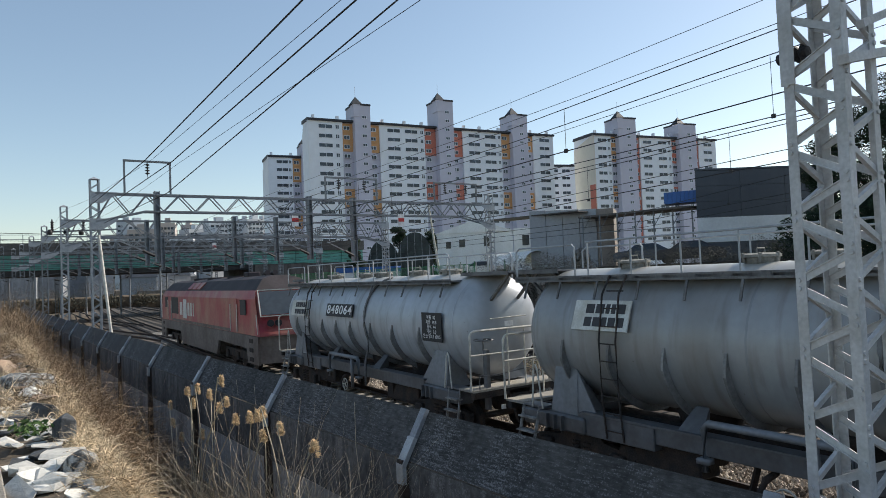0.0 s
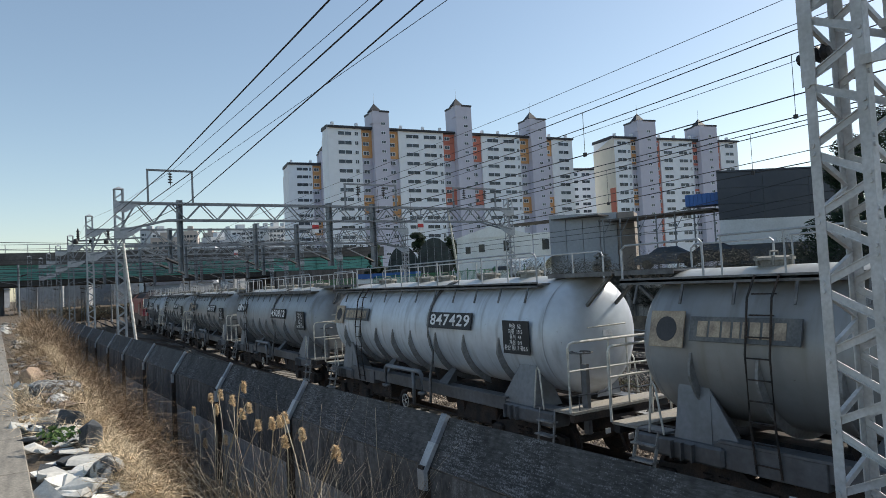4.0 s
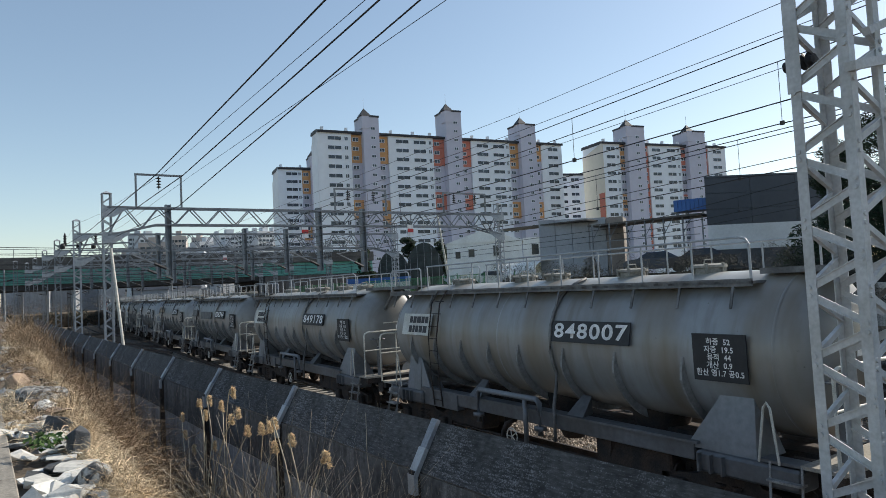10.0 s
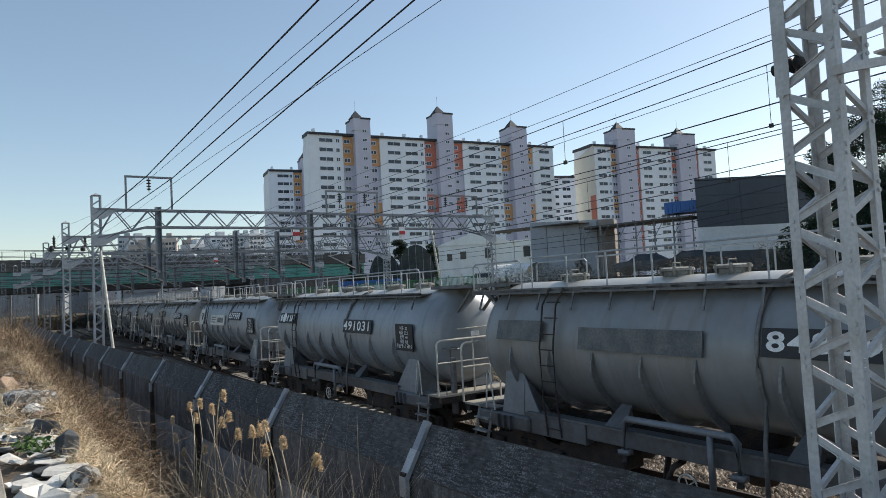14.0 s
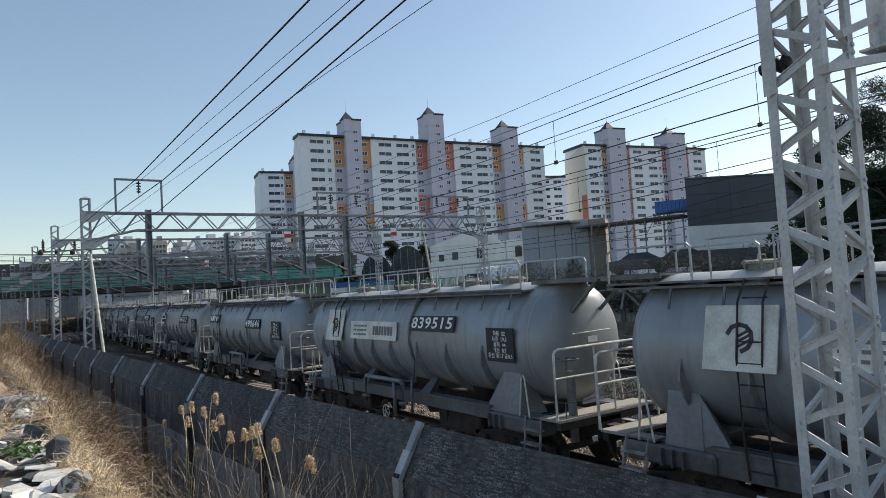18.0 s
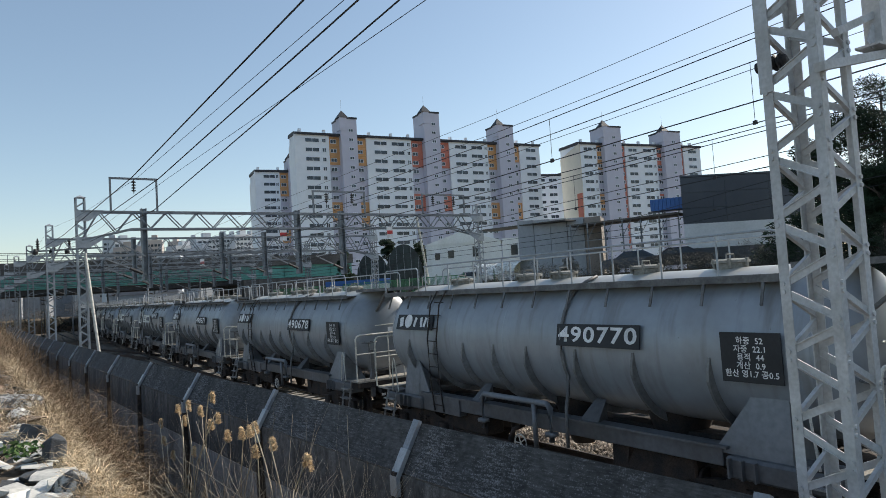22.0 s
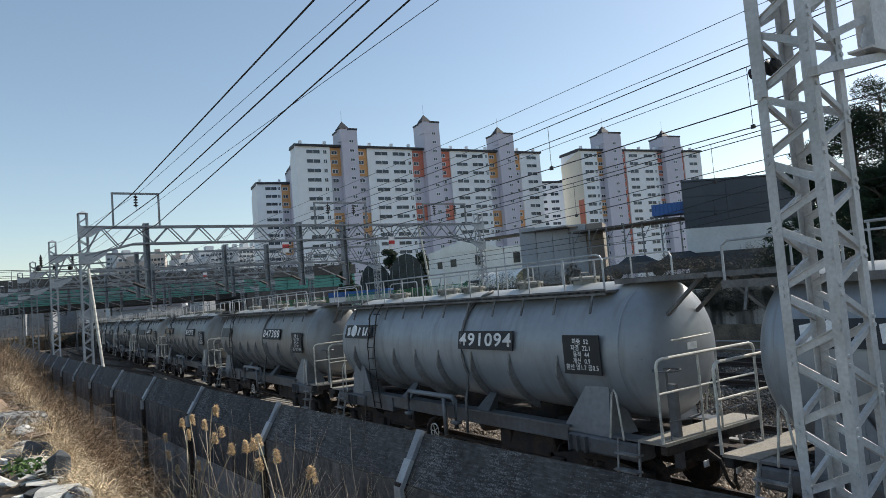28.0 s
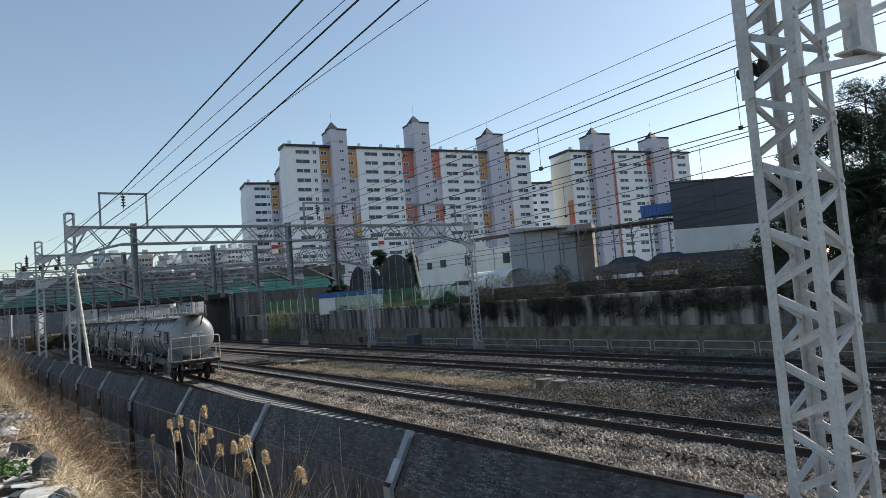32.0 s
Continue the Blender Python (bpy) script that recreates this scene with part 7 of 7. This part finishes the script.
stones("ballast_stones", in_track(0), 9000, 0.024, 0.045, 2, STONE_DARK, "loose grey ballast stones in the track")
stones("ballast_stones", in_track(1), 17000, 0.026, 0.048, 3, STONE_DARK, "loose grey ballast stones in the track")
stones("ballast_stones", beyond, 42000, 0.04, 0.078, 4, STONE_DARK, "loose grey ballast stones beyond the second track")


def relay_box(x, y, w, d, h, mt, label):
    ob = holder("trackside_box", pose(x, y, -0.35, 0, 0, 8), label, "equipment box", "trackside boxes")
    part("body", box(bmesh.new(), -w / 2, w / 2, -d / 2, d / 2, 0, h, 0.02), mt, ob)
    part("lid", box(bmesh.new(), -w / 2 - 0.04, w / 2 + 0.04, -d / 2 - 0.04, d / 2 + 0.04, h, h + 0.05, 0.01), mt, ob)


OLD_BOX = mat("weathered_box", (0.2, 0.185, 0.16), 0.9, 0, 0.25, 4.0, 0.2, 30, (0.12, 0.11, 0.1))
relay_box(18.95, 20.1, 0.36, 0.4, 0.42, OLD_BOX, "small pale concrete cable box beside the rails")
relay_box(19.05, 19.2, 0.42, 0.4, 0.4, OLD_BOX, "small pale concrete cable box beside the rails")
relay_box(30.9, 47.7, 0.9, 0.9, 0.9, DARKCLAD, "dark equipment cabinet beside the far track")
relay_box(19.4, 44.8, 0.9, 0.7, 0.3, SLEEPER, "low pale concrete box between tracks")
relay_box(25.7, 54.1, 0.5, 0.5, 0.25, SLEEPER, "low pale concrete box between tracks")
rn = random.Random(8)
for k in range(5):
    y = 46 + rn.uniform(-3, 4)
    ob = holder("cable_duct", pose(18.6 + rn.uniform(-0.8, 1.2), y, -0.2, 0, 0, rn.uniform(50, 110)), "dark point-machine rods and cable ducts between rails", "cable duct", "cable ducts")
    part("duct", box(bmesh.new(), -0.12, 0.12, -0.9, 0.9, -0.05, 0.12, 0.02), BOGIE, ob)
dw = holder("dwarf_signal", pose(27.9, 51.4, -0.4), "small dark dwarf signal beside the track", "signal")
part("post", rod(bmesh.new(), (0, 0, 0), (0, 0, 0.8), 0.05, 8), BOGIE, dw)
part("head", box(bmesh.new(), -0.15, 0.15, -0.12, 0.12, 0.7, 1.15, 0.03), BOGIE, dw)
for k in range(10):
    y = 15 + k * 3.4
    ob = leaves("dry_grass", [(19.2 + rnd.uniform(-0.9, 0.9), y, -0.2, 1.0, 2.2, 0.16)], 420, 0.1, WEED, "", 300 + k, flat=0.12)
    tagged(ob, "tuft of yellow dry grass in the ballast", "grass", "grass tufts")

# ---- the near bank ----
ASPHALT = mat("path_asphalt", (0.06, 0.06, 0.062), 0.9, 0, 0.2, 4, 0.3, 60)
KERB = mat("path_concrete", (0.29, 0.26, 0.215), 0.9, 0, 0.2, 3.5, 0.25, 40, (0.2, 0.18, 0.15), -1.2)
bm = bmesh.new()
v = [bm.verts.new((kerb_x(y) + dx, y, z)) for y in (-30, 110) for dx, z in ((-3.4, 1.9), (-0.412, 1.9), (-0.412, 2.16), (-3.4, 2.16))]
for k in range(4):
    bm.faces.new((v[k], v[(k + 1) % 4], v[4 + (k + 1) % 4], v[4 + k]))
bm.faces.new(v[3::-1])
bm.faces.new(v[4:])
bmesh.ops.recalc_face_normals(bm, faces=bm.faces[:])
tagged(finish(bm, "path", ASPHALT), "dark asphalt path behind the kerb", "path", kind="structure")
kerb = holder("kerb", pose(0, 0, 0), "pale concrete kerb along the path", "kerb", kind="structure")
stone = part("kerb_stone", box(bmesh.new(), -0.4, 0, 0.006, 1.994, 1.8, 2.2, 0.012), KERB, kerb)
for k in range(50):
    y = -6 + k * 2.0
    if k:
        stone = new("kerb_stone", stone.data)
        stone.parent = kerb
    stone.matrix_local = Matrix.Translation((kerb_x(y), y, 0)) @ Matrix.Rotation(math.atan(0.0195), 4, "Z")

ROCK = mat("pale_rock", (0.6, 0.58, 0.53), 0.9, 0, 0.14, 2.2, 0.35, 26, (0.38, 0.36, 0.33), 0, 0.22, (0.48, 0.72))
ROCK_DARK = mat("dark_rock", (0.055, 0.058, 0.062), 0.85, 0, 0.3, 5.0, 0.7, 14, (0.13, 0.13, 0.127), 0, 0.15, (0.5, 0.7))
ROCK_MOSS = mat("mottled_rock", (0.36, 0.355, 0.33), 0.9, 0, 0.35, 12.0, 0.9, 22, (0.06, 0.06, 0.06), 0, 0.1, (0.46, 0.54))
ROCK_TAN = mat("tan_rock", (0.42, 0.3, 0.21), 0.9, 0, 0.2, 3.0, 0.4, 20, (0.3, 0.22, 0.16), 0, 0.15)


def rock(x, y, z, sx, sy, sz, seed, material, label, turn=0.0, tilt=0.0, points=16, block=0.55):
    """A broken angular stone: the hull of scattered points, blunted."""
    rn = random.Random(seed)
    bm = bmesh.new()
    for _ in range(points):
        d = Vector((rn.uniform(-1, 1), rn.uniform(-1, 1), rn.uniform(-1, 1)))
        d = d / (max(abs(d.x), abs(d.y), abs(d.z)) * block + d.length * (1 - block))
        d *= rn.uniform(0.82, 1.0)
        bm.verts.new((d.x * sx, d.y * sy, d.z * sz))
    res = bmesh.ops.convex_hull(bm, input=bm.verts[:])
    bmesh.ops.delete(bm, geom=[g for g in res["geom_interior"] if isinstance(g, bmesh.types.BMVert)], context="VERTS")
    bmesh.ops.dissolve_limit(bm, angle_limit=0.3, verts=bm.verts[:], edges=bm.edges[:])
    bmesh.ops.bevel(bm, geom=bm.edges[:], offset=0.07 * min(sx, sy, sz), segments=1, affect="EDGES")
    ob = finish(bm, "rock", material)
    ob.matrix_world = pose(x, y, z, tilt, tilt * 0.6, turn)
    return tagged(ob, label, "rock", "rocks on the bank")


rock(0.72, 7.3, 2.2, 0.17, 0.24, 0.2, 2, ROCK_MOSS, "large mottled grey boulder on the bank", 15, 8, 30, 0.3)
rock(0.74, 8.95, 2.26, 0.13, 0.17, 0.2, 5, ROCK_DARK, "dark angular boulder with a flat top", 12, 4, 14, 0.9)
rock(0.62, 14.1, 2.22, 0.5, 0.55, 0.3, 9, ROCK_MOSS, "broad pale boulder speckled with dark moss", 25, 6, 30, 0.3)
rock(0.28, 16.4, 2.3, 0.26, 0.26, 0.26, 11, ROCK_TAN, "tan rounded stone beside the kerb", 40, 0, 26, 0.2)
rock(0.62, 10.4, 2.25, 0.15, 0.2, 0.2, 12, ROCK_DARK, "dark broken stone in a heap beside the kerb", 70, 10, 14, 0.8)
rn = random.Random(21)
HEAP_LABEL = {id(ROCK): "pale grey broken stone slab in a heap beside the kerb", id(ROCK_DARK): "dark broken stone in a heap beside the kerb", id(ROCK_TAN): "tan broken stone in a heap beside the kerb", id(ROCK_MOSS): "mottled grey stone in a heap beside the kerb"}
for k in range(150):
    y = 6.0 + 6.2 * rn.random() if k < 95 else 12 + 12 * rn.random() ** 1.3
    f = rn.random()
    x = kerb_x(y) + 0.06 + f * (0.56 if y < 12 else 0.85)
    s = rn.uniform(0.06, 0.17) if k < 95 else rn.uniform(0.07, 0.2)
    mt = ROCK if k % 9 not in (3, 7) else ROCK_DARK if k % 2 else ROCK_MOSS
    if y > 12:
        mt = (ROCK, ROCK_MOSS, ROCK_DARK, ROCK, ROCK_TAN)[k % 5]
    flat = rn.uniform(0.16, 0.34)
    rock(x, y, 2.14 + 0.1 * f * rn.random() + s * flat * 0.4, s * rn.uniform(0.9, 1.7), s * rn.uniform(0.8, 1.4), s * flat * rn.choice((1, 1, 2)), 30 + k, mt, HEAP_LABEL[id(mt)], rn.uniform(0, 180), rn.uniform(-24, 24), 12, 0.75)
for k in range(30):
    y = 22 + 40 * rn.random()
    s = rn.uniform(0.1, 0.26)
    rock(rn.uniform(0.1, 1.0) + kerb_x(y), y, 2.14 + s * 0.2, s * 1.2, s * 1.2, s * 0.55, 200 + k, ROCK if k % 3 else ROCK_MOSS, "pale grey stone on the grassy bank", rn.uniform(0, 180), rn.uniform(-15, 15), 12)


STRAW = leaf_mat("straw", (0.7, 0.57, 0.39), (0.44, 0.33, 0.21))
TWIG = leaf_mat("brown_twigs", (0.3, 0.215, 0.14), (0.11, 0.078, 0.052))
GREYTWIG = leaf_mat("grey_twigs", (0.5, 0.43, 0.33), (0.22, 0.18, 0.13))


def slope_place(y0, y1, x0, x1, power=1.4):
    def place(rn):
        y = y0 + (y1 - y0) * rn.random() ** power
        x = rn.uniform(x0, x1) + 0.008 * y
        return x, y, ground_height(x, y) - 0.03
    return place


def tangle(name, place, count, length, width, seed, material, label, category="brush", curl=0.5, rise=0.5, sink=0.25, steps=5):
    """Crooked twigs that start at a place, rise, wander and sink again, as one mass."""
    rn = random.Random(seed)
    verts, faces = [], []
    for _ in range(count):
        p = Vector(place(rn))
        a = rn.uniform(0, math.tau)
        d = Vector((math.cos(a), math.sin(a), rise * rn.uniform(-0.2, 2.0))).normalized()
        ln = length * rn.choice((0.5, 0.8, 1.0, 1.3, 1.9)) / steps
        w0 = width * rn.uniform(0.5, 1.5)
        n = len(verts)
        for j in range(steps + 1):
            s = d.cross(Vector((rn.uniform(-1, 1), rn.uniform(-1, 1), 0.6))).normalized() * w0 * (1 - 0.75 * j / steps)
            verts.append(tuple(p - s))
            verts.append(tuple(p + s))
            if j < steps:
                faces.append((n + 2 * j, n + 2 * j + 1, n + 2 * j + 3, n + 2 * j + 2))
            p = p + d * ln
            d = (d + Vector((rn.uniform(-curl, curl), rn.uniform(-curl, curl), rn.uniform(-curl, curl) - sink))).normalized()
    me = bpy.data.meshes.new(name)
    me.from_pydata(verts, [], faces)
    me.materials.append(material)
    return tagged(new(name, me), label, category, kind="stuff")


def heaps(y0, y1, x0, x1, number, seed, spread=0.45, power=1.3):
    """Places in loose heaps on the slope, thick in the middle and thin between."""
    r0 = random.Random(seed)
    mids = []
    for _ in range(number):
        y = y0 + (y1 - y0) * r0.random() ** power
        mids.append((r0.uniform(x0, x1) + 0.008 * y, y, r0.uniform(0.08, 0.34)))

    def place(rn):
        x, y, h = rn.choice(mids)
        dx, dy = rn.gauss(0, spread * 0.6), rn.gauss(0, spread)
        x, y = min(x + dx, fence_x(y) - 0.45), y + dy
        return x, y, ground_height(x, y) + h * math.exp(-(dx * dx + dy * dy) / (spread * spread)) * rn.random()
    return place


tangle("dry_grass", slope_place(5, 60, 0.7, 1.02), 34000, 0.15, 0.003, 1, STRAW, "pale golden dry grass on the bank", "grass", 0.5, 0.6, 0.3, 3)
tangle("dry_grass", heaps(6, 30, 0.8, 1.02, 60, 5, 0.2), 18000, 0.2, 0.0035, 11, STRAW, "clumps of pale golden dry grass on the bank", "grass", 0.5, 0.9, 0.35, 4)
tangle("dry_grass", heaps(10, 60, 0.1, 0.9, 60, 15, 0.4, 1.0), 13000, 0.24, 0.0045, 2, STRAW, "pale golden dry grass between stones", "grass", 0.5, 0.8, 0.25, 3)
tangle("dry_grass", heaps(11, 40, 0.15, 0.8, 24, 25, 0.35, 1.0), 6000, 0.3, 0.004, 22, TWIG, "brown dead weeds between stones", "grass", 0.5, 0.9, 0.25, 4)
tangle("dead_brush", heaps(11, 50, 1.15, 1.85, 80, 6, 0.3), 26000, 0.6, 0.0045, 3, TWIG, "tangled brown dead brush on the slope", curl=0.6, rise=0.7)
tangle("dead_brush", slope_place(12, 60, 1.2, 2.4), 3000, 0.5, 0.004, 13, TWIG, "tangled brown dead brush on the slope", curl=0.7, rise=0.5)
tangle("dead_brush", heaps(5.8, 9.0, 2.1, 2.9, 20, 27, 0.3, 1.0), 3500, 1.1, 0.004, 24, GREYTWIG, "tall pale dead stems by the fence", curl=0.45, rise=2.2, sink=0.12)
tangle("dead_brush", heaps(6.0, 12, 2.3, 3.1, 24, 7, 0.35, 1.0), 7000, 0.7, 0.0036, 4, GREYTWIG, "tangled grey-brown dead stems by the fence", curl=0.6, rise=1.0, sink=0.2)
tangle("dead_brush", heaps(10.5, 24, 1.4, 2.05, 26, 8, 0.36, 1.0), 16000, 0.75, 0.005, 7, TWIG, "heap of brown dead brush on the slope", curl=0.6, rise=1.1, sink=0.22)
tangle("tall_dead_brush", heaps(15, 19, 2.2, 2.8, 5, 9, 0.3, 1.0), 500, 1.2, 0.0045, 5, TWIG, "tall dead brush against the fence", curl=0.4, rise=3.0, sink=0.05)
tangle("tall_dead_brush", heaps(26, 48, 0.9, 2.6, 26, 10, 0.9, 1.0), 8000, 1.0, 0.008, 6, TWIG, "tall reddish dead brush at the bank's far end", curl=0.5, rise=2.0, sink=0.12)
tangle("dry_grass", lambda rn: (rn.uniform(16.9, 19.2) + 0.03 * noise.noise((0, rn.random(), 0)), 7 + 16 * rn.random(), -0.25), 3200, 0.26, 0.005, 21, TWIG, "thin grey-brown dry grass in the ballast", "grass", 0.4, 2.0, 0.1, 3)
for x0, x1, y0, y1, count in ((17.9, 19.3, 21.0, 31.0, 6500), (17.6, 19.0, 31.0, 46.0, 3500)):
    tangle("dry_grass", lambda rn: (rn.uniform(x0, x1), rn.uniform(y0, y1), -0.26), count, 0.22, 0.006, 40 + int(y0), STRAW, "low golden dry grass in the ballast", "grass", 0.5, 0.8, 0.2, 3)
tangle("bare_reed_stems", heaps(6.6, 11.0, 2.5, 3.0, 14, 12, 0.35, 1.0), 260, 1.35, 0.0065, 8, GREYTWIG, "bare bent reed stems by the fence", "reeds", 0.22, 3.0, 0.03, 6)
tangle("green_weeds", heaps(6.5, 12, 2.0, 3.0, 8, 14, 0.3, 1.0), 700, 0.28, 0.006, 9, GREENLEAF, "sparse olive green weeds among the dead brush", "weeds", 0.4, 1.5, 0.1, 3)
for k in range(7):
    ob = leaves("green_plant", [(0.42 + rnd.uniform(-0.15, 0.15), 8.9 + rnd.uniform(-0.5, 0.5), 2.36, 0.1, 0.12, 0.07)], 14, 0.04, GREENLEAF, "", 500 + k, flat=0.9)
    tagged(ob, "small green leafy plant among the stones", "plant", "green plants", "stuff")

PLUME = leaf_mat("reed_plume", (0.62, 0.46, 0.28), (0.45, 0.32, 0.18))
STEM = mat("reed_stem", (0.5, 0.43, 0.3), 0.8, 0, 0.2, 6)
HEADS = ((12.41, 2.07), (11.72, 2.21), (10.31, 2.48), (13.76, 1.65), (10.42, 2.06), (9.63, 2.01), (9.01, 2.13), (8.49, 2.27), (7.89, 2.17), (11.99, 1.93), (10.99, 2.2), (16.5, 0.69), (6.92, 2.14), (8.51, 1.97), (10.06, 2.2), (11.46, 1.5), (16.0, 0.45), (13.6, 1.35), (8.7, 2.2), (12.9, 1.2))
for k, (hy, hz) in enumerate(HEADS):
    rn = random.Random(700 + k)
    ob = holder("reed", pose(2.9, hy, 0), "dry reed stalk with a fluffy tan plume", "reed", "reeds by the fence")
    lean = rn.uniform(-0.9, 0.9)
    bx, by = rn.uniform(-0.5, 0.2), (9.8 - hy) * 0.35 + lean
    bz = ground_height(2.9 + bx, hy + by) - 0.05
    top = Vector((0, 0, hz))
    pts = [Vector((bx, by, bz)).lerp(top, f) + Vector((0.05 * math.sin(3 * f + k), (0.16 + 0.2 * ((k * 7) % 5) / 5) * math.sin(math.pi * f) * (1 if by > 0 else -1), 0.16 * math.sin(math.pi * f))) for f in (0, 0.15, 0.3, 0.45, 0.6, 0.75, 0.88, 1.0)]
    part("stalk", tube(bmesh.new(), pts, 0.0078, 5), STEM, ob)
    bend_y = rn.choice((-1, 1)) * rn.uniform(0.02, 0.055)
    pl = leaves("plume", [(0, bend_y * f, hz - 0.02 + 0.05 * f - 0.035 * f * f, 0.028 - 0.004 * f, 0.03, 0.034) for f in (-0.9, -0.3, 0.4, 1.1, 1.9, 2.5)], 620, 0.03, PLUME, "", 800 + k, flat=0.22)
    pl.parent = ob
    if k % 2:
        lf = bmesh.new()
        q = pts[2]
        v = [lf.verts.new(q + Vector((0.0, d * f, -0.25 * f * f + 0.1 * f))) for f, d in ((0, 0.3), (0.5, 0.32), (1.0, 0.3))]
        u = [lf.verts.new(p.co + Vector((0.02, 0, 0.012))) for p in v]
        lf.faces.new((v[0], v[1], u[1], u[0])); lf.faces.new((v[1], v[2], u[2], u[1]))
        part("leaf", lf, STEM, ob)


# ---- what moves ----
def motions():
    times = [i * 0.5 for i in range(65)]
    for i, w in wagons.items():
        ahead = (19 - i) * PITCH + SLIP[i - 1]
        walk(w, [(t, on_track(train_s(t) + ahead)) for t in times])
        # the wheels turn while the wagon is in sight near the fence
        near = [k / 30.0 for k in range(961) if -3 < train_s(k / 30.0) + ahead < 24]
        for ws, y in wheelsets[i]:
            keys = sorted({0.0, 32.0, *near})
            walk(ws, [(t, pose(0, y, 0.43) @ Matrix.Rotation(-(train_s(min(max(t, near[0]), near[-1])) + ahead) / 0.43, 4, "X")) for t in keys])
    walk(loco, [(t, on_track(train_s(t) + 18 * PITCH + SLIP[0] + 19.7)) for t in times])


motions()
